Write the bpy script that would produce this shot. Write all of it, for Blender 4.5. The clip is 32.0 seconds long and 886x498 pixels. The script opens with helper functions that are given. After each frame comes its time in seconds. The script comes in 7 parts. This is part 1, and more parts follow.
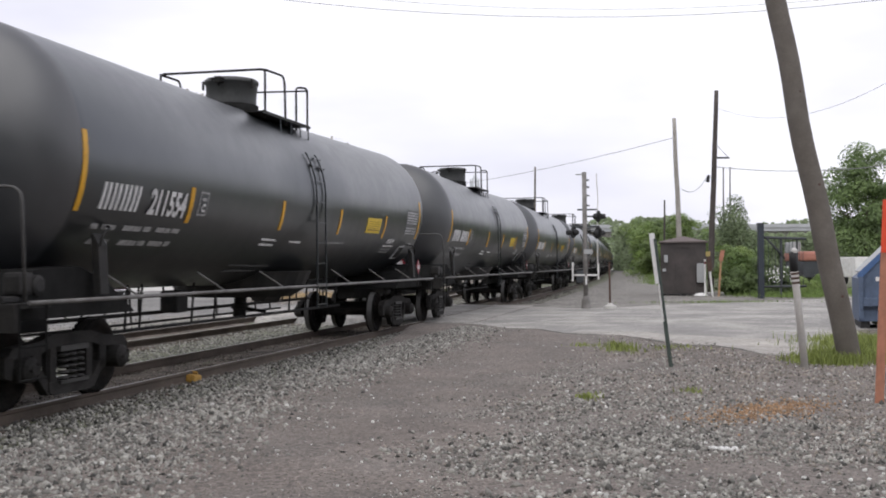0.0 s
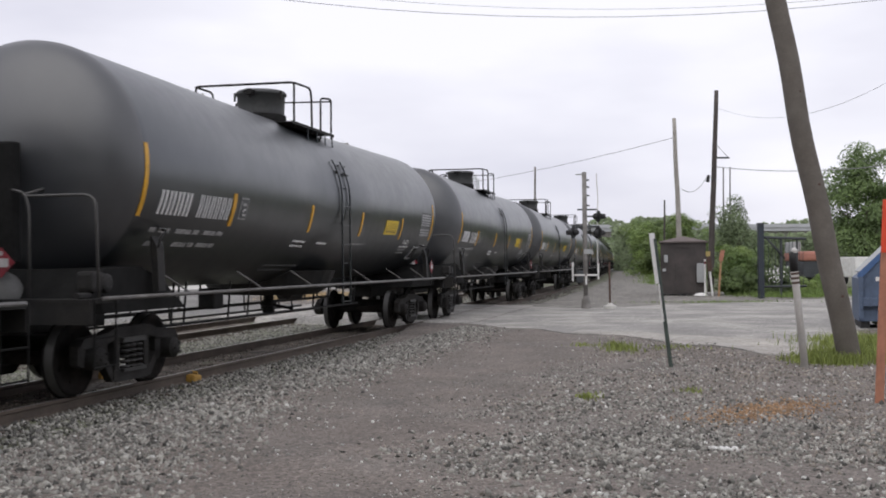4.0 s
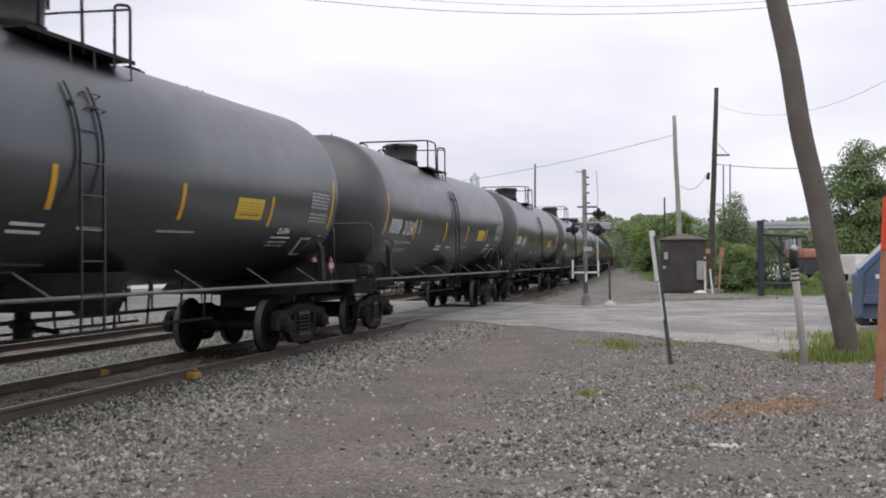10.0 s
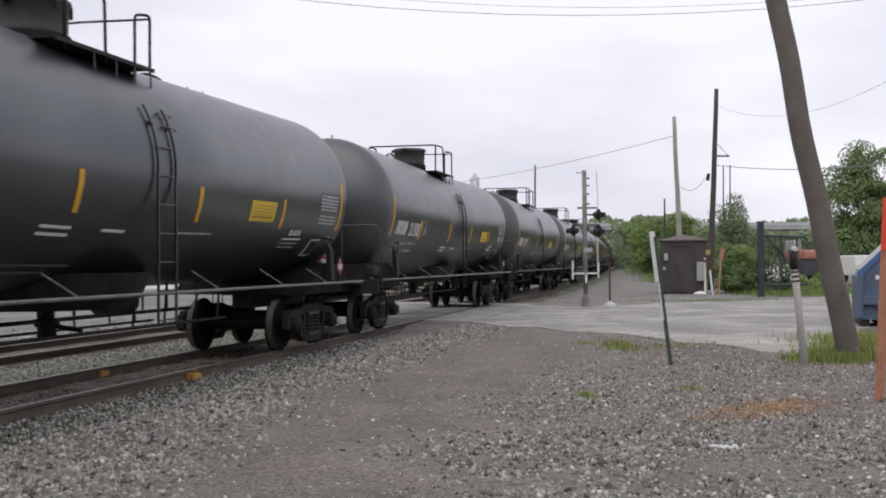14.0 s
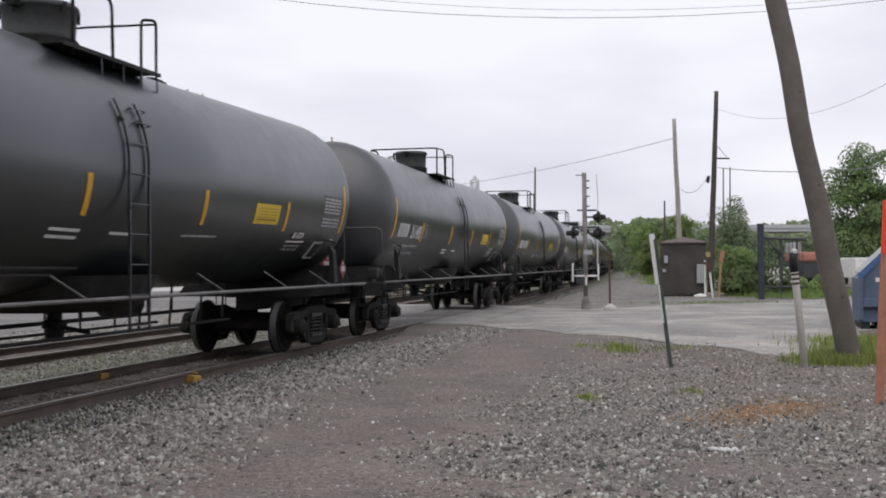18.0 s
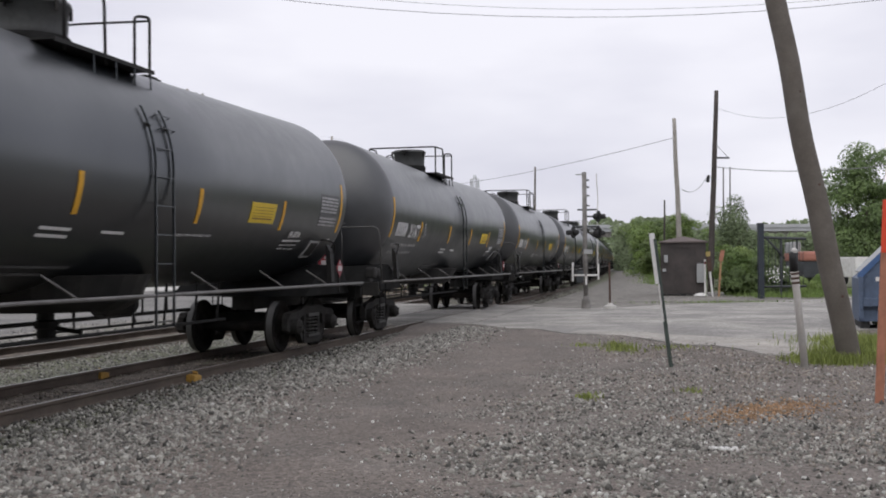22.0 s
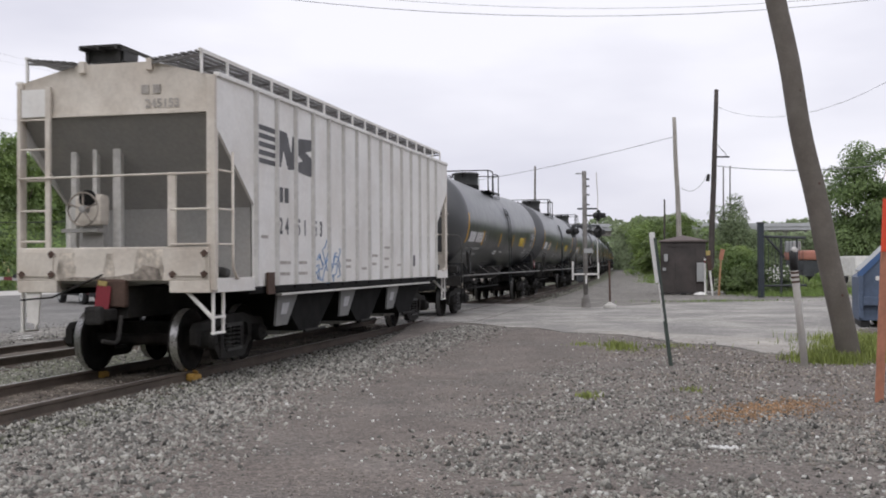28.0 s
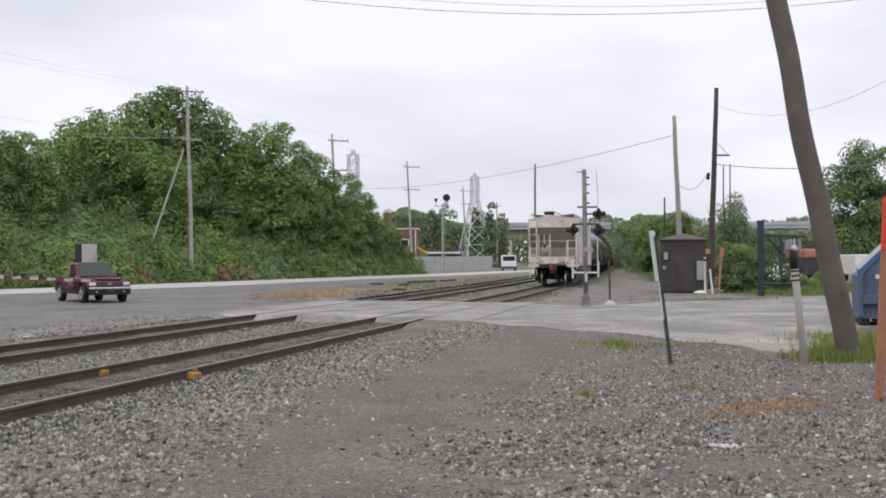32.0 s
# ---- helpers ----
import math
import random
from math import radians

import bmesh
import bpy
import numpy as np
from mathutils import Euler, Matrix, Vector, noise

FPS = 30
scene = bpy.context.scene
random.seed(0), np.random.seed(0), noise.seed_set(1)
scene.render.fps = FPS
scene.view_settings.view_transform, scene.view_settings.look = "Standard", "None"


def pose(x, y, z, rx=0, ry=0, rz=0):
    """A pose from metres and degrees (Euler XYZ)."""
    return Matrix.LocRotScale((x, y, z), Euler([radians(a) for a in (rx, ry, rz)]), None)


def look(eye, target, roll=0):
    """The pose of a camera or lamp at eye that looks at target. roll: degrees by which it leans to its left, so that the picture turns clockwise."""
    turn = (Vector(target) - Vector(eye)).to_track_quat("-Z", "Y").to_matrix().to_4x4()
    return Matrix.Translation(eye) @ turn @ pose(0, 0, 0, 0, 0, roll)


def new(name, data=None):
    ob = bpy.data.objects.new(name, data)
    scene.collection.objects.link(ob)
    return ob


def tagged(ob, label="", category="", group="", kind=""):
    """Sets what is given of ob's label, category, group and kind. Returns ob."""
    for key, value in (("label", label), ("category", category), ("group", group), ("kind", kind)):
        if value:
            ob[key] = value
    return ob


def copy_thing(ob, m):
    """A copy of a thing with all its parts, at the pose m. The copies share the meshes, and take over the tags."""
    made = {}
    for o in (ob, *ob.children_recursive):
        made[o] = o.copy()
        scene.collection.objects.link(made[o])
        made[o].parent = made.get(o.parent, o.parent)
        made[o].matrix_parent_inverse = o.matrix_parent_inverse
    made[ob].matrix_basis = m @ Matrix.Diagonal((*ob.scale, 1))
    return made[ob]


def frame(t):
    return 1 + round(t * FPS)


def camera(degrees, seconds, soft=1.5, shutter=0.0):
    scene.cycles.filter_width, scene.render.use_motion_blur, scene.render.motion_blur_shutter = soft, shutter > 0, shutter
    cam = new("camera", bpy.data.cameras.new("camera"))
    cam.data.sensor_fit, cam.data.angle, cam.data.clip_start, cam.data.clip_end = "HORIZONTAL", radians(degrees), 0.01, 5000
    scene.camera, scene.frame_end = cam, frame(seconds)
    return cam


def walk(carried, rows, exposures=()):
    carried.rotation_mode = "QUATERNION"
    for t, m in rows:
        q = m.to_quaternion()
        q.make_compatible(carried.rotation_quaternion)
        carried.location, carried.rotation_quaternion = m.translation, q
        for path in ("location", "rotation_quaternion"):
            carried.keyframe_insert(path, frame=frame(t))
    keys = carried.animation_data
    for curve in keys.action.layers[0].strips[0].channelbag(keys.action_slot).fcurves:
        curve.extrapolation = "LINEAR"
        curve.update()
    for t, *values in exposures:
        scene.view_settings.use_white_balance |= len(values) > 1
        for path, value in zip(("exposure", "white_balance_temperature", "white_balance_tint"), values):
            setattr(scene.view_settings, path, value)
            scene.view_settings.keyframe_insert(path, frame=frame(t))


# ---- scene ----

# ---- camera ----
cam = camera(45.46, 32.0, soft=1.85, shutter=0.1)
EYE = (0.0, 0.0, 1.557)
TILT = [(0.0, 4.5), (3.5, 4.5), (5.5, 3.0), (6.0, 2.2), (9.0, 0.3), (11.0, -0.5), (13.0, 0.0), (14.0, 1.5), (16.5, 5.0), (18.5, 5.7),
        (21.0, 4.7), (24.0, 4.5), (25.0, 4.0), (27.5, 3.0), (29.0, 2.5), (31.0, 1.0), (32.0, 0.0)]


def aim(k):
    """The camera's pose when it nods up by k small steps (1/1871 rad each)."""
    a = radians(0.676) + k / 1871.0
    return look(EYE, (0.0, 100.0 * math.cos(a), EYE[2] + 100.0 * math.sin(a)), -0.343)


walk(cam, [(t, aim(k)) for t, k in TILT], exposures=[(0.0, 0.36), (0.8, 0.22), (3.0, 0.19), (6.0, 0.18), (9.0, 0.19), (11.0, 0.20), (12.0, 0.48), (13.0, 0.22), (14.0, 0.17), (17.0, 0.14), (20.0, 0.09), (25.0, 0.08), (28.0, 0.15), (32.0, 0.16)])

# ---- light: a bright overcast sky ----
SUN_EL, SUN_AZ = radians(55), radians(200)
world = bpy.data.worlds.new("sky")
scene.world = world
world.use_nodes = True
wn, wl = world.node_tree.nodes, world.node_tree.links
wn.clear()
w_out, w_bg = wn.new("ShaderNodeOutputWorld"), wn.new("ShaderNodeBackground")
w_sky = wn.new("ShaderNodeTexSky")
w_sky.sky_type, w_sky.sun_disc = "NISHITA", False
w_sky.sun_elevation, w_sky.sun_rotation = SUN_EL, SUN_AZ
w_co, w_map = wn.new("ShaderNodeTexCoord"), wn.new("ShaderNodeMapping")
w_map.inputs["Scale"].default_value = (1.0, 1.0, 3.2)
w_n = wn.new("ShaderNodeTexNoise")
w_n.inputs["Scale"].default_value, w_n.inputs["Detail"].default_value, w_n.inputs["Roughness"].default_value = 2.3, 5.0, 0.45
w_ramp = wn.new("ShaderNodeValToRGB")
w_ramp.color_ramp.elements[0].position, w_ramp.color_ramp.elements[0].color = 0.37, (0.685, 0.68, 0.775, 1)
w_ramp.color_ramp.elements[1].position, w_ramp.color_ramp.elements[1].color = 0.60, (0.905, 0.895, 0.968, 1)
w_dim = wn.new("ShaderNodeVectorMath")
w_dim.operation = "SCALE"
w_dim.inputs["Scale"].default_value = 0.09
w_mix = wn.new("ShaderNodeMix")
w_mix.data_type = "RGBA"
w_mix.inputs["Factor"].default_value = 0.94
wl.new(w_co.outputs["Generated"], w_map.inputs["Vector"])
wl.new(w_map.outputs["Vector"], w_n.inputs["Vector"])
wl.new(w_n.outputs["Fac"], w_ramp.inputs["Fac"])
wl.new(w_sky.outputs["Color"], w_dim.inputs[0])
wl.new(w_dim.outputs["Vector"], w_mix.inputs["A"])
wl.new(w_ramp.outputs["Color"], w_mix.inputs["B"])
wl.new(w_mix.outputs["Result"], w_bg.inputs["Color"])
wl.new(w_bg.outputs["Background"], w_out.inputs["Surface"])
w_bg.inputs["Strength"].default_value = 1.0
sun = new("sun", bpy.data.lights.new("sun", "SUN"))
sun.data.energy, sun.data.angle, sun.data.color = 1.05, radians(75), (1.0, 0.97, 0.93)
sun.matrix_basis = look((0, 0, 0), (-math.sin(SUN_AZ) * math.cos(SUN_EL), -math.cos(SUN_AZ) * math.cos(SUN_EL), -math.sin(SUN_EL)))


# ---- materials ----
def mat(name, col, rough=0.7, metal=0.0, var=0.25, scale=2.0, fine=30.0, bump=0.1, tint=None, tint_amt=0.5, tint_scale=1.0, rand=0.0, island=0.0,
        spec=0.5, coat=0.0, glow_through=0.0, rough_var=0.08, grit=0.0, grit_amt=0.4, ior=1.5, gloss=(1.0, 1.0, 1.0)):
    """A surface: base colour, two scales of unevenness, patches of a second colour, a bump, and shifts from piece to piece."""
    m = bpy.data.materials.new(name)
    m.use_nodes = True
    n, l = m.node_tree.nodes, m.node_tree.links
    b = n["Principled BSDF"]
    b.inputs["Roughness"].default_value, b.inputs["Metallic"].default_value = rough, metal
    b.inputs["Specular IOR Level"].default_value, b.inputs["IOR"].default_value = spec, ior
    b.inputs["Specular Tint"].default_value = (*gloss, 1)
    co = n.new("ShaderNodeTexCoord")

    def noise_at(sc, detail=4.0, ro=0.6):
        t = n.new("ShaderNodeTexNoise")
        t.inputs["Scale"].default_value, t.inputs["Detail"].default_value, t.inputs["Roughness"].default_value = sc, detail, ro
        l.new(co.outputs["Object"], t.inputs["Vector"])
        return t

    def ranged(src, lo, hi, a=0.3, z=0.7):
        r = n.new("ShaderNodeMapRange")
        r.inputs["From Min"].default_value, r.inputs["From Max"].default_value = a, z
        r.inputs["To Min"].default_value, r.inputs["To Max"].default_value = lo, hi
        l.new(src, r.inputs["Value"])
        return r.outputs["Result"]

    big, small = noise_at(scale), noise_at(fine, 3.0)
    k = n.new("ShaderNodeMath")
    k.operation = "MULTIPLY"
    l.new(ranged(big.outputs["Fac"], 1 - var, 1 + var), k.inputs[0])
    l.new(ranged(small.outputs["Fac"], 1 - var * 0.7, 1 + var * 0.7), k.inputs[1])
    value = k.outputs[0]
    for amount, node, sock in ((rand, "ShaderNodeObjectInfo", "Random"), (island, "ShaderNodeNewGeometry", "Random Per Island")):
        if amount:
            q = n.new("ShaderNodeMath")
            q.operation = "MULTIPLY"
            l.new(value, q.inputs[0])
            l.new(ranged(n.new(node).outputs[sock], 1 - amount, 1 + amount, 0.0, 1.0), q.inputs[1])
            value = q.outputs[0]
    if grit:
        for sc, am in ((grit, grit_amt), (grit * 0.43, grit_amt * 0.7)):
            vo, sp, q = n.new("ShaderNodeTexVoronoi"), n.new("ShaderNodeSeparateColor"), n.new("ShaderNodeMath")
            vo.inputs["Scale"].default_value = sc
            q.operation = "MULTIPLY"
            l.new(co.outputs["Object"], vo.inputs["Vector"])
            l.new(vo.outputs["Color"], sp.inputs["Color"])
            l.new(value, q.inputs[0])
            l.new(ranged(sp.outputs["Red"], 1 - am, 1 + am, 0.0, 1.0), q.inputs[1])
            value = q.outputs[0]
    base = n.new("ShaderNodeMix")
    base.data_type = "RGBA"
    base.inputs["A"].default_value, base.inputs["B"].default_value = (*col, 1), (*(tint or col), 1)
    if tint:
        l.new(ranged(noise_at(tint_scale, 6.0, 0.65).outputs["Fac"], 0.0, tint_amt, 0.42, 0.68), base.inputs["Factor"])
    else:
        base.inputs["Factor"].default_value = 0.0
    out = n.new("ShaderNodeVectorMath")
    out.operation = "SCALE"
    l.new(base.outputs["Result"], out.inputs[0])
    l.new(value, out.inputs["Scale"])
    l.new(out.outputs["Vector"], b.inputs["Base Color"])
    l.new(ranged(small.outputs["Fac"], max(0.02, rough - rough_var), min(1.0, rough + rough_var)), b.inputs["Roughness"])
    b.inputs["Coat Weight"].default_value, b.inputs["Coat Roughness"].default_value = coat, 0.22
    if glow_through:
        tl, ms = n.new("ShaderNodeBsdfTranslucent"), n.new("ShaderNodeMixShader")
        ms.inputs["Fac"].default_value = glow_through
        l.new(out.outputs["Vector"], tl.inputs["Color"])
        l.new(b.outputs["BSDF"], ms.inputs[1]), l.new(tl.outputs["BSDF"], ms.inputs[2])
        l.new(ms.outputs["Shader"], n["Material Output"].inputs["Surface"])
    if bump:
        bp = n.new("ShaderNodeBump")
        bp.inputs["Strength"].default_value, bp.inputs["Distance"].default_value = bump, 0.02
        l.new(small.outputs["Fac"], bp.inputs["Height"])
        l.new(bp.outputs["Normal"], b.inputs["Normal"])
    return m


M = {
    "tank": mat("black_tank_paint", (0.0090, 0.0106, 0.0120), 0.31, rough_var=0.03, var=0.12, scale=0.5, fine=3, bump=0.0, spec=0.78, ior=1.63, gloss=(0.88, 0.95, 1.0), tint=(0.0155, 0.0165, 0.0175), tint_amt=0.6, tint_scale=0.7, rand=0.2),
    "head": mat("dusty_tank_head_paint", (0.031, 0.034, 0.039), 0.42, rough_var=0.05, var=0.15, scale=0.8, fine=5, bump=0.0, spec=0.9, ior=1.6, tint=(0.042, 0.044, 0.047), tint_amt=0.6, tint_scale=1.0, rand=0.2),
    "tank_fit": mat("black_fitting_paint", (0.020, 0.0202, 0.0205), 0.65, spec=0.25, var=0.3, scale=2, fine=25, bump=0.08, tint=(0.04, 0.035, 0.03), tint_amt=0.5),
    "dome": mat("dark_grey_housing_paint", (0.07, 0.073, 0.074), 0.55, spec=0.45, var=0.2, scale=2, fine=20, bump=0.05, tint=(0.075, 0.072, 0.068), tint_amt=0.5, tint_scale=2),
    "pipe_dark": mat("worn_dark_rail", (0.07, 0.068, 0.066), 0.55, var=0.25, fine=20),
    "pipe": mat("worn_grey_pipe", (0.17, 0.165, 0.16), 0.5, var=0.25, fine=20, tint=(0.06, 0.05, 0.045), tint_amt=0.6, tint_scale=3),
    "spring": mat("worn_spring_steel", (0.04, 0.039, 0.037), 0.6, spec=0.4, var=0.25, scale=4, fine=30, bump=0.1),
    "truck": mat("grimy_cast_steel", (0.032, 0.031, 0.030), 0.88, spec=0.14, var=0.35, scale=3, fine=30, bump=0.2, tint=(0.030, 0.026, 0.023), tint_amt=0.5, tint_scale=4),
    "wheel": mat("wheel_steel", (0.012, 0.0117, 0.0113), 0.9, spec=0.08, var=0.3, scale=4, fine=30, tint=(0.04, 0.03, 0.025), tint_amt=0.4),
    "dull_tread": mat("dull_wheel_tread", (0.09, 0.088, 0.085), 0.55, 0.7, var=0.15, bump=0.0),
    "tread": mat("polished_tread", (0.50, 0.49, 0.48), 0.30, 0.9, var=0.1, bump=0.0),
    "block_yellow": mat("dull_yellow_paint", (0.46, 0.27, 0.055), 0.75, var=0.3, scale=14, fine=60, bump=0.2, tint=(0.22, 0.14, 0.06), tint_amt=0.6, tint_scale=9),
    "yellow": mat("yellow_reflective_tape", (0.72, 0.38, 0.02), 0.45, var=0.15, scale=6, fine=60, bump=0.03, tint=(0.35, 0.2, 0.04), tint_amt=0.4, tint_scale=5),
    "notice": mat("lemon_yellow_notice", (0.70, 0.50, 0.03), 0.5, var=0.1, scale=6, fine=60, bump=0.02),
    "notice_ink": mat("faded_notice_ink", (0.28, 0.17, 0.03), 0.6, var=0.2, bump=0.0),
    "white_mark": mat("white_stencil_paint", (0.68, 0.68, 0.68), 0.6, var=0.12, scale=5, fine=40, bump=0.02),
    "dim_mark": mat("faded_stencil_paint", (0.33, 0.33, 0.33), 0.6, var=0.35, scale=12, fine=60, bump=0.02),
    "data_bg": mat("grey_panel_ground", (0.10, 0.102, 0.105), 0.6, var=0.3, scale=10, fine=60, bump=0.0),
    "data": mat("grey_data_decal", (0.40, 0.40, 0.405), 0.6, var=0.15, scale=8, fine=50, bump=0.02),
    "placard_white": mat("grubby_placard_white", (0.46, 0.44, 0.44), 0.6, var=0.2, scale=9, fine=50, bump=0.0),
    "red": mat("red_placard", (0.22, 0.022, 0.034), 0.5, var=0.15, bump=0.02),
    # darker than the sheets: grime plus the ribs' shadow lines, both as colour
    "hopper_rib": mat("grime_and_shade_rib_paint", (0.62, 0.61, 0.585), 0.65, var=0.15, scale=1.5, fine=14, bump=0.05, tint=(0.36, 0.33, 0.29), tint_amt=0.5, tint_scale=0.9),
    "hopper": mat("light_grey_hopper_paint", (0.80, 0.79, 0.765), 0.62, var=0.07, scale=0.8, fine=14, bump=0.05, tint=(0.55, 0.50, 0.44), tint_amt=0.45, tint_scale=0.7),
    "hopper_end": mat("soiled_beige_paint", (0.68, 0.63, 0.56), 0.7, var=0.09, scale=1.5, fine=18, bump=0.05, tint=(0.36, 0.29, 0.23), tint_amt=0.5, tint_scale=1.1),
    # a darker grey than the side sheets, for the parts inside the ends
    "hopper_in": mat("darker_grey_slope_paint", (0.34, 0.335, 0.32), 0.75, var=0.12, scale=1.2, fine=16, bump=0.05, tint=(0.30, 0.28, 0.255), tint_amt=0.5, tint_scale=1.2),
    "dull_yellow": mat("faded_yellow_plastic", (0.36, 0.28, 0.10), 0.6, var=0.2, bump=0.05),
    "stain": mat("brown_oily_stain", (0.44, 0.39, 0.33), 0.7, var=0.45, scale=2.5, fine=9, bump=0.04, tint=(0.62, 0.57, 0.5), tint_amt=0.9, tint_scale=2.5),
    "grime": mat("greasy_brown_grime", (0.20, 0.175, 0.15), 0.75, var=0.5, scale=4, fine=14, bump=0.05, tint=(0.40, 0.35, 0.30), tint_amt=0.9, tint_scale=5),
    # black of steel fittings, also used as painted shade under the hopper car
    "black_and_shade": mat("black_steel_and_shade", (0.017, 0.017, 0.0167), 0.9, spec=0.1, var=0.3, scale=3, fine=20, bump=0.1),
    "logo": mat("faded_black_stencil", (0.11, 0.11, 0.115), 0.7, var=0.2, scale=3, fine=30, bump=0.02),
    "dim_logo": mat("worn_grey_stencil", (0.40, 0.37, 0.34), 0.7, var=0.3, scale=8, fine=40, bump=0.02),
    "graffiti": mat("blue_spray_paint", (0.16, 0.27, 0.45), 0.6, var=0.3, scale=6, fine=40, bump=0.02),
    "rust": mat("rusty_steel", (0.085, 0.05, 0.038), 0.85, var=0.35, scale=4, fine=30, bump=0.2, tint=(0.06, 0.04, 0.03), tint_amt=0.6, tint_scale=4),
    "rail": mat("weathered_rail_steel", (0.082, 0.064, 0.051), 0.75, var=0.25, scale=1.5, fine=25, bump=0.12, tint=(0.13, 0.10, 0.078), tint_amt=0.5, tint_scale=2),
    "railtop": mat("worn_rail_head", (0.30, 0.285, 0.275), 0.32, 0.75, var=0.15, scale=3, fine=40, bump=0.02),
    "tie": mat("creosoted_tie_wood", (0.075, 0.058, 0.045), 0.9, var=0.4, scale=3, fine=35, bump=0.5, rand=0.3),
    "ballast": mat("grey_ballast_bed", (0.150, 0.146, 0.130), 0.9, grit=34.0, grit_amt=0.6, var=0.35, scale=1.3, fine=28, bump=0.9, tint=(0.12, 0.105, 0.09), tint_amt=0.7, tint_scale=0.5),
    "stone": mat("crushed_grey_stone", (0.228, 0.222, 0.200), 0.85, var=0.25, scale=6, fine=50, bump=0.25, island=0.85),
    "stone_brown": mat("crushed_brown_stone", (0.225, 0.198, 0.168), 0.88, var=0.2, scale=6, fine=50, bump=0.25, island=0.7),
    "stone_white": mat("pale_chips", (0.56, 0.56, 0.53), 0.8, var=0.12, scale=6, fine=50, bump=0.2, island=0.3),
    "dirt": mat("packed_brown_dirt", (0.162, 0.139, 0.122), 0.95, grit=70.0, grit_amt=0.42, var=0.22, scale=0.8, fine=22, bump=0.7, tint=(0.140, 0.127, 0.114), tint_amt=0.85, tint_scale=0.55),
    "track_dirt": mat("brown_track_dirt", (0.138, 0.115, 0.092), 0.95, grit=40.0, grit_amt=0.5, var=0.4, scale=1.6, fine=20, bump=0.8, tint=(0.06, 0.05, 0.042), tint_amt=0.9, tint_scale=1.4),
    "path": mat("grey_gravel_path", (0.195, 0.184, 0.165), 0.95, grit=22.0, grit_amt=0.4, var=0.36, scale=0.7, fine=7, bump=0.8, tint=(0.165, 0.155, 0.14), tint_amt=0.8, tint_scale=0.35),
    "asphalt_dark": mat("dark_grey_asphalt", (0.157, 0.153, 0.145), 0.92, grit=30.0, grit_amt=0.22, var=0.2, scale=0.35, fine=9, bump=0.4, tint=(0.225, 0.218, 0.205), tint_amt=0.8, tint_scale=0.22),
    "asphalt": mat("worn_grey_asphalt", (0.25, 0.242, 0.226), 0.9, grit=38.0, grit_amt=0.24, var=0.24, scale=0.6, fine=13, bump=0.5, tint=(0.36, 0.342, 0.31), tint_amt=0.9, tint_scale=0.3),
    "sand": mat("pale_sandy_dust", (0.37, 0.345, 0.31), 0.95, grit=30.0, grit_amt=0.2, var=0.2, scale=0.9, fine=16, bump=0.3, tint=(0.27, 0.26, 0.24), tint_amt=0.9, tint_scale=0.8),
    "concrete": mat("pale_road_concrete", (0.54, 0.53, 0.50), 0.85, var=0.12, scale=0.3, fine=10, bump=0.2, tint=(0.33, 0.32, 0.30), tint_amt=0.6, tint_scale=0.2),
    # bluish and paled, so the colour itself carries the distance haze
    "far_concrete": mat("haze_paled_concrete", (0.44, 0.45, 0.47), 0.85, var=0.12, scale=0.2, fine=4, bump=0.0),
    "pole": mat("weathered_pole_wood", (0.125, 0.110, 0.095), 0.9, var=0.14, scale=1.3, fine=35, bump=0.35, tint=(0.19, 0.175, 0.155), tint_amt=0.6, tint_scale=1.5),
    "pole_pale": mat("bleached_pole_wood", (0.34, 0.32, 0.29), 0.9, var=0.2, scale=2, fine=30, bump=0.4, rand=0.15),
    "steel": mat("galvanised_steel", (0.42, 0.43, 0.44), 0.5, 0.4, var=0.15, scale=3, fine=25, bump=0.05),
    "mast": mat("weathered_grey_mast", (0.17, 0.16, 0.15), 0.7, var=0.25, scale=2, fine=25, bump=0.1, tint=(0.28, 0.27, 0.26), tint_amt=0.6, tint_scale=2),
    "brake_grey": mat("dull_grey_housing", (0.17, 0.17, 0.165), 0.7, var=0.15, bump=0.04),
    "pole_dark": mat("dark_pole_wood", (0.07, 0.06, 0.055), 0.9, var=0.25, scale=2, fine=35, bump=0.4),
    "dark_steel": mat("dark_painted_steel", (0.045, 0.05, 0.055), 0.6, var=0.25, scale=3, fine=25, bump=0.06),
    "wire": mat("weathered_cable", (0.22, 0.22, 0.23), 0.7, var=0.1, bump=0.0),
    "shed": mat("dark_brown_shed_metal", (0.05, 0.043, 0.041), 0.7, var=0.18, scale=1.2, fine=14, bump=0.06, tint=(0.075, 0.062, 0.057), tint_amt=0.5, tint_scale=1.2),
    "shed_roof": mat("dusty_brown_roof", (0.115, 0.092, 0.086), 0.75, var=0.2, scale=2, fine=20, bump=0.08),
    "grey_box": mat("grey_cabinet_paint", (0.36, 0.37, 0.37), 0.55, var=0.1, bump=0.03),
    "white": mat("white_paint", (0.74, 0.735, 0.72), 0.55, var=0.08, scale=2, fine=25, bump=0.04, tint=(0.5, 0.47, 0.43), tint_amt=0.5, tint_scale=3),
    "bollard": mat("weathered_white_plastic", (0.56, 0.55, 0.53), 0.6, var=0.1, scale=3, fine=25, bump=0.05, tint=(0.40, 0.36, 0.32), tint_amt=0.6, tint_scale=3),
    "black": mat("black_rubber", (0.02, 0.02, 0.021), 0.7, var=0.2, bump=0.04),
    "orange": mat("faded_orange_post", (0.43, 0.19, 0.12), 0.65, var=0.15, scale=3, fine=25, bump=0.05, tint=(0.33, 0.15, 0.10), tint_amt=0.6, tint_scale=2),
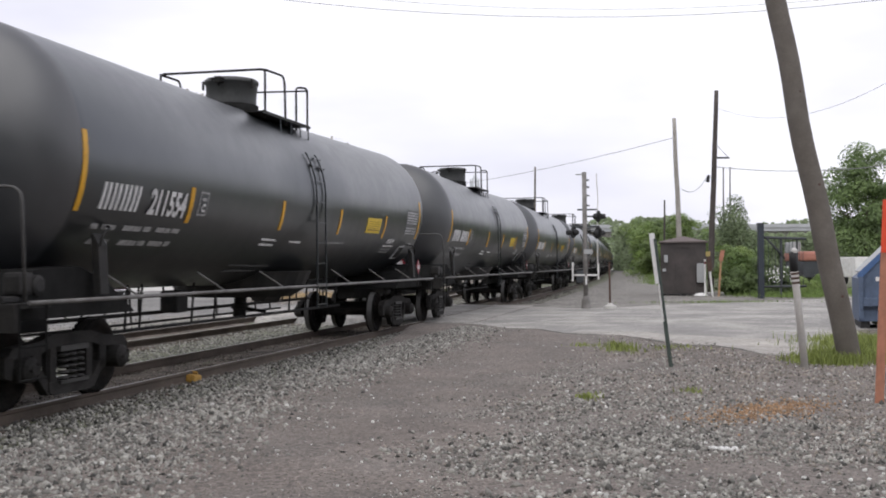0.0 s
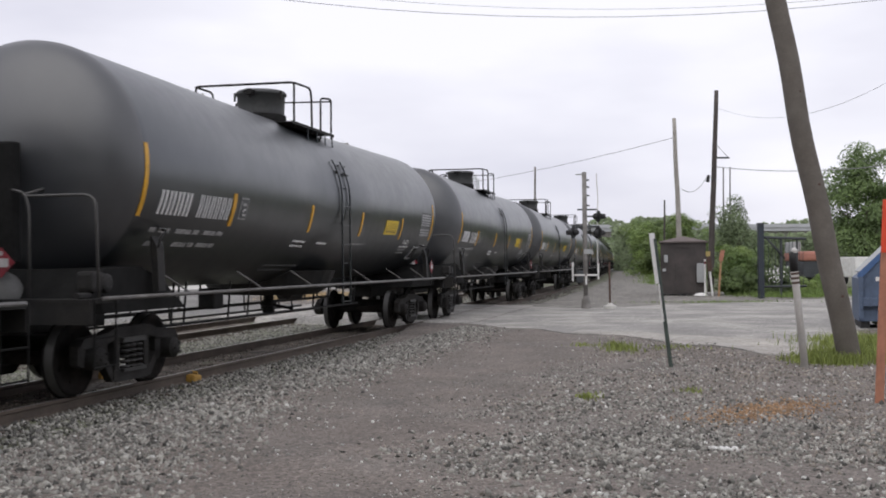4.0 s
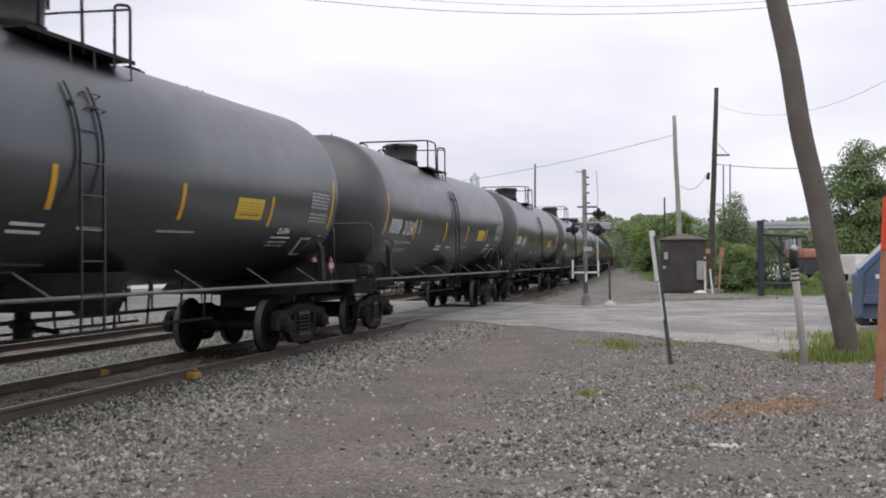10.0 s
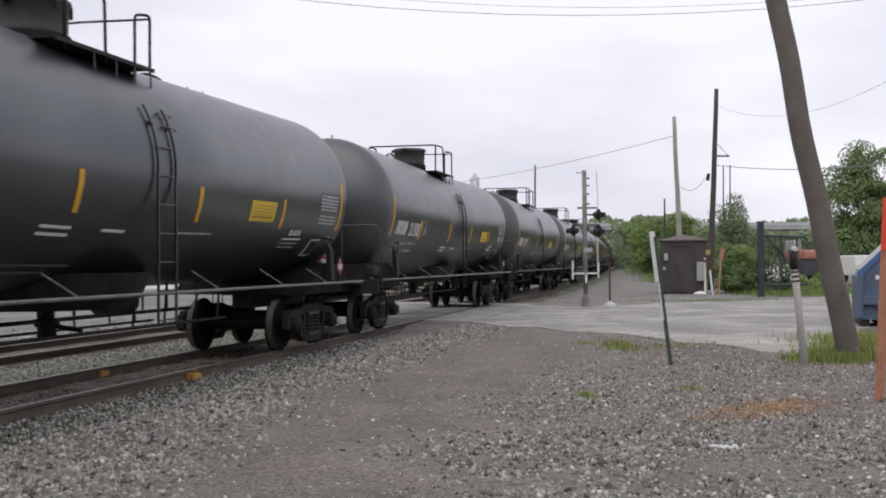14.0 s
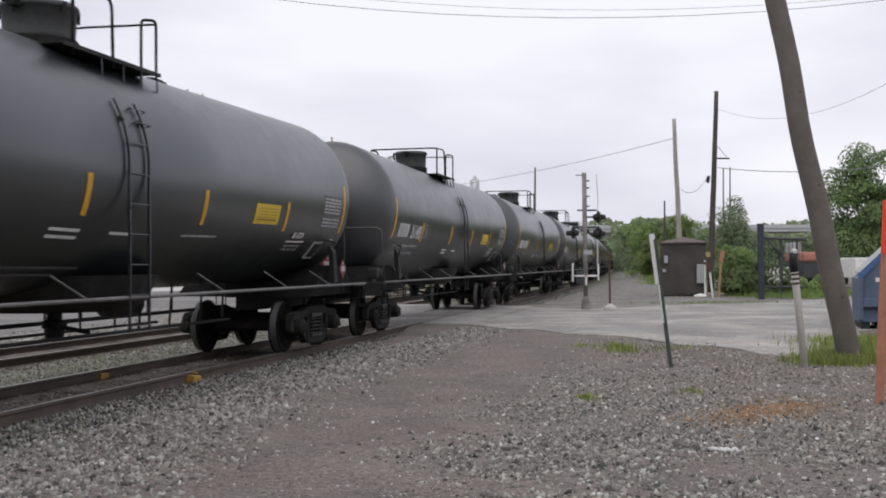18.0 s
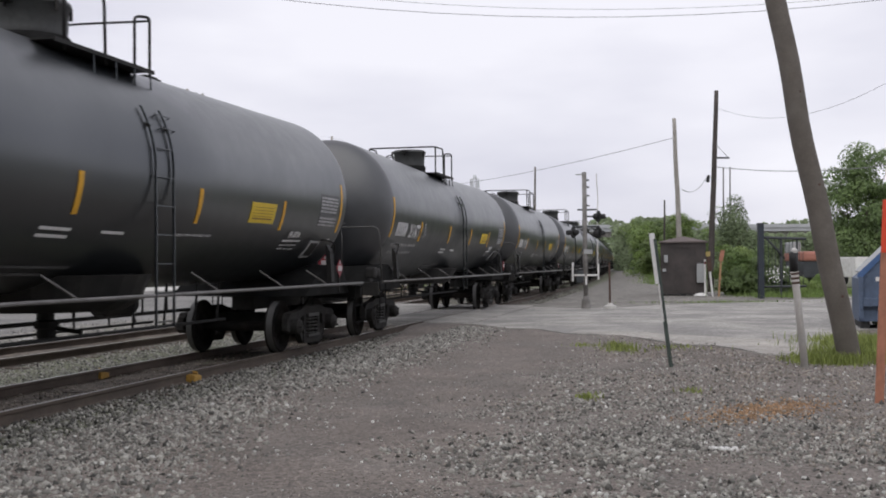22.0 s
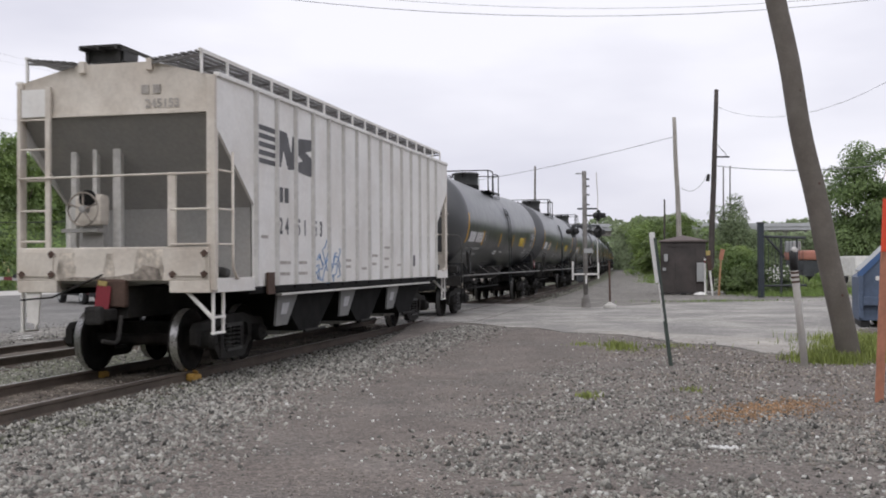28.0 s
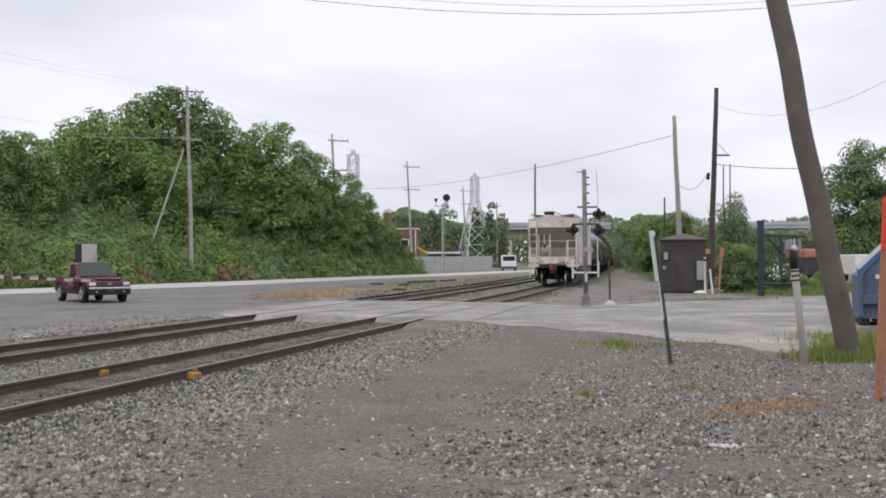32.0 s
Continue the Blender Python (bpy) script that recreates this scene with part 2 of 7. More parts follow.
    "orange_red": mat("orange_red_post", (0.75, 0.075, 0.03), 0.55, var=0.1, bump=0.04),
    "green_post": mat("dark_green_channel_post", (0.055, 0.075, 0.065), 0.6, var=0.2, scale=4, fine=30, bump=0.1),
    "blue": mat("blue_container_paint", (0.095, 0.13, 0.20), 0.6, var=0.18, scale=1.5, fine=14, bump=0.06, tint=(0.05, 0.07, 0.11), tint_amt=0.5),
    "blue_bright": mat("bright_blue_paint", (0.065, 0.13, 0.28), 0.5, var=0.12, bump=0.04),
    "windscreen": mat("sky_mirroring_glass", (0.035, 0.048, 0.045), 0.12, spec=0.8, coat=0.0, var=0.2, scale=1.5, bump=0.0),
    "gate_white": mat("soiled_white_stripe", (0.46, 0.45, 0.44), 0.6, var=0.12, bump=0.02),
    "blue_steel": mat("dark_blue_gate_steel", (0.028, 0.036, 0.048), 0.6, var=0.2, bump=0.05),
    "brick": mat("red_brown_brick", (0.19, 0.10, 0.085), 0.9, var=0.2, scale=1, fine=12, bump=0.3),
    "glass": mat("dark_window_glass", (0.03, 0.035, 0.04), 0.06, spec=1.0, var=0.05, bump=0.0),
    "maroon": mat("maroon_car_paint", (0.10, 0.014, 0.028), 0.28, var=0.08, scale=2, fine=20, bump=0.01),
    "chrome": mat("bright_chrome", (0.75, 0.75, 0.76), 0.15, 0.9, var=0.05, bump=0.0),
    "lamp_glass": mat("clear_headlamp", (0.72, 0.72, 0.70), 0.1, var=0.05, bump=0.0),
    "gate_red": mat("red_gate_stripe", (0.15, 0.028, 0.033), 0.5, var=0.1, bump=0.02),
    # the dark tint, in patches of lobe size, paints shade within the crowns
    "leaf": mat("green_leaves", (0.225, 0.310, 0.088), 0.55, glow_through=0.27, var=0.32, scale=0.22, fine=1.6, bump=0.0, tint=(0.115, 0.185, 0.058), tint_amt=0.95, tint_scale=0.42, island=0.2, rand=0.26),
    "leaf_pale": mat("yellow_green_leaves", (0.215, 0.295, 0.078), 0.55, glow_through=0.2, var=0.3, scale=0.4, fine=4, bump=0.0, tint=(0.10, 0.18, 0.05), tint_amt=0.8, tint_scale=0.5, island=0.2),
    "leaf_dark": mat("dark_green_leaves", (0.135, 0.195, 0.066), 0.6, glow_through=0.16, var=0.3, scale=0.4, fine=3, bump=0.0, tint=(0.075, 0.12, 0.04), tint_amt=0.8, tint_scale=0.5, island=0.35, rand=0.15),
    # distance haze is mixed into this leaf colour
    "leaf_far": mat("haze_greyed_leaves", (0.18, 0.225, 0.12), 0.7, glow_through=0.2, var=0.25, scale=0.1, fine=1, bump=0.0, tint=(0.085, 0.13, 0.06), tint_amt=0.6, tint_scale=0.08, island=0.35, rand=0.1),
    "grass": mat("green_grass_blades", (0.225, 0.27, 0.07), 0.65, glow_through=0.3, var=0.2, scale=1, fine=8, bump=0.0, island=0.4),
    "median_soil": mat("grey_brown_rubble_soil", (0.125, 0.112, 0.096), 0.95, grit=9.0, grit_amt=0.6, var=0.45, scale=0.5, fine=4, bump=0.8, tint=(0.21, 0.185, 0.155), tint_amt=0.8, tint_scale=0.3),
    "dry": mat("dry_straw_grass", (0.46, 0.35, 0.20), 0.8, var=0.25, scale=1, fine=8, bump=0.0, island=0.4),
    # the strong grit paints in dark shadow gaps as if between leaves
    "bank": mat("leafy_bank_soil", (0.085, 0.13, 0.042), 0.95, grit=3.2, grit_amt=0.65, var=0.45, scale=0.5, fine=4, bump=0.5),
    "bark": mat("grey_brown_bark", (0.12, 0.095, 0.075), 0.9, var=0.3, scale=2, fine=20, bump=0.5),
    "far_ground": mat("far_open_ground", (0.15, 0.16, 0.10), 0.95, var=0.2, scale=0.05, fine=1.0, bump=0.2, tint=(0.20, 0.19, 0.16), tint_amt=0.7, tint_scale=0.03),
    "weed": mat("green_verge_weeds", (0.17, 0.25, 0.065), 0.65, glow_through=0.25, var=0.3, scale=1, fine=8, bump=0.0, island=0.4),
    "rust_leaf": mat("dry_orange_brown_leaves", (0.25, 0.165, 0.085), 0.8, var=0.3, scale=0.8, fine=6, bump=0.0, tint=(0.22, 0.22, 0.09), tint_amt=0.8, tint_scale=0.8, island=0.35),
    # tower steel whitened in its colour to stand in for haze
    "tower": mat("haze_paled_tower_steel", (0.58, 0.60, 0.62), 0.6, var=0.12, scale=1, fine=10, bump=0.0),
    "rusty_red": mat("faded_red_machine_paint", (0.40, 0.17, 0.125), 0.6, var=0.15, bump=0.03),
    "straw": mat("scattered_wood_chips", (0.31, 0.19, 0.105), 0.9, var=0.3, scale=4, fine=40, bump=0.3, island=0.4),
}


# ---- mesh helpers ----
def link(name, bm, material, parent=None, label="", smooth=False):
    me = bpy.data.meshes.new(name)
    bm.to_mesh(me)
    bm.free()
    me.materials.append(material)
    if smooth:
        me.polygons.foreach_set("use_smooth", [True] * len(me.polygons))
    ob = new(name, me)
    ob.parent = parent
    return tagged(ob, label)


def part(name, bm, material, parent, label="", smooth=False):
    return link(name, bm, material, parent, label, smooth)


def piece(name, me, parent, m):
    """One more object on a mesh that alike pieces share."""
    ob = new(name, me)
    ob.parent = parent
    ob.matrix_basis = m
    return ob


def empty(name, m, label, category, group="", kind=""):
    ob = new(name)
    ob.matrix_basis = m
    return tagged(ob, label, category, group, kind)


def box(bm, c, s, rot=None, bevel=0.0):
    """A box about c with the sizes s; rot: a 3x3 or Euler; bevelled edges if asked."""
    m = Matrix.Translation(c) @ ((rot.to_matrix() if isinstance(rot, Euler) else rot).to_4x4() if rot else Matrix()) @ Matrix.Diagonal((*s, 1))
    r = bmesh.ops.create_cube(bm, size=1, matrix=m)
    if bevel:
        es = list({e for v in r["verts"] for e in v.link_edges})
        bmesh.ops.bevel(bm, geom=es, offset=bevel, segments=2, affect="EDGES", profile=0.6)
    return bm


def boxed(c, s, rot=None, bevel=0.0):
    return box(bmesh.new(), c, s, rot, bevel)


def rod(bm, a, b, r, r2=None, seg=8):
    """A round bar from a to b, tapering to r2."""
    a, b = Vector(a), Vector(b)
    d = b - a
    m = Matrix.Translation((a + b) / 2) @ d.to_track_quat("Z", "Y").to_matrix().to_4x4()
    bmesh.ops.create_cone(bm, cap_ends=True, segments=seg, radius1=r, radius2=r if r2 is None else r2, depth=d.length, matrix=m)
    return bm


def tube(bm, pts, r, seg=8, r2=None, loop=False):
    """A round bar along a bent line, in one skin, tapering to r2."""
    pts = [Vector(p) for p in pts]
    n = len(pts)
    rings, ref = [], None
    for i, p in enumerate(pts):
        a, b = (pts[i - 1], pts[(i + 1) % n]) if loop else (pts[max(i - 1, 0)], pts[min(i + 1, n - 1)])
        d = (b - a).normalized()
        if ref is None:
            ref = d.orthogonal().normalized()
        ref = (ref - d * ref.dot(d)).normalized()
        w = d.cross(ref)
        q = r + ((r if r2 is None else r2) - r) * i / max(1, n - 1)
        rings.append([bm.verts.new(p + (ref * math.cos(2 * math.pi * k / seg) + w * math.sin(2 * math.pi * k / seg)) * q) for k in range(seg)])
    pairs = list(zip(rings, rings[1:])) + ([(rings[-1], rings[0])] if loop else [])
    for p, q in pairs:
        for k in range(seg):
            bm.faces.new((p[k], p[(k + 1) % seg], q[(k + 1) % seg], q[k])).smooth = seg > 6
    if not loop:
        bm.faces.new(rings[0][::-1]), bm.faces.new(rings[-1])
    return bm


def rounded(pts, r=0.12, n=4):
    """The polyline pts with its corners rounded."""
    pts = [Vector(p) for p in pts]
    out = [pts[0]]
    for a, b, c in zip(pts, pts[1:], pts[2:]):
        u, w = (a - b), (c - b)
        k = min(r, u.length * 0.45, w.length * 0.45)
        p, q = b + u.normalized() * k, b + w.normalized() * k
        for i in range(n + 1):
            t = i / n
            out.append(p * (1 - t) ** 2 + b * 2 * t * (1 - t) + q * t * t)
    return out + [pts[-1]]


def lathe(bm, profile, axis="x", seg=48, centre=(0, 0, 0)):
    """Turns a profile of (along, radius) about an axis through centre."""
    rings = []
    cx = Vector(centre)
    for a, r in profile:
        ring = []
        for i in range(seg):
            t = 2 * math.pi * i / seg
            p = {"x": (a, r * math.cos(t), r * math.sin(t)), "y": (r * math.sin(t), a, r * math.cos(t)), "z": (r * math.cos(t), r * math.sin(t), a)}[axis]
            ring.append(bm.verts.new(cx + Vector(p)))
        rings.append(ring)
    for p, q in zip(rings, rings[1:]):
        for i in range(seg):
            bm.faces.new((p[i], p[(i + 1) % seg], q[(i + 1) % seg], q[i]))
    bm.faces.new(rings[0][::-1])
    bm.faces.new(rings[-1])
    bmesh.ops.recalc_face_normals(bm, faces=bm.faces)
    return bm


def prism(bm, outline, y0, y1, axis="y"):
    """An outline of (a, b) pairs pulled from y0 to y1 along an axis."""
    def at(a, b, y):
        return {"y": (a, y, b), "x": (y, a, b), "z": (a, b, y)}[axis]
    lo, hi = [bm.verts.new(at(a, b, y0)) for a, b in outline], [bm.verts.new(at(a, b, y1)) for a, b in outline]
    n = len(outline)
    bm.faces.new(lo), bm.faces.new(hi[::-1])
    for i in range(n):
        bm.faces.new((lo[i], hi[i], hi[(i + 1) % n], lo[(i + 1) % n]))
    bmesh.ops.recalc_face_normals(bm, faces=bm.faces)
    return bm


def sheet(name, outline, z, material, kind="structure", label="", category="", step=0.0, lift=None):
    """A flat piece of ground with a given outline, 6 cm thick."""
    bm = bmesh.new()
    vs = [bm.verts.new((x, y, z if lift is None else lift(x, y))) for x, y in outline]
    f = bm.faces.new(vs)
    if f.normal.z < 0:
        bmesh.ops.reverse_faces(bm, faces=[f])
    r = bmesh.ops.extrude_face_region(bm, geom=[f])
    bmesh.ops.translate(bm, verts=[v for v in r["geom"] if isinstance(v, bmesh.types.BMVert)], vec=(0, 0, -0.06))
    bmesh.ops.recalc_face_normals(bm, faces=bm.faces)
    return tagged(link(name, bm, material), label, category, "", kind)


# ---- the line of the tracks: z = 0 is the top of the rails ----
PSI, OFF, S0, CURVE, S1, GAP = radians(13.294), 8.0, 21.5, 0.000656, 120.0, 4.14


def heading(s):
    return PSI - CURVE * min(max(s - S0, 0.0), S1 - S0)


def on_line(s, right=0.0):
    """The place s metres along the near track's middle, right metres towards the camera's side."""
    x, y = -OFF * math.cos(PSI), OFF * math.sin(PSI)
    a = min(s, S0)
    x, y = x + a * math.sin(PSI), y + a * math.cos(PSI)
    if s > S0:
        h1 = heading(s)
        x += (math.cos(h1) - math.cos(PSI)) / CURVE
        y -= (math.sin(h1) - math.sin(PSI)) / CURVE
        if s > S1:
            x, y = x + (s - S1) * math.sin(h1), y + (s - S1) * math.cos(h1)
    h = heading(s)
    return Vector((x + right * math.cos(h), y - right * math.sin(h), 0.0))


def on_track(s, right=0.0, z=0.0):
    """A pose there, with x along the line and y to the far side."""
    p = on_line(s, right)
    return Matrix.Translation((p.x, p.y, z)) @ Matrix.Rotation(math.pi / 2 - heading(s), 4, "Z")

# ---- ground ----
def far_side(x, y):
    """How far a place lies to the far side of the near track's middle, by the straight part of the line."""
    return -(x * math.cos(PSI) - y * math.sin(PSI)) - OFF


GROUND_Z = -0.16
bm = bmesh.new()
bmesh.ops.create_grid(bm, x_segments=60, y_segments=60, size=2200)
for v in bm.verts:
    v.co.z = GROUND_Z
ground = tagged(link("ground", bm, M["far_ground"]), "open ground of soil, grass and gravel reaching the horizon", "ground", kind="structure")
ROAD_EDGE = [(-0.01, 29.02), (0.96, 27.57), (1.6, 26.05), (2.27, 25.76), (2.76, 24.03), (3.34, 23.59), (3.9, 23.17), (4.27, 21.92), (4.67, 20.37), (5.15, 20.33), (5.43, 19.36), (5.51, 18.26), (6.04, 17.67)]
lot = sheet("gravel_lot", [(-13.0, -30), (-5.2, 3), (-3.1, 12), (-1.3, 20), (-1.0, 24.5), (-0.95, 26.5), (-0.75, 29.6), *((x, y + 0.3) for x, y in ROAD_EDGE), (8.6, 21.6), (9.6, 24.8), (16, 27.5), (40, 32), (45, -30)],
            -0.045, M["dirt"], label="packed brown dirt lot with grey gravel beside the track", category="ground")


def strip(name, left, right, z, material, s_from, s_to, step=4.0, thick=0.3, edge_drop=0.0):
    """A ribbon along the tracks between two offsets."""
    bm = bmesh.new()
    rows = []
    s = s_from
    while s <= s_to:
        a, b = on_line(s, left), on_line(s, right)
        rows.append([bm.verts.new((p.x, p.y, h)) for p, h in ((a, z - thick), (a, z), (b, z), (b, z - thick))])
        s += step
    for p, q in zip(rows, rows[1:]):
        for i in range(3):
            bm.faces.new((p[i], p[i + 1], q[i + 1], q[i]))
    bm.faces.new(rows[0][::-1]), bm.faces.new(rows[-1])
    bmesh.ops.recalc_face_normals(bm, faces=bm.faces)
    return link(name, bm, material)


CROSS = (29.0, 40.5)
bed = tagged(strip("ballast_bed", -6.4, 2.3, -0.172, M["ballast"], -40, 700, 5.0), "grey crushed-stone ballast bed under two tracks", "ballast", kind="structure")

# the crossing road, the apron beyond the tracks and the road along them
road_near = sheet("road", [(-0.75, 29.4), *ROAD_EDGE, (7.2, 18.9), (8.6, 21.6), (9.6, 24.6), (16, 27.4), (60, 36), (60, 85), (22, 52), (16.2, 45.4), (14.5, 44.2), (12.25, 42.0), (10.2, 41.2), (8.5, 40.2), (6.4, 38.0),
                           (4.7, 37.2), (3.5, 38.8), (0.9, 39.6), (-0.2, 39.4)], -0.028, M["asphalt"], label="worn grey asphalt road leading to the crossing", category="road")
apron = sheet("asphalt_apron", [(-60, -26), (-13.2, 6.2), (-10.3, 18.3), (-8.6, 26), (-7.2, 32.2), (-5.9, 38.2), (-5.0, 42.3), (-8.3, 45), (-9.8, 55), (-5.8, 74.6), (-1.2, 94.7), (9.2, 119), (30, 190), (90, 390),
                                (84, 392), (24, 192), (3.0, 124), (-7.5, 97), (-14.7, 74), (-22, 58), (-60, -10)], -0.03, M["asphalt_dark"], label="broad grey asphalt apron and road beyond the tracks", category="road")
shoulder = sheet("concrete_shoulder", [(-62, -10), (-22, 58), (-14.7, 74), (-7.5, 97), (3.0, 124), (24, 192), (84, 392), (80, 394), (18, 194), (-3.2, 131.5), (-18.6, 89.5), (-27.9, 66), (-68, -10)],
                 -0.024, M["concrete"], label="pale concrete lane along the wooded bank", category="road")


drift = sheet("sand_drift", [(2.9, 24.3), (3.4, 23.7), (3.9, 23.25), (4.3, 22.0), (4.7, 20.5), (5.17, 20.4), (5.45, 19.4), (5.53, 18.35), (6.05, 17.72), (6.5, 18.3), (6.9, 19.4), (6.6, 20.6), (7.0, 21.7), (6.2, 22.0), (5.6, 22.9), (5.0, 23.1), (4.6, 24.2), (3.8, 24.5), (3.3, 25.2)],
              -0.024, M["sand"], label="pale sandy dust drifted over the road's edge", category="sand")
path_edge = [tuple(on_line(s, 2.2).xy) for s in (42, 60, 90, 130, 200, 300)]
sheet("gravel_path", [(0.6, 39.7), *path_edge, (58, 300), (34, 180), (25, 132), (17.5, 85), (14.0, 64), (14.6, 56), (16.0, 45.8), (14.4, 44.5), (12.2, 42.3), (10.1, 41.5), (8.4, 40.5), (6.3, 38.3), (4.7, 37.5), (3.5, 39.1)], -0.05, M["path"],
      label="grey gravel path beside the tracks past the crossing", category="ground")
med_edge = [tuple(on_line(s, -GAP - 2.2).xy) for s in (125, 100, 80, 60, 47)]
sheet("median", [(-4.6, 42.0), (-6.4, 42.9), (-8.7, 45.6), (-10.0, 55), (-6.1, 74.6), (-1.5, 94.7), (8.9, 119), *med_edge], -0.022, M["median_soil"], label="strip of grey gravel and dirt between track and road", category="ground")


def rail_between(right, s_from, s_to, step=2.0):
    """One rail: foot, web and head in one profile, swept along the line."""
    prof = [(-0.075, -0.172), (-0.075, -0.155), (-0.012, -0.135), (-0.012, -0.05), (-0.036, -0.035), (-0.036, -0.006), (-0.026, 0.0), (0.026, 0.0), (0.036, -0.006), (0.036, -0.035),
            (0.012, -0.05), (0.012, -0.135), (0.075, -0.155), (0.075, -0.172)]
    bm = bmesh.new()
    rows, s = [], s_from
    while s <= s_to + 1e-6:
        rows.append([bm.verts.new((*on_line(s, right + a).xy, b)) for a, b in prof])
        s += step
    for p, q in zip(rows, rows[1:]):
        for i in range(len(prof)):
            j = (i + 1) % len(prof)
            f = bm.faces.new((p[i], p[j], q[j], q[i]))
            f.material_index = 1 if i in (6,) else 0
    bm.faces.new(rows[0]), bm.faces.new(rows[-1][::-1])
    bmesh.ops.recalc_face_normals(bm, faces=bm.faces)
    return bm


for k, (name, mid) in enumerate((("near_track", 0.0), ("far_track", -GAP))):
    tr = empty(name, Matrix(), "single railway track with brown weathered rails on ballast" if k == 0 else "second railway track with brown rails behind the first", "railway track", "railway tracks", "structure")
    for side in (0.75, -0.75):
        ob = part("rail", rail_between(mid + side, -40, 700, 2.0), M["rail"], tr)
        ob.data.materials.append(M["railtop"])
    tie_bm = boxed((0, 0, 0), (0.22, 2.55, 0.16), bevel=0.015)
    tie_me = bpy.data.meshes.new("tie")
    tie_bm.to_mesh(tie_me)
    tie_bm.free()
    tie_me.materials.append(M["tie"])
    for i in range(150):
        s = -8 + i * 0.55
        if CROSS[0] - 0.4 < s < CROSS[1] + 0.4:
            continue
        piece("tie", tie_me, tr, on_track(s + random.uniform(-0.04, 0.04), mid + random.uniform(-0.05, 0.05), -0.228 + random.uniform(-0.014, 0.012)) @ pose(0, 0, 0, 0, 0, random.uniform(-1.5, 1.5)))

# dirt between the rails, and the gravel verge that runs out over the apron
def dirt_between(mid, s_from, s_to, z):
    """Uneven soil between the rails, that leaves some ties bare."""
    n, m = int((s_to - s_from) / 0.14), 8
    bm = bmesh.new()
    rows = []
    for i in range(n + 1):
        row = []
        for j in range(m + 1):
            s, r = s_from + (s_to - s_from) * i / n, mid - 0.70 + 1.40 * j / m
            p = on_line(s, r)
            row.append(bm.verts.new((p.x, p.y, z + 0.035 * noise.noise(Vector((s * 1.1, r * 1.6, mid))) + 0.018 * noise.noise(Vector((s * 4.5, r * 4.5, mid))))))
        rows.append(row)
    for p, q in zip(rows, rows[1:]):
        for j in range(m):
            bm.faces.new((p[j], p[j + 1], q[j + 1], q[j]))
    bmesh.ops.recalc_face_normals(bm, faces=bm.faces)
    return tagged(link("track_dirt", bm, M["track_dirt"], None, "", True), "brown dirt and straw between the rails", "dirt", kind="structure")


for mid in (0.0, -GAP):
    dirt_between(mid, -6.0, 28.5, -0.143)
    dirt_between(mid, 41.2, 74.0, -0.143)
bm = bmesh.new()
rows = []
for i in range(60):
    s = -6 + i * 0.6
    row = []
    for d, h in ((1.05, -0.17), (1.55, -0.07), (2.1, -0.018), (3.0, -0.014), (3.9 + 1.5 * noise.noise(Vector((s * 0.5, 0, 4))) + 0.5 * noise.noise(Vector((s * 2.1, 0, 9))), -0.034)):
        p = on_line(s - 0.30 * (GAP / 2 - GAP - d) * (s / 29.0 if s > 0 else 0), -GAP - d)
        row.append(bm.verts.new((p.x, p.y, h + 0.006 * noise.noise(Vector((s * 2, d * 2, 1))))))
    rows.append(row)
for p, q in zip(rows, rows[1:]):
    for j in range(4):
        bm.faces.new((p[j], p[j + 1], q[j + 1], q[j]))
bmesh.ops.recalc_face_normals(bm, faces=bm.faces)
tagged(link("gravel_verge", bm, M["path"], None, "", True), "grey gravel verge between far track and asphalt", "ground", kind="structure")

# asphalt fill of the crossing, with flangeways beside the rails
for left, right in ((-GAP - 2.6, -GAP - 0.80), (-GAP - 0.66, -GAP + 0.66), (-GAP + 0.80, -0.80), (-0.66, 0.66), (0.80, 2.3)):
    bm = bmesh.new()
    rows = []
    for s, low in ((CROSS[0] - 0.3, 0.15), *((q, 0.0) for q in np.linspace(*CROSS, 7)), (CROSS[1] + 0.3, 0.15)):
        skew0 = 0.30
        a, b = on_line(s - skew0 * (left + GAP / 2), left), on_line(s - skew0 * (right + GAP / 2), right)
        rows.append([bm.verts.new((p.x, p.y, h)) for p, h in ((a, -0.2), (a, -0.008 - low), (b, -0.008 - low), (b, -0.2))])
    for p, q in zip(rows, rows[1:]):
        for i in range(3):
            bm.faces.new((p[i], p[i + 1], q[i + 1], q[i]))
    bm.faces.new(rows[0][::-1]), bm.faces.new(rows[-1])
    bmesh.ops.recalc_face_normals(bm, faces=bm.faces)
    tagged(link("crossing_fill", bm, M["asphalt"]), "asphalt fill of the level crossing between the rails", "road", "crossing panels", "structure")

# ---- the train ----
TANK_R, TANK_Z = 1.54, 2.75
LEAD0, CARS_AHEAD, PITCH = 23.59, 22, 18.2


def advance(t):
    """Metres that the train has gone on from its place at 13 s."""
    return 13.607 * (t - 13.0) - 0.0105 * ((t - 20.0) ** 2 - 49.0)


def tank_z(x):
    """Height of the shell's middle line, which rises towards both ends so that the tank drains to its centre."""
    return TANK_Z + 0.012 * (math.sqrt(x * x + 0.16) - 0.4)


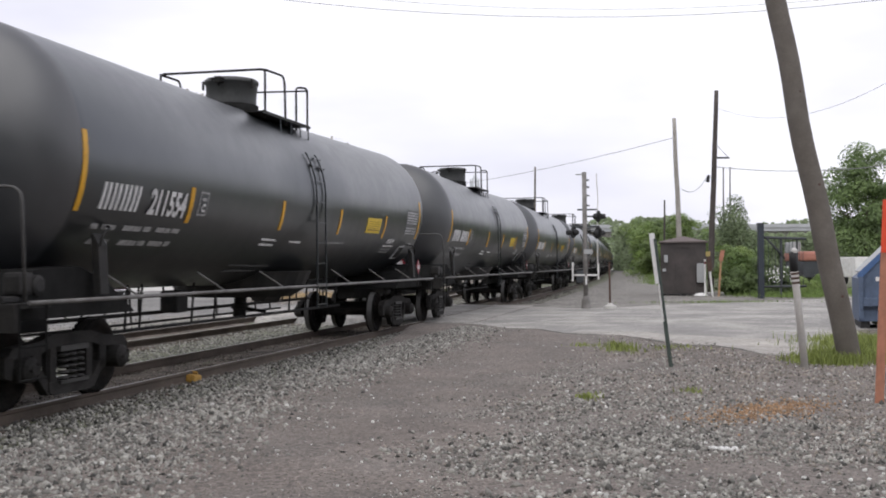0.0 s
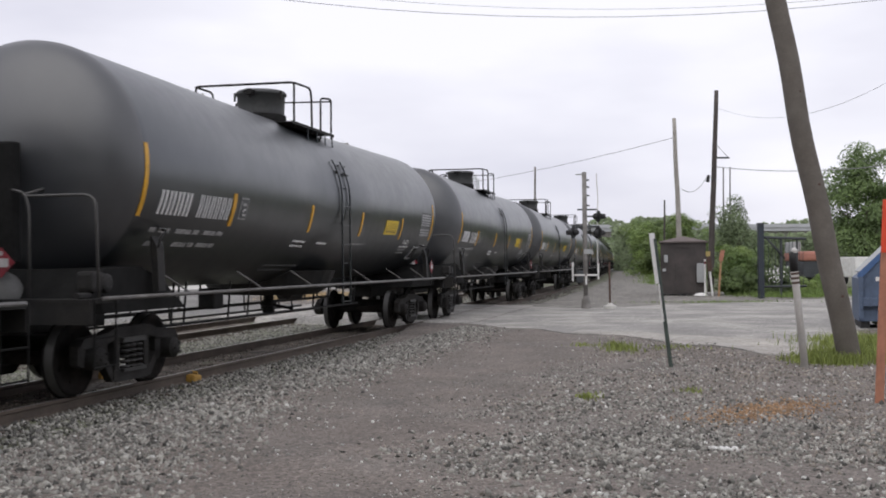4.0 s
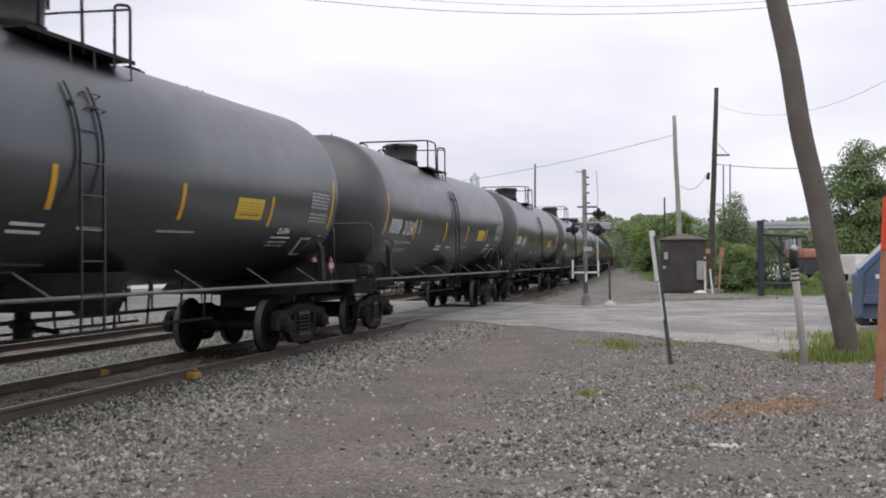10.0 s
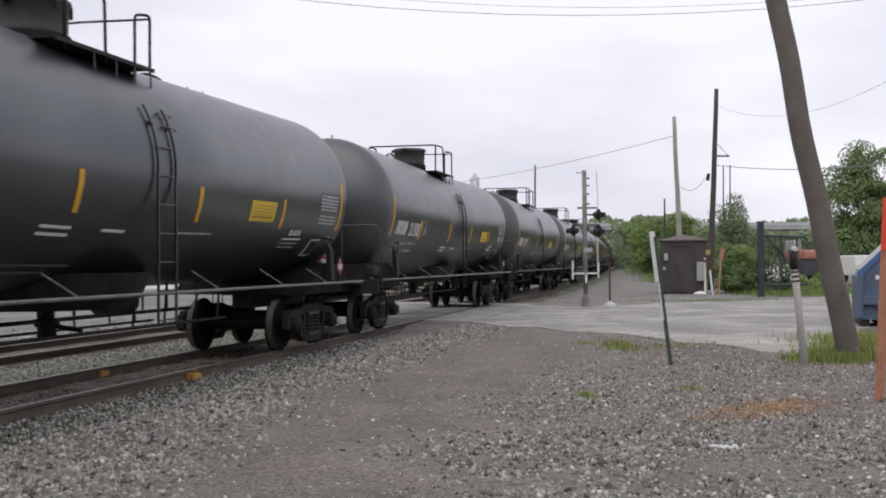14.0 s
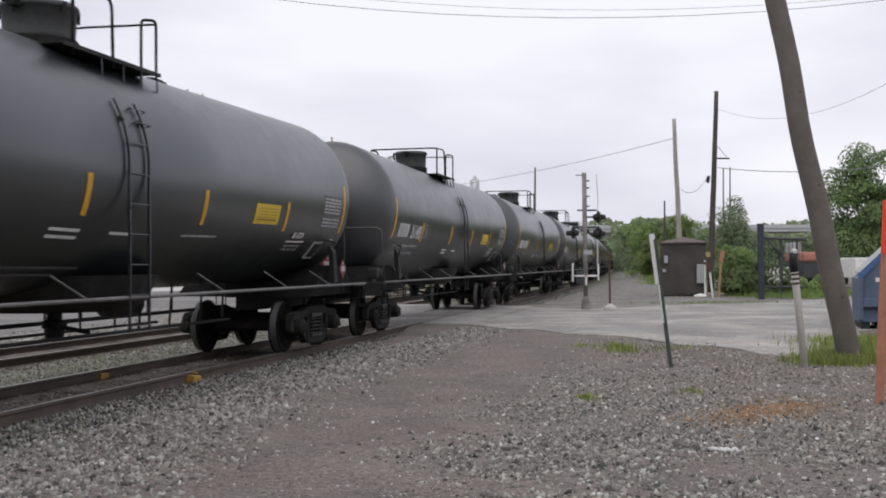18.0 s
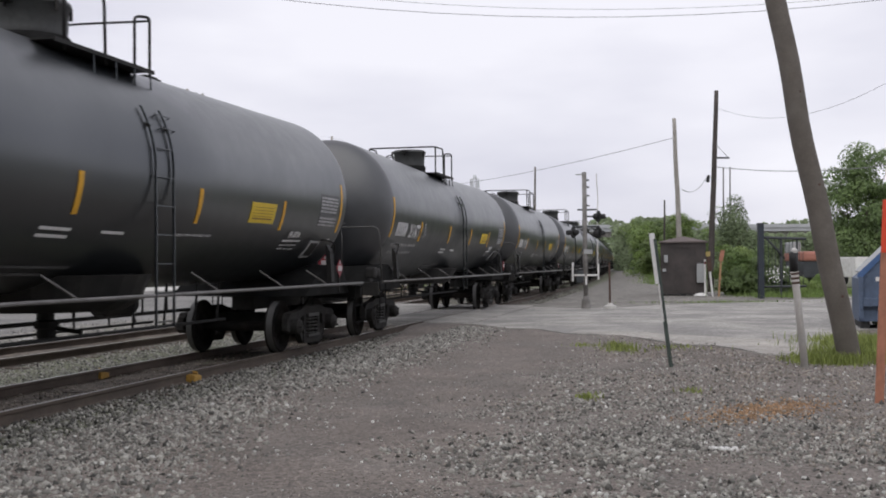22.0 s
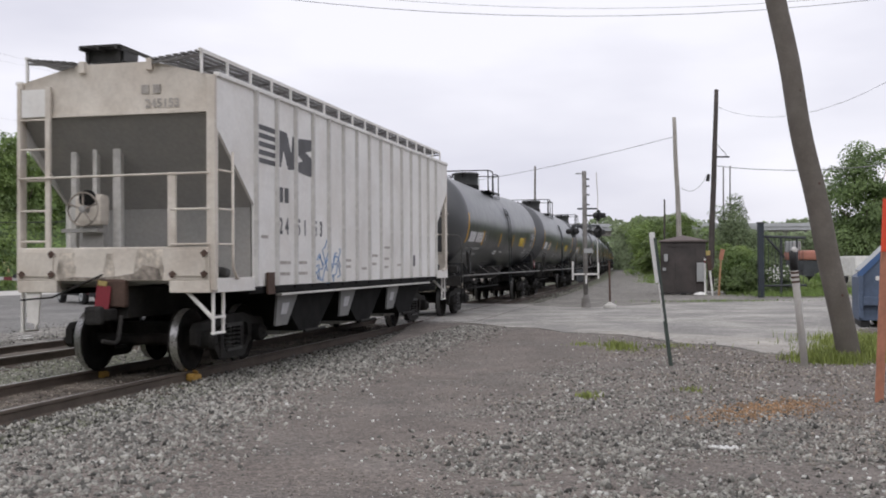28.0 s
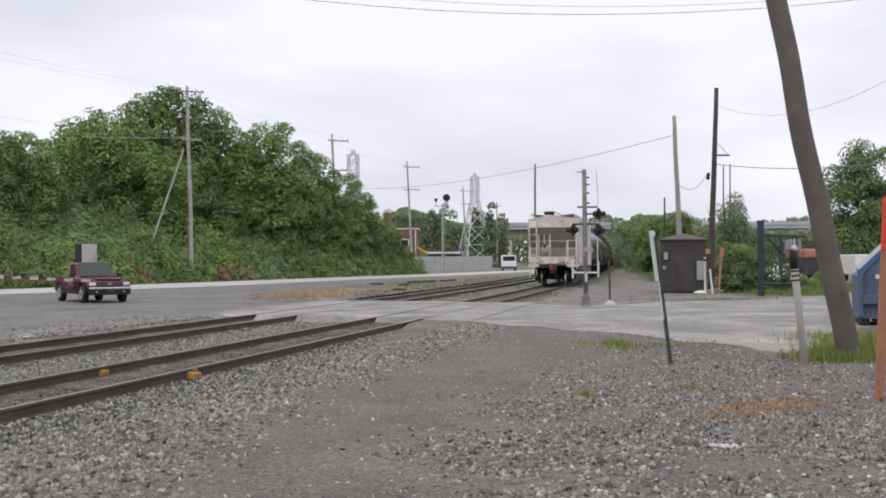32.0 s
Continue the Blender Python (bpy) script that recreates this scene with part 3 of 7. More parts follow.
def lettering(texts, size, squeeze):
    """Meshes of words in the built-in font, lying in x (along) and y (up) from 0, 0."""
    made = {}
    for t in sorted(set(texts)):
        cu = bpy.data.curves.new("text", "FONT")
        cu.body, cu.size, cu.resolution_u, cu.offset = t, size, 3, size * 0.034
        made[t] = new("text", cu)
    bpy.context.view_layer.update()
    deps = bpy.context.evaluated_depsgraph_get()
    out = {}
    for t, ob in made.items():
        me = bpy.data.meshes.new_from_object(ob.evaluated_get(deps))
        for v in me.vertices:
            v.co.x *= squeeze
        out[t] = me
        bpy.data.objects.remove(ob)
    return out


def on_shell(me, x0, z0, lift=0.016):
    """Bends a flat mesh (x along, y up) onto the tank's side that faces the lot, from x0 at the height z0."""
    a0 = math.asin((z0 - tank_z(x0)) / TANK_R)
    r = TANK_R + lift
    for v in me.vertices:
        a = a0 + v.co.y / TANK_R
        v.co = (x0 + v.co.x, -r * math.cos(a), tank_z(x0 + v.co.x) + r * math.sin(a))


def decal(name, x0, x1, z0, z1, material, parent, label="", lift=0.008, lean=0.0, n=4):
    """A thin painted or taped patch on the tank's side."""
    bm = bmesh.new()
    a0, a1 = math.asin((z0 - tank_z(x0)) / TANK_R), math.asin((z1 - tank_z(x0)) / TANK_R)
    r = TANK_R + lift
    rows = []
    for i in range(n + 1):
        a = a0 + (a1 - a0) * i / n
        rows.append([bm.verts.new((x + lean * i / n, -q * math.cos(a), tank_z(x) + q * math.sin(a))) for x, q in ((x0, TANK_R), (x0, r), (x1, r), (x1, TANK_R))])
    for p, q in zip(rows, rows[1:]):
        for i in range(3):
            bm.faces.new((p[i], p[i + 1], q[i + 1], q[i]))
    bmesh.ops.recalc_face_normals(bm, faces=bm.faces)
    return part(name, bm, material, parent, label)


def wheelset_mesh(tread):
    bm = bmesh.new()
    lathe(bm, [(-1.12, 0.07), (-0.85, 0.085), (0.85, 0.085), (1.12, 0.07)], "y", 16)
    me_tread = []
    for k in (-1, 1):
        prof = [(-0.075, 0.30), (-0.075, 0.475), (-0.055, 0.487), (-0.045, 0.462), (0.065, 0.455), (0.07, 0.39), (0.035, 0.36), (0.025, 0.17), (0.09, 0.15), (0.09, 0.08), (-0.07, 0.08), (-0.07, 0.15), (-0.03, 0.18), (-0.03, 0.30)]
        rings = []
        seg = 20
        for a, r in prof:
            rings.append([bm.verts.new((r * math.sin(2 * math.pi * i / seg), k * (0.755 + a), r * math.cos(2 * math.pi * i / seg))) for i in range(seg)])
        for p, q in zip(rings, rings[1:] + rings[:1]):
            for i in range(seg):
                f = bm.faces.new((p[i], p[(i + 1) % seg], q[(i + 1) % seg], q[i]))
                if p is rings[3]:
                    f.material_index = 1
                f.smooth = True
        for i in range(6):
            a = 2 * math.pi * i / 6
            rod(bm, (0.26 * math.sin(a), k * 0.79, 0.26 * math.cos(a)), (0.26 * math.sin(a), k * 0.80, 0.26 * math.cos(a)), 0.045, seg=8)
    bmesh.ops.recalc_face_normals(bm, faces=bm.faces)
    me = bpy.data.meshes.new("wheelset")
    bm.to_mesh(me)
    bm.free()
    me.materials.append(M["wheel"]), me.materials.append(M[tread])
    return me


WHEELSETS = {m: wheelset_mesh(m) for m in ("dull_tread", "tread")}
AXLE_R = 0.457


def truck(parent, x, tread="dull_tread"):
    """A three-piece freight truck at x: bolster, two cast side frames with springs and bearing caps; its wheelsets are parts of the car."""
    bol = part("truck_bolster", boxed((x, 0, 0.56), (0.42, 1.86, 0.22), bevel=0.04), M["truck"], parent)
    for k in (-1, 1):
        y = k * 1.0
        bm = bmesh.new()
        for outline in ([(-1.20, 0.60), (-1.10, 0.70), (-0.62, 0.74), (-0.40, 0.80), (0.40, 0.80), (0.62, 0.74), (1.10, 0.70), (1.20, 0.60), (1.08, 0.58), (0.62, 0.60), (0.40, 0.66), (-0.40, 0.66), (-0.62, 0.60), (-1.08, 0.58)],
                        [(-0.46, 0.16), (-0.46, 0.27), (0.46, 0.27), (0.46, 0.16), (0.36, 0.12), (-0.36, 0.12)]):
            prism(bm, [(x + a, b) for a, b in outline], y - 0.07, y + 0.07)
        for e in (-1, 1):
            for outline in ([(1.22, 0.62), (1.22, 0.40), (1.10, 0.36), (1.05, 0.60)], [(0.74, 0.62), (0.72, 0.36), (0.60, 0.30), (0.58, 0.62)], [(0.62, 0.46), (0.72, 0.42), (0.46, 0.13), (0.34, 0.16)],
                            [(0.30, 0.70), (0.42, 0.70), (0.42, 0.20), (0.30, 0.20)]):
                prism(bm, [(x + e * a, b) for a, b in outline], y - 0.055, y + 0.055)
        part("side_frame", bm, M["truck"], bol, "grimy cast-steel side frame")
        bm = bmesh.new()
        for a in (-0.16, 0.0, 0.16):
            for j in range(5):
                lathe(bm, [(0.27 + j * 0.066, 0.05), (0.29 + j * 0.066, 0.072), (0.31 + j * 0.066, 0.05)], "z", 8, (x + a, k * 1.04, 0))
        box(bm, (x, k * 1.0, 0.255), (0.56, 0.2, 0.04)), box(bm, (x, k * 1.0, 0.63), (0.56, 0.2, 0.06))
        part("spring_nest", bm, M["spring"], bol)
        for a in (-0.915, 0.915):
            bm = bmesh.new()
            lathe(bm, [(k * 0.95, 0.14), (k * 1.16, 0.14), (k * 1.20, 0.10), (k * 1.22, 0.055)], "y", 18, (x + a, 0, AXLE_R))
            for i in range(3):
                t = i * 2.094 + 0.5
                rod(bm, (x + a + 0.07 * math.sin(t), k * 1.19, AXLE_R + 0.07 * math.cos(t)), (x + a + 0.07 * math.sin(t), k * 1.235, AXLE_R + 0.07 * math.cos(t)), 0.02, seg=6)
            part("bearing_cap", bm, M["truck"], bol)
    bm = boxed((x - 0.42, 0, 0.42), (0.12, 1.7, 0.12))
    box(bm, (x + 0.42, 0, 0.42), (0.12, 1.7, 0.12))
    part("brake_beam", bm, M["truck"], bol)
    for a in (-0.915, 0.915):
        w = new("wheelset", WHEELSETS[tread])
        w.parent = parent
        w.matrix_basis = Matrix.Translation((x + a, 0, AXLE_R))


def coupler(parent, x, k):
    """A short knuckle coupler beyond x, with its air hose."""
    bm = boxed((x + k * 0.16, 0, 0.86), (0.36, 0.15, 0.16), bevel=0.02)
    box(bm, (x + k * 0.38, 0.05, 0.86), (0.16, 0.24, 0.26), bevel=0.05)
    box(bm, (x + k * 0.47, -0.08, 0.86), (0.10, 0.10, 0.24), bevel=0.035)
    tube(bm, rounded([(x + k * 0.10, -0.2, 0.84), (x + k * 0.3, -0.26, 0.46), (x + k * 0.5, -0.14, 0.52)], 0.15), 0.03)
    return part("coupler", bm, M["truck"], parent, "grimy knuckle coupler with an air hose")


def shared(name, bm, material):
    me = bpy.data.meshes.new(name)
    bm.to_mesh(me)
    bm.free()
    me.materials.append(material)
    return me


RUNG = shared("rung", rod(bmesh.new(), (-0.22, 0, 0), (0.22, 0, 0), 0.010, seg=6), M["tank"])
SLAT = shared("slat", boxed((0, 0, 0), (0.07, 0.62, 0.03)), M["spring"])
BRACE = shared("pipe_brace", rod(bmesh.new(), (0, -1.54, 1.19), (-0.16, -1.18, 1.46), 0.012, seg=6), M["pipe"])


def tank_car():
    car = empty("tank_car", Matrix(), "black railway tank car with white numbers and yellow stripes", "tank car", "tank cars of the train")
    prof = [(-7.42 - 0.74 * math.cos(a), TANK_R * math.sin(a)) for a in np.linspace(0.03, math.pi / 2, 12)]
    prof += [(x, TANK_R + (0.004 if i % 2 else 0.0)) for i, x in enumerate((-7.3, -4.9, -4.88, -1.9, -1.88, -1.0, -0.5, -0.2, 0.2, 0.5, 1.0, 1.9, 1.88 + 0.04, 4.88, 4.9, 7.3))]
    prof = sorted(prof) + [(7.42 + 0.74 * math.cos(a), TANK_R * math.sin(a)) for a in np.linspace(math.pi / 2, 0.03, 12)]
    bm = lathe(bmesh.new(), prof, "x", 72, (0, 0, TANK_Z))
    for v in bm.verts:
        v.co.z += tank_z(min(7.8, abs(v.co.x))) - TANK_Z
    shell = part("shell", bm, M["tank"], car, "dark grey-black painted steel tank shell", True)
    shell.data.materials.append(M["head"])
    for p in shell.data.polygons:
        p.material_index = int(abs(p.center.x) > 7.45)
    # sump and outlet below
    bm = lathe(bmesh.new(), [(0.98, 0.30), (1.0, 0.95), (1.12, 1.15), (1.45, 1.3)], "z", 28, (0.1, 0, 0))
    part("sump", bm, M["tank_fit"], car)
    bm = lathe(bmesh.new(), [(0.62, 0.08), (0.64, 0.12), (0.76, 0.12), (0.78, 0.16), (0.86, 0.16), (0.88, 0.10), (1.02, 0.10)], "z", 16, (0.1, 0, 0))
    rod(bm, (0.1, 0, 0.8), (0.1, -0.5, 0.72), 0.03)
    part("outlet_valve", bm, M["tank_fit"], car)
    # manway housing on top, with its guard rails and platform
    dome = part("manway_housing", lathe(bmesh.new(), [(4.30, 0.435), (4.46, 0.438), (4.77, 0.452), (4.78, 0.482), (4.83, 0.482), (4.865, 0.44), (4.875, 0.2)], "z", 32, (-0.22, 0, 0)), M["dome"], car, "dark grey round manway housing", True)
    # the flange's dark colour includes the shadow band at the drum's base
    part("flange", lathe(bmesh.new(), [(4.10, 0.40), (4.11, 0.475), (4.40, 0.475), (4.415, 0.43)], "z", 32, (-0.22, 0, 0)), M["black_and_shade"], dome, "bolted flange coloured dark with its shadow band", True)
    bm = boxed((-0.72, 0.0, 4.79), (0.18, 0.12, 0.11), bevel=0.01)
    rod(bm, (-0.79, -0.12, 4.80), (-0.79, 0.12, 4.80), 0.025)
    part("hinge", bm, M["tank_fit"], dome)
    for i in range(5):
        a = i * 1.2566 + 0.6
        rod(bm := bmesh.new(), (-0.22 + 0.50 * math.cos(a), 0.50 * math.sin(a), 4.68), (-0.22 + 0.50 * math.cos(a), 0.50 * math.sin(a), 4.84), 0.022, seg=8)
        part("eye_bolt", bm, M["tank_fit"], dome)
    rod(bm := bmesh.new(), (0.55, 0.25, 4.15), (0.55, 0.25, 4.34), 0.07, seg=12)
    part("relief_valve", bm, M["tank_fit"], car)
    bm = boxed((2.5, -0.1, 4.34), (0.34, 0.16, 0.10), bevel=0.02)
    rod(bm, (2.9, -0.05, 4.28), (2.9, -0.05, 4.40), 0.05, seg=8)
    part("vent_fitting", bm, M["tank_fit"], car)
    bm = boxed((-8.10, -1.22, 1.38), (0.26, 0.22, 0.24), bevel=0.05)
    lathe(bm, [(-1.36, 0.07), (-1.34, 0.11), (-1.28, 0.11)], "y", 14, (-7.92, 0, 1.36))
    rod(bm, (-7.6, -1.26, 1.22), (-8.45, -1.26, 1.22), 0.04, seg=6)
    rod(bm, (-7.95, -1.2, 1.24), (-7.95, -1.2, 1.5), 0.03, seg=6)
    part("brake_gear", bm, M["tank_fit"], car, "dusty black brake gear on the end platform")
    bm = tube(bmesh.new(), rounded([(-1.0, -0.97, 4.05), (-1.0, -0.97, 4.88), (-1.0, 0.97, 4.88), (-1.0, 0.97, 4.05)], 0.07), 0.021)
    part("end_guard", bm, M["tank_fit"], car)
    for k in (-1, 1):
        bm = boxed((-0.20, k * 0.77, 4.125), (2.22, 0.58, 0.014))
        box(bm, (-0.20, k * 1.06, 4.115), (2.24, 0.02, 0.05))
        deck = part("platform", bm, M["tank_fit"], car, "dark steel platform")
        for x in (-0.5, 0.0, 0.45, 0.86):
            bm = rod(bmesh.new(), (x, k * 1.04, 4.14), (x, k * 1.05, 3.86), 0.013, seg=6)
            part("bracket", bm, M["tank"], deck)
        bm = tube(bmesh.new(), rounded([(-1.0, k * 0.97, 4.87), (-0.20, k * 1.0, 4.89), (-0.20, k * 1.02, 4.02)], 0.16), 0.021)
        part("guard_rail", bm, M["tank_fit"], car)
        bm = tube(bmesh.new(), rounded([(0.88, k * 1.02, 4.05), (0.88, k * 1.02, 4.85), (0.88, k * 0.80, 4.88), (0.88, k * 0.80, 4.05)], 0.07), 0.020)
        tube(bm, [(0.88, k * 1.02, 4.80), (0.88, 0, 4.82)], 0.016)
        part("guard_rail", bm, M["tank_fit"], car)
        if k < 0:
            for a in (0.47, 0.35):
                c, q, h = math.cos(a), TANK_R, TANK_Z + TANK_R * math.sin(a)
                p = (TANK_R * math.cos(a), h)
                o = (p[0] + 0.05 * c, p[1] + 0.05 * math.sin(a))
                part("grab_iron", tube(bmesh.new(), rounded([(0.16, -p[0], p[1]), (0.16, -o[0], o[1]), (0.52, -o[0], o[1]), (0.52, -p[0], p[1])], 0.04), 0.008, 6), M["tank"], car)
        if k < 0:
            # ladder down the side: two flat stiles that follow the shell, then hang straight, with rungs
            arc = [((TANK_R + 0.035) * math.cos(a), TANK_Z + 0.01 + (TANK_R + 0.035) * math.sin(a)) for a in np.linspace(0.52, -0.06, 11)]
            line = arc + [(TANK_R + 0.035, 1.9), (TANK_R + 0.035, 0.80)]
            bm = bmesh.new()
            for x in (-0.13, 0.33):
                rows = [[bm.verts.new((x + dx, k * (q + dq), h)) for dx, dq in ((-0.009, -0.016), (0.009, -0.016), (0.009, 0.016), (-0.009, 0.016))] for q, h in line]
                for p, q in zip(rows, rows[1:]):
                    for i in range(4):
                        bm.faces.new((p[i], p[(i + 1) % 4], q[(i + 1) % 4], q[i]))
                bm.faces.new(rows[0][::-1]), bm.faces.new(rows[-1])
            bmesh.ops.recalc_face_normals(bm, faces=bm.faces)
            ladder = part("ladder", bm, M["tank"], car, "black painted side ladder")
            for z in np.arange(0.86, 3.2, 0.36):
                q = TANK_R + 0.035 if z < TANK_Z else (TANK_R + 0.035) * math.cos(math.asin((z - TANK_Z) / (TANK_R + 0.05)))
                piece("rung", RUNG, ladder, pose(0.10, k * q, z))
            for x in (-0.13, 0.33):
                part("rung_bracket", boxed((x, k * 1.46, 3.30), (0.04, 0.08, 0.04), Euler((-k * 0.5, 0, 0))), M["tank_fit"], ladder)
        # walkway pipe and its hangers
        bm = tube(bmesh.new(), [(-8.4, k * 1.56, 1.19), (8.4, k * 1.56, 1.19)], 0.024)
        part("side_pipe", bm, M["pipe"], car, "worn grey handrail pipe along the sill")
        for x in (-6.2, -3.8, -1.6, 1.9, 4.3, 6.4) if k < 0 else ():
            piece("pipe_brace", BRACE, car, pose(x, 0, 0))
        for e in (-1, 1):
            if e < 0:
                bm = tube(bmesh.new(), rounded([(e * 7.95, k * 0.62, 2.50), (e * 8.42, k * 0.50, 2.36), (e * 8.44, k * 1.50, 2.36), (e * 8.44, k * 1.54, 1.2)], 0.16), 0.018)
                if k < 0:
                    tube(bm, rounded([(e * 8.40, k * 0.40, 2.44), (e * 8.43, k * 0.60, 2.40), (e * 8.44, k * 0.66, 2.2), (e * 8.44, k * 0.66, 1.2)], 0.14), 0.016)
                part("end_handrail", bm, M["pipe_dark"], car)
            bm = bmesh.new()
            for z in (0.42, 0.75):
                rod(bm, (e * 8.05, k * 1.52, z), (e * 8.5, k * 1.52, z), 0.012, seg=6)
            for x in (8.05, 8.5):
                rod(bm, (e * x, k * 1.52, 0.40), (e * x, k * 1.52, 1.19), 0.012, seg=6)
            part("step", bm, M["black_and_shade"], car)
            bm = boxed((e * 7.4, k * 0.75, 1.20), (0.4, 0.6, 0.22))
            part("saddle", bm, M["tank_fit"], car)
            if k > 0:
                continue
            bm = prism(bmesh.new(), [(k * 1.355, 1.92), (k * 1.375, 1.93), (k * 1.45, 1.80), (k * 1.48, 1.24), (k * 1.40, 1.24), (k * 1.36, 1.70)], e * 6.78, e * 6.96, "x")
            part("bolster_post", bm, M["tank_fit"], car, "dark upright bolster post")
            part("lift_lug", tube(bmesh.new(), rounded([(e * 6.60, k * 1.34, 2.02), (e * 6.75, k * 1.48, 2.00), (e * 6.94, k * 1.49, 1.92), (e * 6.95, k * 1.47, 1.78)], 0.08), 0.016, 6), M["tank_fit"], car)
    # brake rigging beneath
    bm = tube(bmesh.new(), [(-5.0, 0.5, 0.80), (5.0, 0.5, 0.80)], 0.03)
    tube(bm, [(-5.0, -0.35, 0.66), (4.6, -0.35, 0.66)], 0.025)
    tube(bm, [(-5.0, 1.2, 0.58), (5.0, 1.2, 0.58)], 0.022)
    for x in (-4.6, -4.2, -2.6, -1.8, 1.5, 2.4, 3.4, 4.2):
        rod(bm, (x, 0.5, 0.8), (x, 0.5, 1.3), 0.02, seg=6)
        rod(bm, (x + 0.2, 1.2, 0.58), (x + 0.2, 1.25, 1.25), 0.02, seg=6)
        rod(bm, (x + 0.1, -0.35, 0.66), (x + 0.1, -0.4, 1.3), 0.02, seg=6)
    part("brake_rigging", bm, M["tank_fit"], car)
    bm = lathe(bmesh.new(), [(2.2, 0.05), (2.25, 0.19), (3.05, 0.19), (3.1, 0.05)], "x", 18, (0, 0.55, 0.98))
    part("air_reservoir", bm, M["tank_fit"], car)
    bm = boxed((-2.1, 0.15, 0.98), (0.42, 0.3, 0.36), bevel=0.05)
    part("brake_valve", bm, M["tank_fit"], car)
    for e in (-1, 1):
        bm = boxed((e * 7.3, 0, 0.93), (2.4, 0.42, 0.36), bevel=0.02)
        part("draft_sill", bm, M["tank_fit"], car)
        bm = boxed((e * 8.25, 0, 1.16), (0.62, 3.0, 0.05))
        box(bm, (e * 8.52, 0, 1.02), (0.07, 3.0, 0.24))
        part("end_platform", bm, M["tank_fit"], car, "black end platform")
        bm = prism(bmesh.new(), [(e * 5.9, 1.0), (e * 8.3, 1.0), (e * 8.2, 1.20), (e * 7.95, 1.52), (e * 7.1, 1.56), (e * 6.5, 1.36)], -1.3, 1.3)
        part("head_brace", bm, M["black_and_shade"], car, "black brace under the tank head")
        coupler(car, e * 8.4, e)
        truck(car, e * 6.87)
    # the trailing end: black brake panel, grey brake housing and placards
    bm = boxed((-8.34, -0.26, 2.30), (0.16, 0.34, 1.40), bevel=0.03)
    part("brake_panel", bm, M["black_and_shade"], car, "tall black panel before the tank head")
    bm = lathe(bmesh.new(), [(-8.44, 0.05), (-8.42, 0.16), (-8.36, 0.24), (-8.26, 0.28), (-8.12, 0.28)], "x", 26, (0, -0.10, 1.22))
    part("brake_housing", bm, M["brake_grey"], car, "grey round brake housing", True)
    for side, x, y, z in ((0, -8.435, -0.29, 1.60), (1, 7.18, -1.50, 1.49)):
        bm = bmesh.new()
        if side:
            box(bm, (x, y, z), (0.25, 0.012, 0.25), Euler((0, radians(45), 0)))
            pl = part("placard", bm, M["red"], car, "red diamond hazard placard")
            part("placard_panel", boxed((x, y - 0.008, z), (0.20, 0.006, 0.10)), M["placard_white"], pl, "white panel across the placard")
            part("placard_tip", boxed((x, y - 0.008, z + 0.11), (0.05, 0.006, 0.05)), M["placard_white"], pl)
            part("placard_holder", boxed((x, y + 0.02, z - 0.24), (0.04, 0.03, 0.42)), M["tank_fit"], pl)
        else:
            box(bm, (x, y, z), (0.012, 0.25, 0.25), Euler((radians(45), 0, 0)))
            pl = part("placard", bm, M["red"], car, "red diamond hazard placard")
            part("placard_panel", boxed((x - 0.008, y, z), (0.006, 0.20, 0.10)), M["placard_white"], pl, "white panel across the placard")
            part("placard_tip", boxed((x - 0.008, y, z + 0.11), (0.006, 0.05, 0.05)), M["placard_white"], pl)
    # stripes and stencils on the side
    for x, z0, z1, w in ((-7.34, 2.17, 3.06, 0.09), (-4.72, 2.13, 2.60, 0.10), (-1.50, 2.13, 2.60, 0.10), (1.40, 2.13, 2.60, 0.10), (4.42, 2.13, 2.60, 0.10), (7.22, 2.17, 3.06, 0.09)):
        decal("reflective_stripe", x - w / 2, x + w / 2, z0, z1, M["yellow"], car, "yellow reflective stripe", lean=-0.03, n=10)
    pan = decal("notice_panel", 3.10, 4.06, 2.21, 2.52, M["notice"], car, "yellow notice panel with dark lines")
    for z in (2.265, 2.31, 2.355, 2.40, 2.445):
        decal("notice_line", 3.2, 3.96, z, z + (0.024 if z < 2.27 else 0.008), M["notice_ink"], pan, "", 0.013, 0, 1)
    pan = decal("data_panel", 6.10, 7.02, 2.25, 2.82, M["data_bg"], car, "grey data panel with rows of pale lettering", 0.004)
    rows_at, bm = random.Random(8), bmesh.new()
    for i in range(9):
        if i == 3:
            continue
        x, r = 6.12, TANK_R + 0.008
        while x < 6.95:
            w = min(rows_at.uniform(0.08, 0.26), 7.0 - x)
            q = [bm.verts.new((u, -r * math.cos(t), tank_z(6.5) + r * math.sin(t))) for u, t in ((x, i), (x + w, i), (x + w, i + 1), (x, i + 1)) for t in (math.asin((2.265 + i * 0.060 + 0.036 * (t - i) - tank_z(6.5)) / TANK_R),)]
            bm.faces.new(q)
            x += w + 0.03
    tagged(part("data_lettering", bm, M["data"], pan), "small pale lettering in rows", kind="stuff")
    b = decal("test_mark", -4.52, -4.27, 2.24, 2.56, M["dim_mark"], car, "white outlined box mark")
    decal("box_inside", -4.495, -4.295, 2.265, 2.535, M["tank"], b, "", 0.012, 0, 3)
    decal("box_line", -4.46, -4.33, 2.44, 2.48, M["dim_mark"], b, "", 0.016, 0, 1)
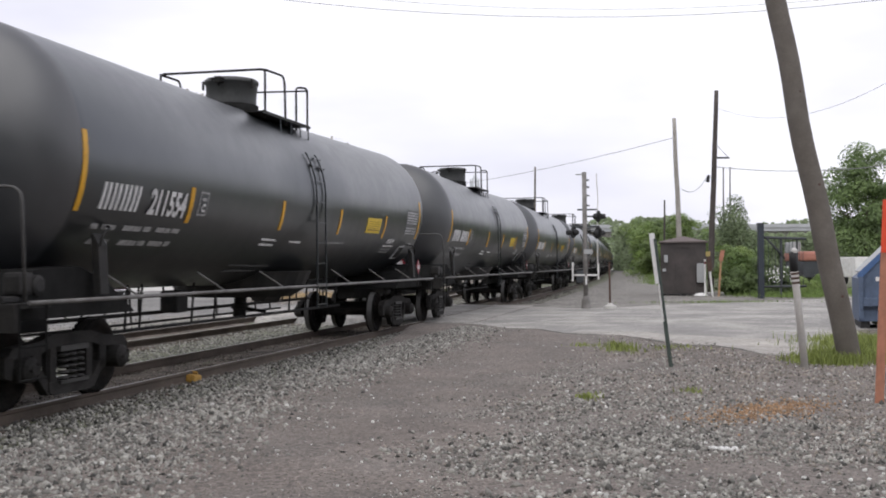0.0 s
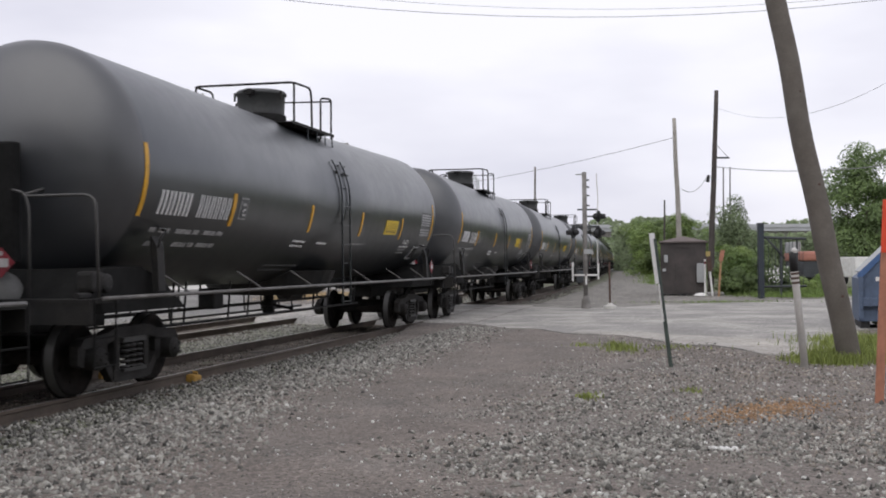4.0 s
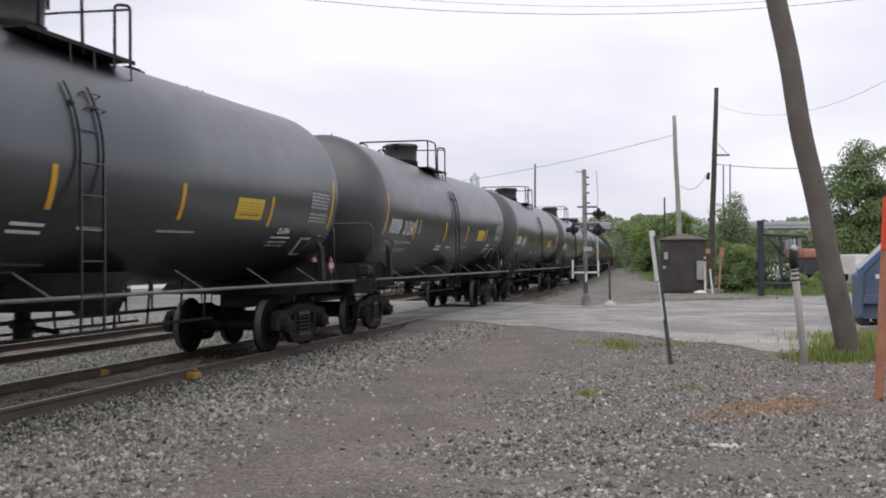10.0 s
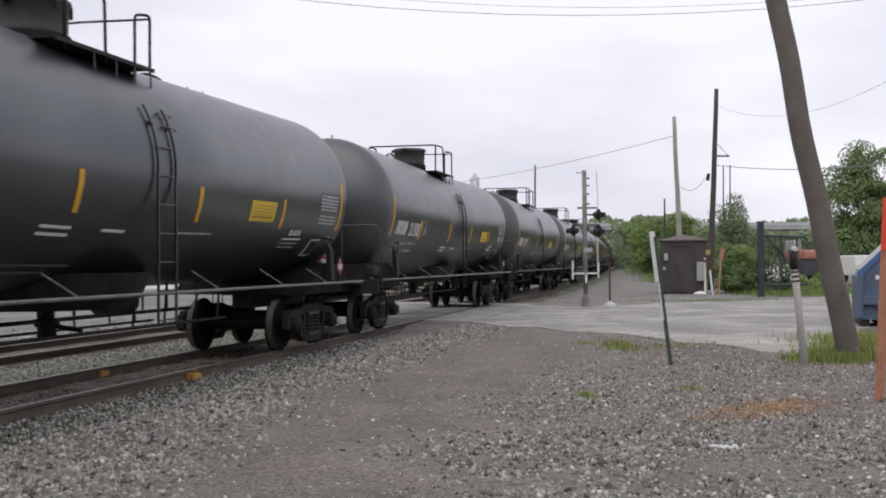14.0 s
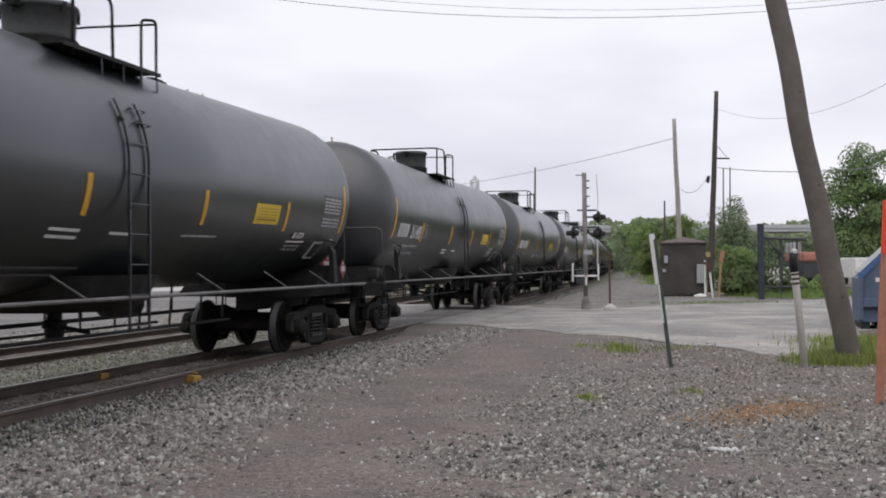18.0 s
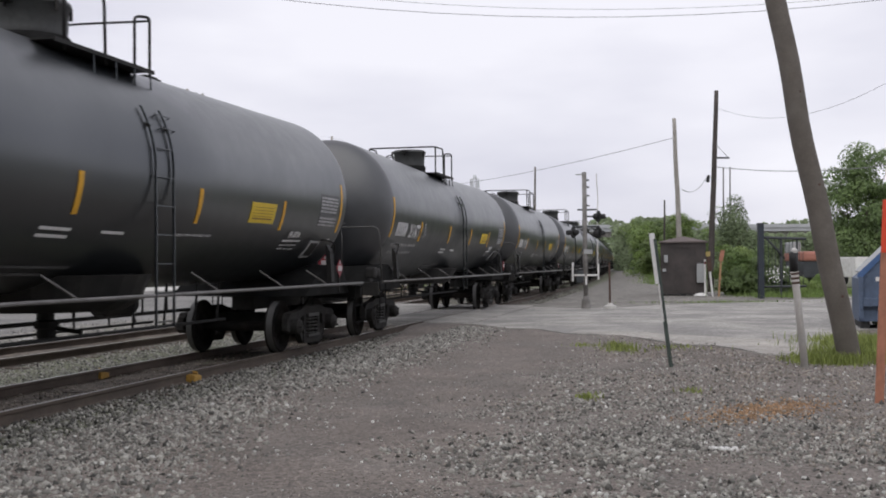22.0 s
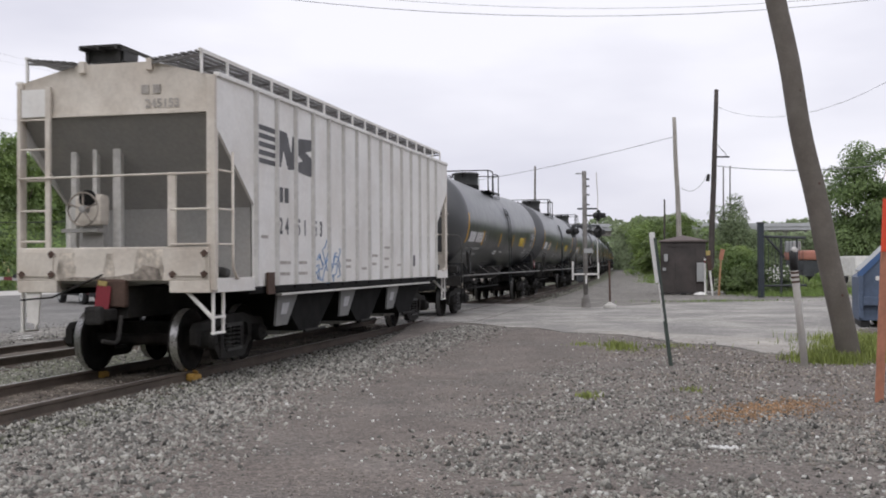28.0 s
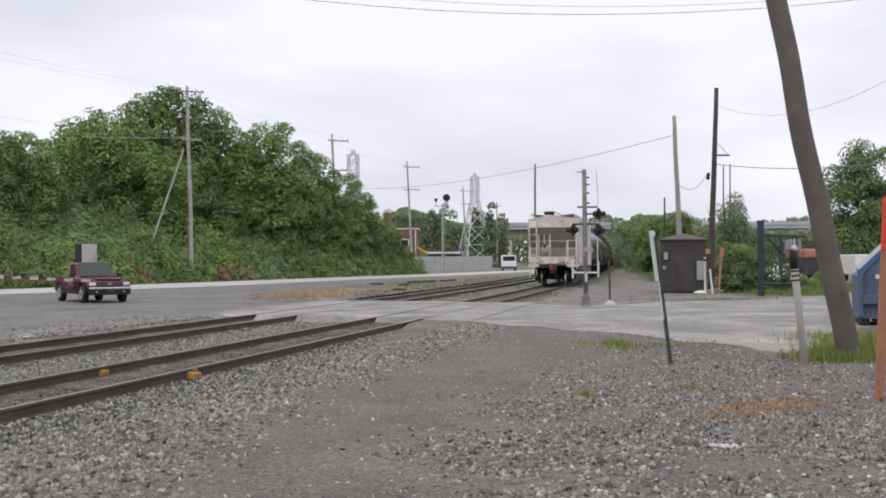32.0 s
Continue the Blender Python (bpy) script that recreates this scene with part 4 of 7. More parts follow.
    for x0, x1, z0, z1 in ((-6.9, -6.76, 1.99, 2.05), (-6.66, -6.38, 1.99, 2.05), (-6.2, -5.78, 1.99, 2.05), (-5.72, -5.55, 1.99, 2.05), (-5.4, -5.05, 1.99, 2.05), (-5.0, -4.8, 1.99, 2.05), (-6.8, -6.66, 1.82, 1.88), (-6.55, -6.35, 1.82, 1.88), (-6.1, -5.72, 1.82, 1.88), (-5.66, -5.5, 1.82, 1.88), (-5.4, -5.05, 1.82, 1.88), (-5.0, -4.86, 1.82, 1.88)):
        decal("load_line", x0, x1, z0, z1, M["dim_mark"], car, "", 0.007, 0, 1)
    for x0, x1, z0, z1, m in ((-2.0, -1.42, 1.955, 1.99, "white_mark"), (-2.0, -1.42, 1.875, 1.91, "white_mark"), (-0.80, -0.30, 1.94, 1.975, "white_mark"), (0.95, 2.05, 1.955, 1.985, "dim_mark"),
                              (4.80, 5.62, 1.955, 1.982, "white_mark"), (4.80, 5.55, 1.885, 1.91, "dim_mark"), (4.78, 5.0, 1.825, 1.85, "dim_mark"), (5.1, 5.2, 1.825, 1.85, "dim_mark"), (5.3, 5.5, 1.825, 1.85, "dim_mark"), (6.95, 7.1, 2.03, 2.05, "white_mark"), (-2.4, -0.9, 1.55, 1.58, "logo"), (-2.4, -1.2, 1.47, 1.50, "logo")):
        decal("stencil_line", x0, x1, z0, z1, M[m], car, "", 0.007, 0, 1)
    me = SHOP["SR-8754"].copy()
    on_shell(me, 4.94, 2.035)
    me.materials.append(M["white_mark"])
    piece("shop_code", me, car, Matrix())
    me = SHOP["C"].copy()
    on_shell(me, -4.455, 2.30, 0.022)
    me.materials.append(M["white_mark"])
    piece("box_letter", me, b, Matrix())
    # the owner's mark, as plain bars of its size
    for i in range(8):
        x = -6.92 + (i // 2) * 0.222 + (i % 2) * 0.105
        decal("mark_bar", x, x + 0.050, 2.215, 2.52, M["white_mark"], car, "", 0.012, 0.012, 3)
    decal("plate_frame", 6.16, 6.60, 1.70, 2.00, M["data"], car, "", 0.02)
    decal("plate", 6.20, 6.56, 1.735, 1.965, M["tank_fit"], car, "", 0.026)
    return car


NUMBERS = {10: "211554", 9: "211497", 8: "211545", 6: "211515", 5: "211469", 4: "211488", 3: "211540", 2: "211526", 1: "211531", 0: "211505", -1: "211525", -3: "211495", -4: "211454", -5: "211529", -6: "211477",
           -7: "211491", -8: "211441", -9: "211478"}
WORDS = lettering(list(NUMBERS.values()), 0.44, 0.72)
SMALL = lettering(list(NUMBERS.values()), 0.17, 0.9)
TRAIN = {}
SHOP = lettering(["SR-8754", "C"], 0.15, 1.0)
FIRST_CAR = tank_car()
for n in range(CARS_AHEAD, -11, -1):
    TRAIN[n] = FIRST_CAR if n == CARS_AHEAD else copy_thing(FIRST_CAR, Matrix())
TOP_SHIFT = {3: -0.42, 1: -0.22}
LADDER_SHIFT = {0: 0.0, 1: -0.3, -7: 0.15, 3: -0.5, -1: 0.2, 10: 0.0, 9: -0.1, 5: 0.0, 2: -1.0, -4: -0.65, -9: 0.3}
for n, car in TRAIN.items():
    for ob in car.children:
        if ob.name.startswith(("ladder", "grab_iron")):
            ob.matrix_basis = Matrix.Translation((LADDER_SHIFT.get(n, 0.05), 0, 0))
        elif n in TOP_SHIFT and ob.name.startswith(("manway_housing", "platform", "guard_rail", "end_guard", "relief_valve")):
            ob.matrix_basis = Matrix.Translation((TOP_SHIFT[n], 0, 0))
    if n in NUMBERS:
        me = WORDS[NUMBERS[n]]
        on_shell(me, -5.84, 2.215)
        me.materials.append(M["white_mark"])
        ob = new("car_number", me)
        ob.parent = car
        tagged(ob, "white painted car number")
        me = SMALL[NUMBERS[n]]
        for v in me.vertices:
            v.co = (0.0, 0.02 - v.co.x, 3.11 + v.co.y)
        me.materials.append(M["white_mark"])
        # the same number on the trailing head
        for v in me.vertices:
            rr = min(1.0, math.hypot(v.co.y, v.co.z - tank_z(7.8)) / TANK_R)
            v.co.x = -7.42 - 0.74 * math.sqrt(1 - rr * rr) - 0.012
        ob = new("head_number", me)
        ob.parent = car
    else:
        for i in range(12):
            x = -5.84 + (i // 2) * 0.172 + (i % 2) * 0.075
            decal("number_bar", x, x + 0.036, 2.215, 2.52, M["white_mark"], car, "", 0.008, 0.012)


def hopper_car():
    """The last car: x runs from its rear corner posts (0) to its front ones (14.15)."""
    L, W, ZB, ZT = 14.15, 1.55, 1.22, 4.20
    car = empty("hopper_car", Matrix(), "light grey covered hopper car with a soiled beige end", "hopper car")
    side = [(0.0, ZT), (0.0, 3.46), (1.28, 2.45), (1.28, ZB), (L - 1.28, ZB), (L - 1.28, 2.45), (L, 3.46), (L, ZT)]
    rib = bmesh.new()
    prism(rib, [(-0.045, 0.0), (-0.022, -0.055), (0.022, -0.055), (0.045, 0.0)], ZB + 0.01, ZT - 0.01, "z")
    rib_me = shared("rib", rib, M["hopper_rib"])
    post_me = shared("board_post", boxed((0, 0, 0.17), (0.035, 0.035, 0.34)), M["hopper"])
    clip_me = shared("sill_clip", boxed((0, 0, 0), (0.07, 0.05, 0.05)), M["black_and_shade"])
    for k in (-1, 1):
        w = part("side_sheet", prism(bmesh.new(), side, k * W - 0.02, k * W + 0.02), M["hopper"], car, "ribbed light grey side sheet")
        turn = Matrix.Rotation(math.pi if k > 0 else 0.0, 4, "Z")
        for i in range(15):
            x = 1.32 + i * 0.822
            piece("rib", rib_me, w, Matrix.Translation((x, k * (W + 0.018), 0)) @ turn)
            piece("sill_clip", clip_me, w, Matrix.Translation((x, k * (W + 0.02), ZB - 0.035)))
        part("top_chord", boxed((L / 2, k * (W + 0.015), ZT + 0.01), (L, 0.09, 0.07), bevel=0.015), M["hopper"], car)
        part("side_sill", boxed((L / 2, k * (W - 0.04), ZB - 0.06), (L - 2.2, 0.10, 0.10), bevel=0.012), M["black_and_shade"], car)
        part("sill_flange", boxed((7.2, k * (W + 0.0), ZB - 0.145), (9.8, 0.12, 0.035), bevel=0.006), M["hopper_rib"], car)
        for e, x0 in ((1, 0.0), (-1, L)):
            part("end_side_sill", boxed((x0 + e * 0.64, k * (W - 0.01), 1.265), (1.28, 0.09, 0.20), bevel=0.012), M["hopper"], car)
        # grated running board along the eaves, on posts, with its rim
        bm = bmesh.new()
        for j in range(7):
            y = 0.66 + j * 0.11
            box(bm, (L / 2, k * y, 4.46 + 0.012 * j), (L + 0.2, 0.075, 0.025))
        for i in range(18):
            x = -0.06 + i * (L + 0.12) / 17
            box(bm, (x, k * 0.98, 4.44), (0.05, 0.72, 0.03), Euler((k * 0.10, 0, 0)))
        board = part("running_board", bm, M["pipe"], car, "grated grey roof running board")
        part("board_rim", boxed((L / 2, k * 1.36, 4.545), (L + 0.22, 0.03, 0.05)), M["hopper"], board, "pale rim of the running board")
        for i in range(18):
            piece("board_post", post_me, board, Matrix.Translation((-0.06 + i * (L + 0.12) / 17, k * 1.37, ZT + 0.02)))
    part("roof", prism(bmesh.new(), [(-W, ZT), (-0.58, ZT + 0.20), (0.58, ZT + 0.20), (W, ZT), (W, ZT - 0.05), (-W, ZT - 0.05)], 0.1, L - 0.1, "x"), M["hopper"], car)
    part("roof_hatch", boxed((L / 2, 0, ZT + 0.27), (L - 1.6, 0.62, 0.14), bevel=0.03), M["hopper"], car, "long pale roof hatch")
    for e, x0 in ((1, 0.0), (-1, L)):
        X = lambda a: x0 + e * a
        # crosswise grating over the end, and the sloping hatch cover beside it
        bm = bmesh.new()
        for y in (-0.04, 0.24, 0.52):
            box(bm, (X(0.25), y, ZT + 0.46), (0.62, 0.04, 0.05))
        box(bm, (X(0.34), 0.24, ZT + 0.38), (0.40, 0.60, 0.16))
        for y in (0.0, 0.5):
            box(bm, (X(0.12), y, ZT + 0.34), (0.06, 0.05, 0.28))
        grid_board = part("end_running_board", bm, M["spring"], car, "dark grating over the car's end")
        for j in range(6):
            piece("slat", SLAT, grid_board, Matrix.Translation((X(j * 0.1), 0.24, ZT + 0.49)))
        part("hatch_lever", boxed((X(0.05), -0.34, ZT + 0.37), (0.09, 0.62, 0.05), Euler((0.40, 0, 0))), M["spring"], car)
        for y in (0.50, -0.56):
            part("board_bracket", boxed((X(-0.01), y, ZT + 0.19), (0.10, 0.09, 0.17), bevel=0.01), M["hopper_end"], car)
        part("end_panel", prism(bmesh.new(), [(-W + 0.03, 3.70), (-W + 0.03, ZT), (-0.58, ZT + 0.235), (0.58, ZT + 0.235), (W - 0.03, ZT), (W - 0.03, 3.70)], X(0.0), X(0.05), "x"), M["hopper_end"], car, "beige end panel with dark streaks")
        part("panel_lip", boxed((X(0.0), 0, 3.71), (0.06, 2.94, 0.04)), M["hopper_end"], car)
        part("slope_sheet", prism(bmesh.new(), [(X(0.06), 3.74), (X(0.04), 3.68), (X(1.30), 2.42), (X(1.36), 2.46)], -W + 0.03, W - 0.03), M["hopper_in"], car, "grey slope sheet")
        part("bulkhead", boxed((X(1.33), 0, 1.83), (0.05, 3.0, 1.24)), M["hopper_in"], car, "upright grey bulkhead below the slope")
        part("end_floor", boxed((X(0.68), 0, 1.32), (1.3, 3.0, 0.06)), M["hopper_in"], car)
        part("end_sill", boxed((X(-0.02), 0, 1.57), (0.14, 2.98, 0.48), bevel=0.02), M["hopper_end"], car, "soiled beige end sill")
        for y in (-1.19, 1.19):
            part("sill_corner", boxed((X(-0.02), y, 1.25), (0.14, 0.62, 0.17), bevel=0.015), M["hopper_end"], car)
            pl = part("sill_plate", boxed((X(-0.10), y, 1.575), (0.02, 0.52, 0.36), bevel=0.006), M["hopper_end"], car)
            for dy, dz in ((-0.24, 0.14), (0.24, -0.15), (-0.24, -0.15)):
                part("rust_patch", prism(bmesh.new(), [(y + dy - 0.06, 1.575 + dz), (y + dy, 1.575 + dz + 0.055), (y + dy + 0.06, 1.575 + dz + 0.01), (y + dy + 0.02, 1.575 + dz - 0.06)], X(-0.108), X(-0.122), "x"), M["rust"], pl)
        for y0, y1, z0, z1, m in ((-0.82, -0.34, 1.34, 1.78, "stain"), (0.56, 0.88, 1.36, 1.74, "stain"), (-0.06, 0.14, 1.36, 1.72, "stain")):
            bm = prism(bmesh.new(), [(y0 + 0.03, z1), (y0 + 0.05, z1 - 0.12), (y0 + 0.01, z0 + 0.16), (y0 + 0.03, z0), (y1 - 0.04, z0), (y1, z0 + 0.1), (y1 - 0.03, z1 - 0.14), (y1 - 0.06, z1)], X(-0.088), X(-0.096), "x")
            part("oil_stain", bm, M[m], car, "dark oily stain")
        part("sill_grime", prism(bmesh.new(), [(-0.78, 1.34), (-0.74, 1.50), (-0.5, 1.56), (-0.36, 1.44), (-0.1, 1.40), (0.22, 1.38), (0.6, 1.39), (0.84, 1.36), (0.8, 1.335)], X(-0.097), X(-0.104), "x"), M["grime"], car, "black grime along the sill's lower edge")
        part("tag", boxed((X(-0.16), 0.10, 1.10), (0.012, 0.22, 0.34), Euler((0.12, 0, 0))), M["red"], car, "red tag on the coupler")
        part("tag_mark", boxed((X(-0.17), 0.10, 1.30), (0.012, 0.14, 0.07), Euler((0.12, 0, 0)), 0.004), M["dull_yellow"], car)
        for y, w in ((-1.5, 0.13), (1.5, 0.08)):
            part("corner_post", boxed((X(0.0), y, (ZT + 1.2) / 2), (0.11, w, ZT - 1.2), bevel=0.01), M["hopper_end"], car)
        for y, w, zt in ((0.95, 0.09, 3.24), (0.60, 0.07, 3.32), (0.24, 0.13, 3.32)):
            part("slope_post", boxed((X(0.50), y, (zt + 1.35) / 2), (0.10, w, zt - 1.35), bevel=0.01), M["hopper_rib"], car)
        bm = bmesh.new()
        box(bm, (X(-0.06), 1.5, 2.75), (0.05, 0.06, 2.76), None, 0.01), box(bm, (X(-0.06), 1.03, 2.86), (0.05, 0.08, 2.54), None, 0.01)
        for z in (1.90, 2.34, 2.78, 3.23, 3.66):
            rod(bm, (X(-0.06), 1.5, z), (X(-0.06), 1.03, z), 0.016, seg=6)
        part("end_ladder", bm, M["hopper_end"], car, "pale end ladder")
        part("ladder_plate", boxed((X(-0.065), 1.26, 3.90), (0.012, 0.40, 0.40)), M["hopper"], car)
        bm = tube(bmesh.new(), rounded([(X(0.41), -1.62, 3.16), (X(0.41), -1.62, 1.52), (X(0.50), -1.62, 1.40), (X(0.62), -1.60, 1.36)], 0.08), 0.022)
        for z in (1.84, 2.33, 2.87):
            rod(bm, (X(0.0), -1.60, z), (X(0.41), -1.62, z), 0.015, seg=6)
        part("side_ladder", bm, M["hopper_end"], car)
        bm = tube(bmesh.new(), [(X(-0.10), -1.5, 2.83), (X(-0.10), 1.5, 2.81)], 0.017)
        for z in (2.33, 1.84):
            tube(bm, [(X(-0.10), -1.5, z), (X(-0.10), -0.92, z)], 0.017)
        part("end_rail", bm, M["hopper_end"], car)
        part("rail_post", boxed((X(-0.08), -0.93, 2.33), (0.05, 0.12, 1.04), bevel=0.008), M["hopper_end"], car)
        bm = tube(bmesh.new(), [(X(-0.02), 0.50 + 0.24 * math.sin(i * 0.3142), 2.36 + 0.24 * math.cos(i * 0.3142)) for i in range(20)], 0.014, 6, loop=True)
        for i in range(5):
            a = i * 1.2566
            rod(bm, (X(-0.02), 0.50, 2.36), (X(-0.02), 0.50 + 0.235 * math.sin(a), 2.36 + 0.235 * math.cos(a)), 0.014, seg=6)
        wh = part("brake_wheel", bm, M["grime"], car, "grimy brown spoked handbrake wheel")
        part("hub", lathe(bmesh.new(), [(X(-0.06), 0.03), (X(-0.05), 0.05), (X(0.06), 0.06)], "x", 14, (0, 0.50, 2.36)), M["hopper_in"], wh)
        bb = part("brake_box", boxed((X(0.26), 0.52, 2.36), (0.26, 0.44, 0.46), bevel=0.08), M["hopper_end"], car, "pale handbrake gear housing")
        part("gear", lathe(bmesh.new(), [(X(0.10), 0.05), (X(0.11), 0.13), (X(0.16), 0.13)], "x", 14, (0, 0.52, 2.52)), M["black_and_shade"], bb)
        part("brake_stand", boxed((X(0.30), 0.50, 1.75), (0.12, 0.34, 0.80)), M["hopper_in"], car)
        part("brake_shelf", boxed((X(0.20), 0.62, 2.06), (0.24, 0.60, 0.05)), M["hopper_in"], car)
        for y, dz in ((-1.05, 0.0), (-1.32, 0.03)):
            part("floor_debris", boxed((X(0.55), y, 1.42 + dz), (0.5, 0.3, 0.10 + dz), Euler((0.1, 0.08, 0.3)), 0.04), M["spring"], car)
        part("draft_sill", boxed((X(1.25), 0, 1.02), (2.5, 0.42, 0.44), bevel=0.02), M["truck"], car)
        part("striker", boxed((X(-0.07), 0, 1.16), (0.12, 0.46, 0.40), bevel=0.04), M["rust"], car, "rusty striker plate")
        part("lift_bar", tube(bmesh.new(), [(X(-0.14), 0.12, 1.42), (X(-0.16), 0.9, 1.10), (X(-0.14), 1.42, 1.06)], 0.014, 6), M["truck"], car)
        coupler(car, X(-0.08), -e)
        for y in (-1.5, 1.5):
            bm = bmesh.new()
            for x in (0.02, 0.34):
                box(bm, (X(x), y, 0.88), (0.05, 0.03, 0.60))
            for z in (0.60, 0.82):
                box(bm, (X(0.18), y, z), (0.36, 0.06, 0.03))
            if y < 0:
                rod(bm, (X(0.02), y, 0.80), (X(0.02), y + 0.42, 1.20), 0.030, seg=6)
            part("sill_step", bm, M["hopper"], car)
        part("hanging_plate", prism(bmesh.new(), [(1.16, 1.18), (1.40, 1.18), (1.38, 0.74), (1.20, 0.70)], X(-0.03), X(-0.06), "x"), M["hopper"], car)
        truck(car, X(1.62), "tread")
    # discharge pockets below, each with a pale end plate
    for a in (2.45, 5.62, 8.80):
        xc = a + 1.72
        # pockets coloured black in place of the shade under the car
        part("discharge_bay", prism(bmesh.new(), [(xc - 1.5, 1.10), (xc - 0.45, 0.40), (xc + 0.45, 0.40), (xc + 1.5, 1.10)], -1.36, 1.36), M["black_and_shade"], car, "discharge pocket coloured black for the shade under the car")
        bm = prism(bmesh.new(), [(a, 1.08), (a + 0.92, 1.08), (a + 0.40, 0.56), (a - 0.10, 0.56)], -1.47, -1.43)
        pl = part("bay_plate", bm, M["brake_grey"], car, "grey end plate of the pocket")
        part("plate_mark", prism(bmesh.new(), [(a + 0.2, 0.92), (a + 0.5, 0.92), (a + 0.36, 0.74), (a + 0.1, 0.74)], -1.476, -1.471), M["data"], pl)
        part("gate", boxed((xc, 0, 0.38), (0.9, 2.0, 0.10), bevel=0.02), M["hopper_in"], car)
        rod(bm := bmesh.new(), (xc - 0.5, -1.46, 0.40), (xc + 0.5, -1.46, 0.40), 0.03)
        part("gate_shaft", bm, M["truck"], car)
    Y = -(W + 0.026)

    def patch(name, outline, material, label="", y=Y):
        return part(name, prism(bmesh.new(), outline, y, y + 0.008), material, car, label)

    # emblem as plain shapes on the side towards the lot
    for i in range(5):
        z = 3.70 - i * 0.128
        patch("emblem_bar", [(1.46, z), (1.46, z - 0.075), (2.20, z - 0.085), (2.20 - 0.04 * (i % 2), z - 0.01)], M["logo"])
    patch("emblem_block", [(2.20, 3.71), (2.60, 3.69), (2.80, 3.36), (2.86, 3.66), (3.02, 3.66), (2.96, 3.12), (2.66, 3.10), (2.46, 3.40), (2.34, 3.11), (2.18, 3.12)], M["logo"], "dark block of a faded emblem")
    patch("emblem_block", [(3.06, 3.58), (3.16, 3.66), (3.74, 3.70), (3.80, 3.52), (3.44, 3.46), (3.80, 3.36), (3.82, 3.14), (3.70, 3.06), (3.08, 3.10), (3.06, 3.24), (3.34, 3.30), (3.06, 3.40)], M["logo"])
    for x in (2.26, 2.50):
        patch("mark_block", [(x, 2.55), (x + 0.17, 2.55), (x + 0.17, 2.79), (x, 2.79)], M["logo"])
    for x in (-0.48, -0.66):
        part("mark_block", boxed((-0.012, x, 4.04), (0.012, 0.11, 0.12)), M["dim_logo"], car)
    return car, Y


HOPPER, HOPPER_FACE = hopper_car()
for txt, x, z, size in (("2", 2.26, 2.05, 0.36), ("4", 2.52, 2.05, 0.36), ("5", 3.05, 2.05, 0.36), ("1", 3.34, 2.05, 0.36), ("5", 3.86, 2.05, 0.36), ("3", 4.14, 2.05, 0.36)):
    me = lettering([txt], size, 0.8)[txt]
    for v in me.vertices:
        v.co = (x + v.co.x, HOPPER_FACE - 0.001, z + v.co.y)
    me.materials.append(M["logo"])
    ob = new("digit", me)
    ob.parent = HOPPER
me = lettering(["245153"], 0.17, 1.05)["245153"]
for v in me.vertices:
    v.co = (-0.014, -0.48 - v.co.x, 3.78 + v.co.y)
me.materials.append(M["dim_logo"])
ob = new("end_number", me)
ob.parent = HOPPER
bm = bmesh.new()
for k in range(7):
    x0 = 4.02 + k * 0.19
    top = (1.55, 1.72, 1.98, 1.80, 1.62, 1.75, 1.86)[k]
    tube(bm, [(x0 + 0.11 * math.sin(i * 1.1 + k * 2), HOPPER_FACE + 0.006, 1.26 + (top - 1.26) * i / 9 + 0.05 * math.cos(i * 1.7 + k)) for i in range(10)], 0.013, 5)
tube(bm, [(4.0 + 0.14 * i, HOPPER_FACE + 0.006, 1.62 + 0.12 * math.sin(i * 1.9)) for i in range(10)], 0.014, 5)
part("graffiti", bm, M["graffiti"], HOPPER, "pale blue scrawled graffiti")
for x0, x1, z in ((2.3, 2.75, 1.58), (2.3, 2.72, 1.40), (3.1, 3.5, 1.58), (3.1, 3.52, 1.40), (1.55, 1.8, 1.98), (5.6, 5.9, 1.62), (5.6, 5.9, 1.50), (6.6, 6.9, 1.46), (7.3, 7.7, 1.72), (7.3, 7.6, 1.55), (8.2, 8.6, 1.90), (8.2, 8.55, 1.66), (8.2, 8.5, 1.48), (9.2, 9.5, 1.52)):
    part("stencil_line", boxed(((x0 + x1) / 2, HOPPER_FACE + 0.004, z), (x1 - x0, 0.008, 0.05)), M["dim_logo"], HOPPER)
part("dark_plate", boxed((1.80, HOPPER_FACE - 0.04, 1.26), (0.27, 0.04, 0.34), bevel=0.01), M["rust"], HOPPER, "rusty brown plate on the sill")
part("dark_mark", boxed((10.65, HOPPER_FACE + 0.002, 1.62), (0.18, 0.01, 0.26)), M["logo"], HOPPER)


def car_pose(s_mid, half, z=0.0):
    """A car that stands on the line with its truck centres half metres before and behind s_mid."""
    a, b = on_line(s_mid - half), on_line(s_mid + half)
    d = (b - a).normalized()
    m = (a + b) / 2
    return Matrix.Translation((m.x, m.y, z)) @ Matrix.Rotation(math.atan2(d.y, d.x), 4, "Z")


def run_car(car, s_at, half, turn=None):
    """Keys one car along the line; s_at(t) is its middle. Its wheelsets turn while it is near."""
    walk(car, [(i * 0.5, car_pose(s_at(i * 0.5), half) @ (turn or Matrix())) for i in range(65)])
    sets = [o for o in car.children if o.name.startswith("wheelset")]
    near = [i / 30 for i in range(0, 961) if -14 < s_at(i / 30) < 46]
    if not near:
        return
    times = sorted({0.0, 32.0, *near})
    s0 = s_at(near[0])
    for w in sets:
        x = w.matrix_basis.translation.x
        rows = []
        for t in times:
            a = (min(max(s_at(t), s0), s_at(near[-1])) - s0) / AXLE_R
            rows.append((t, Matrix.Translation((x, 0, AXLE_R)) @ Matrix.Rotation(a % (2 * math.pi), 4, "Y")))
        walk(w, rows)


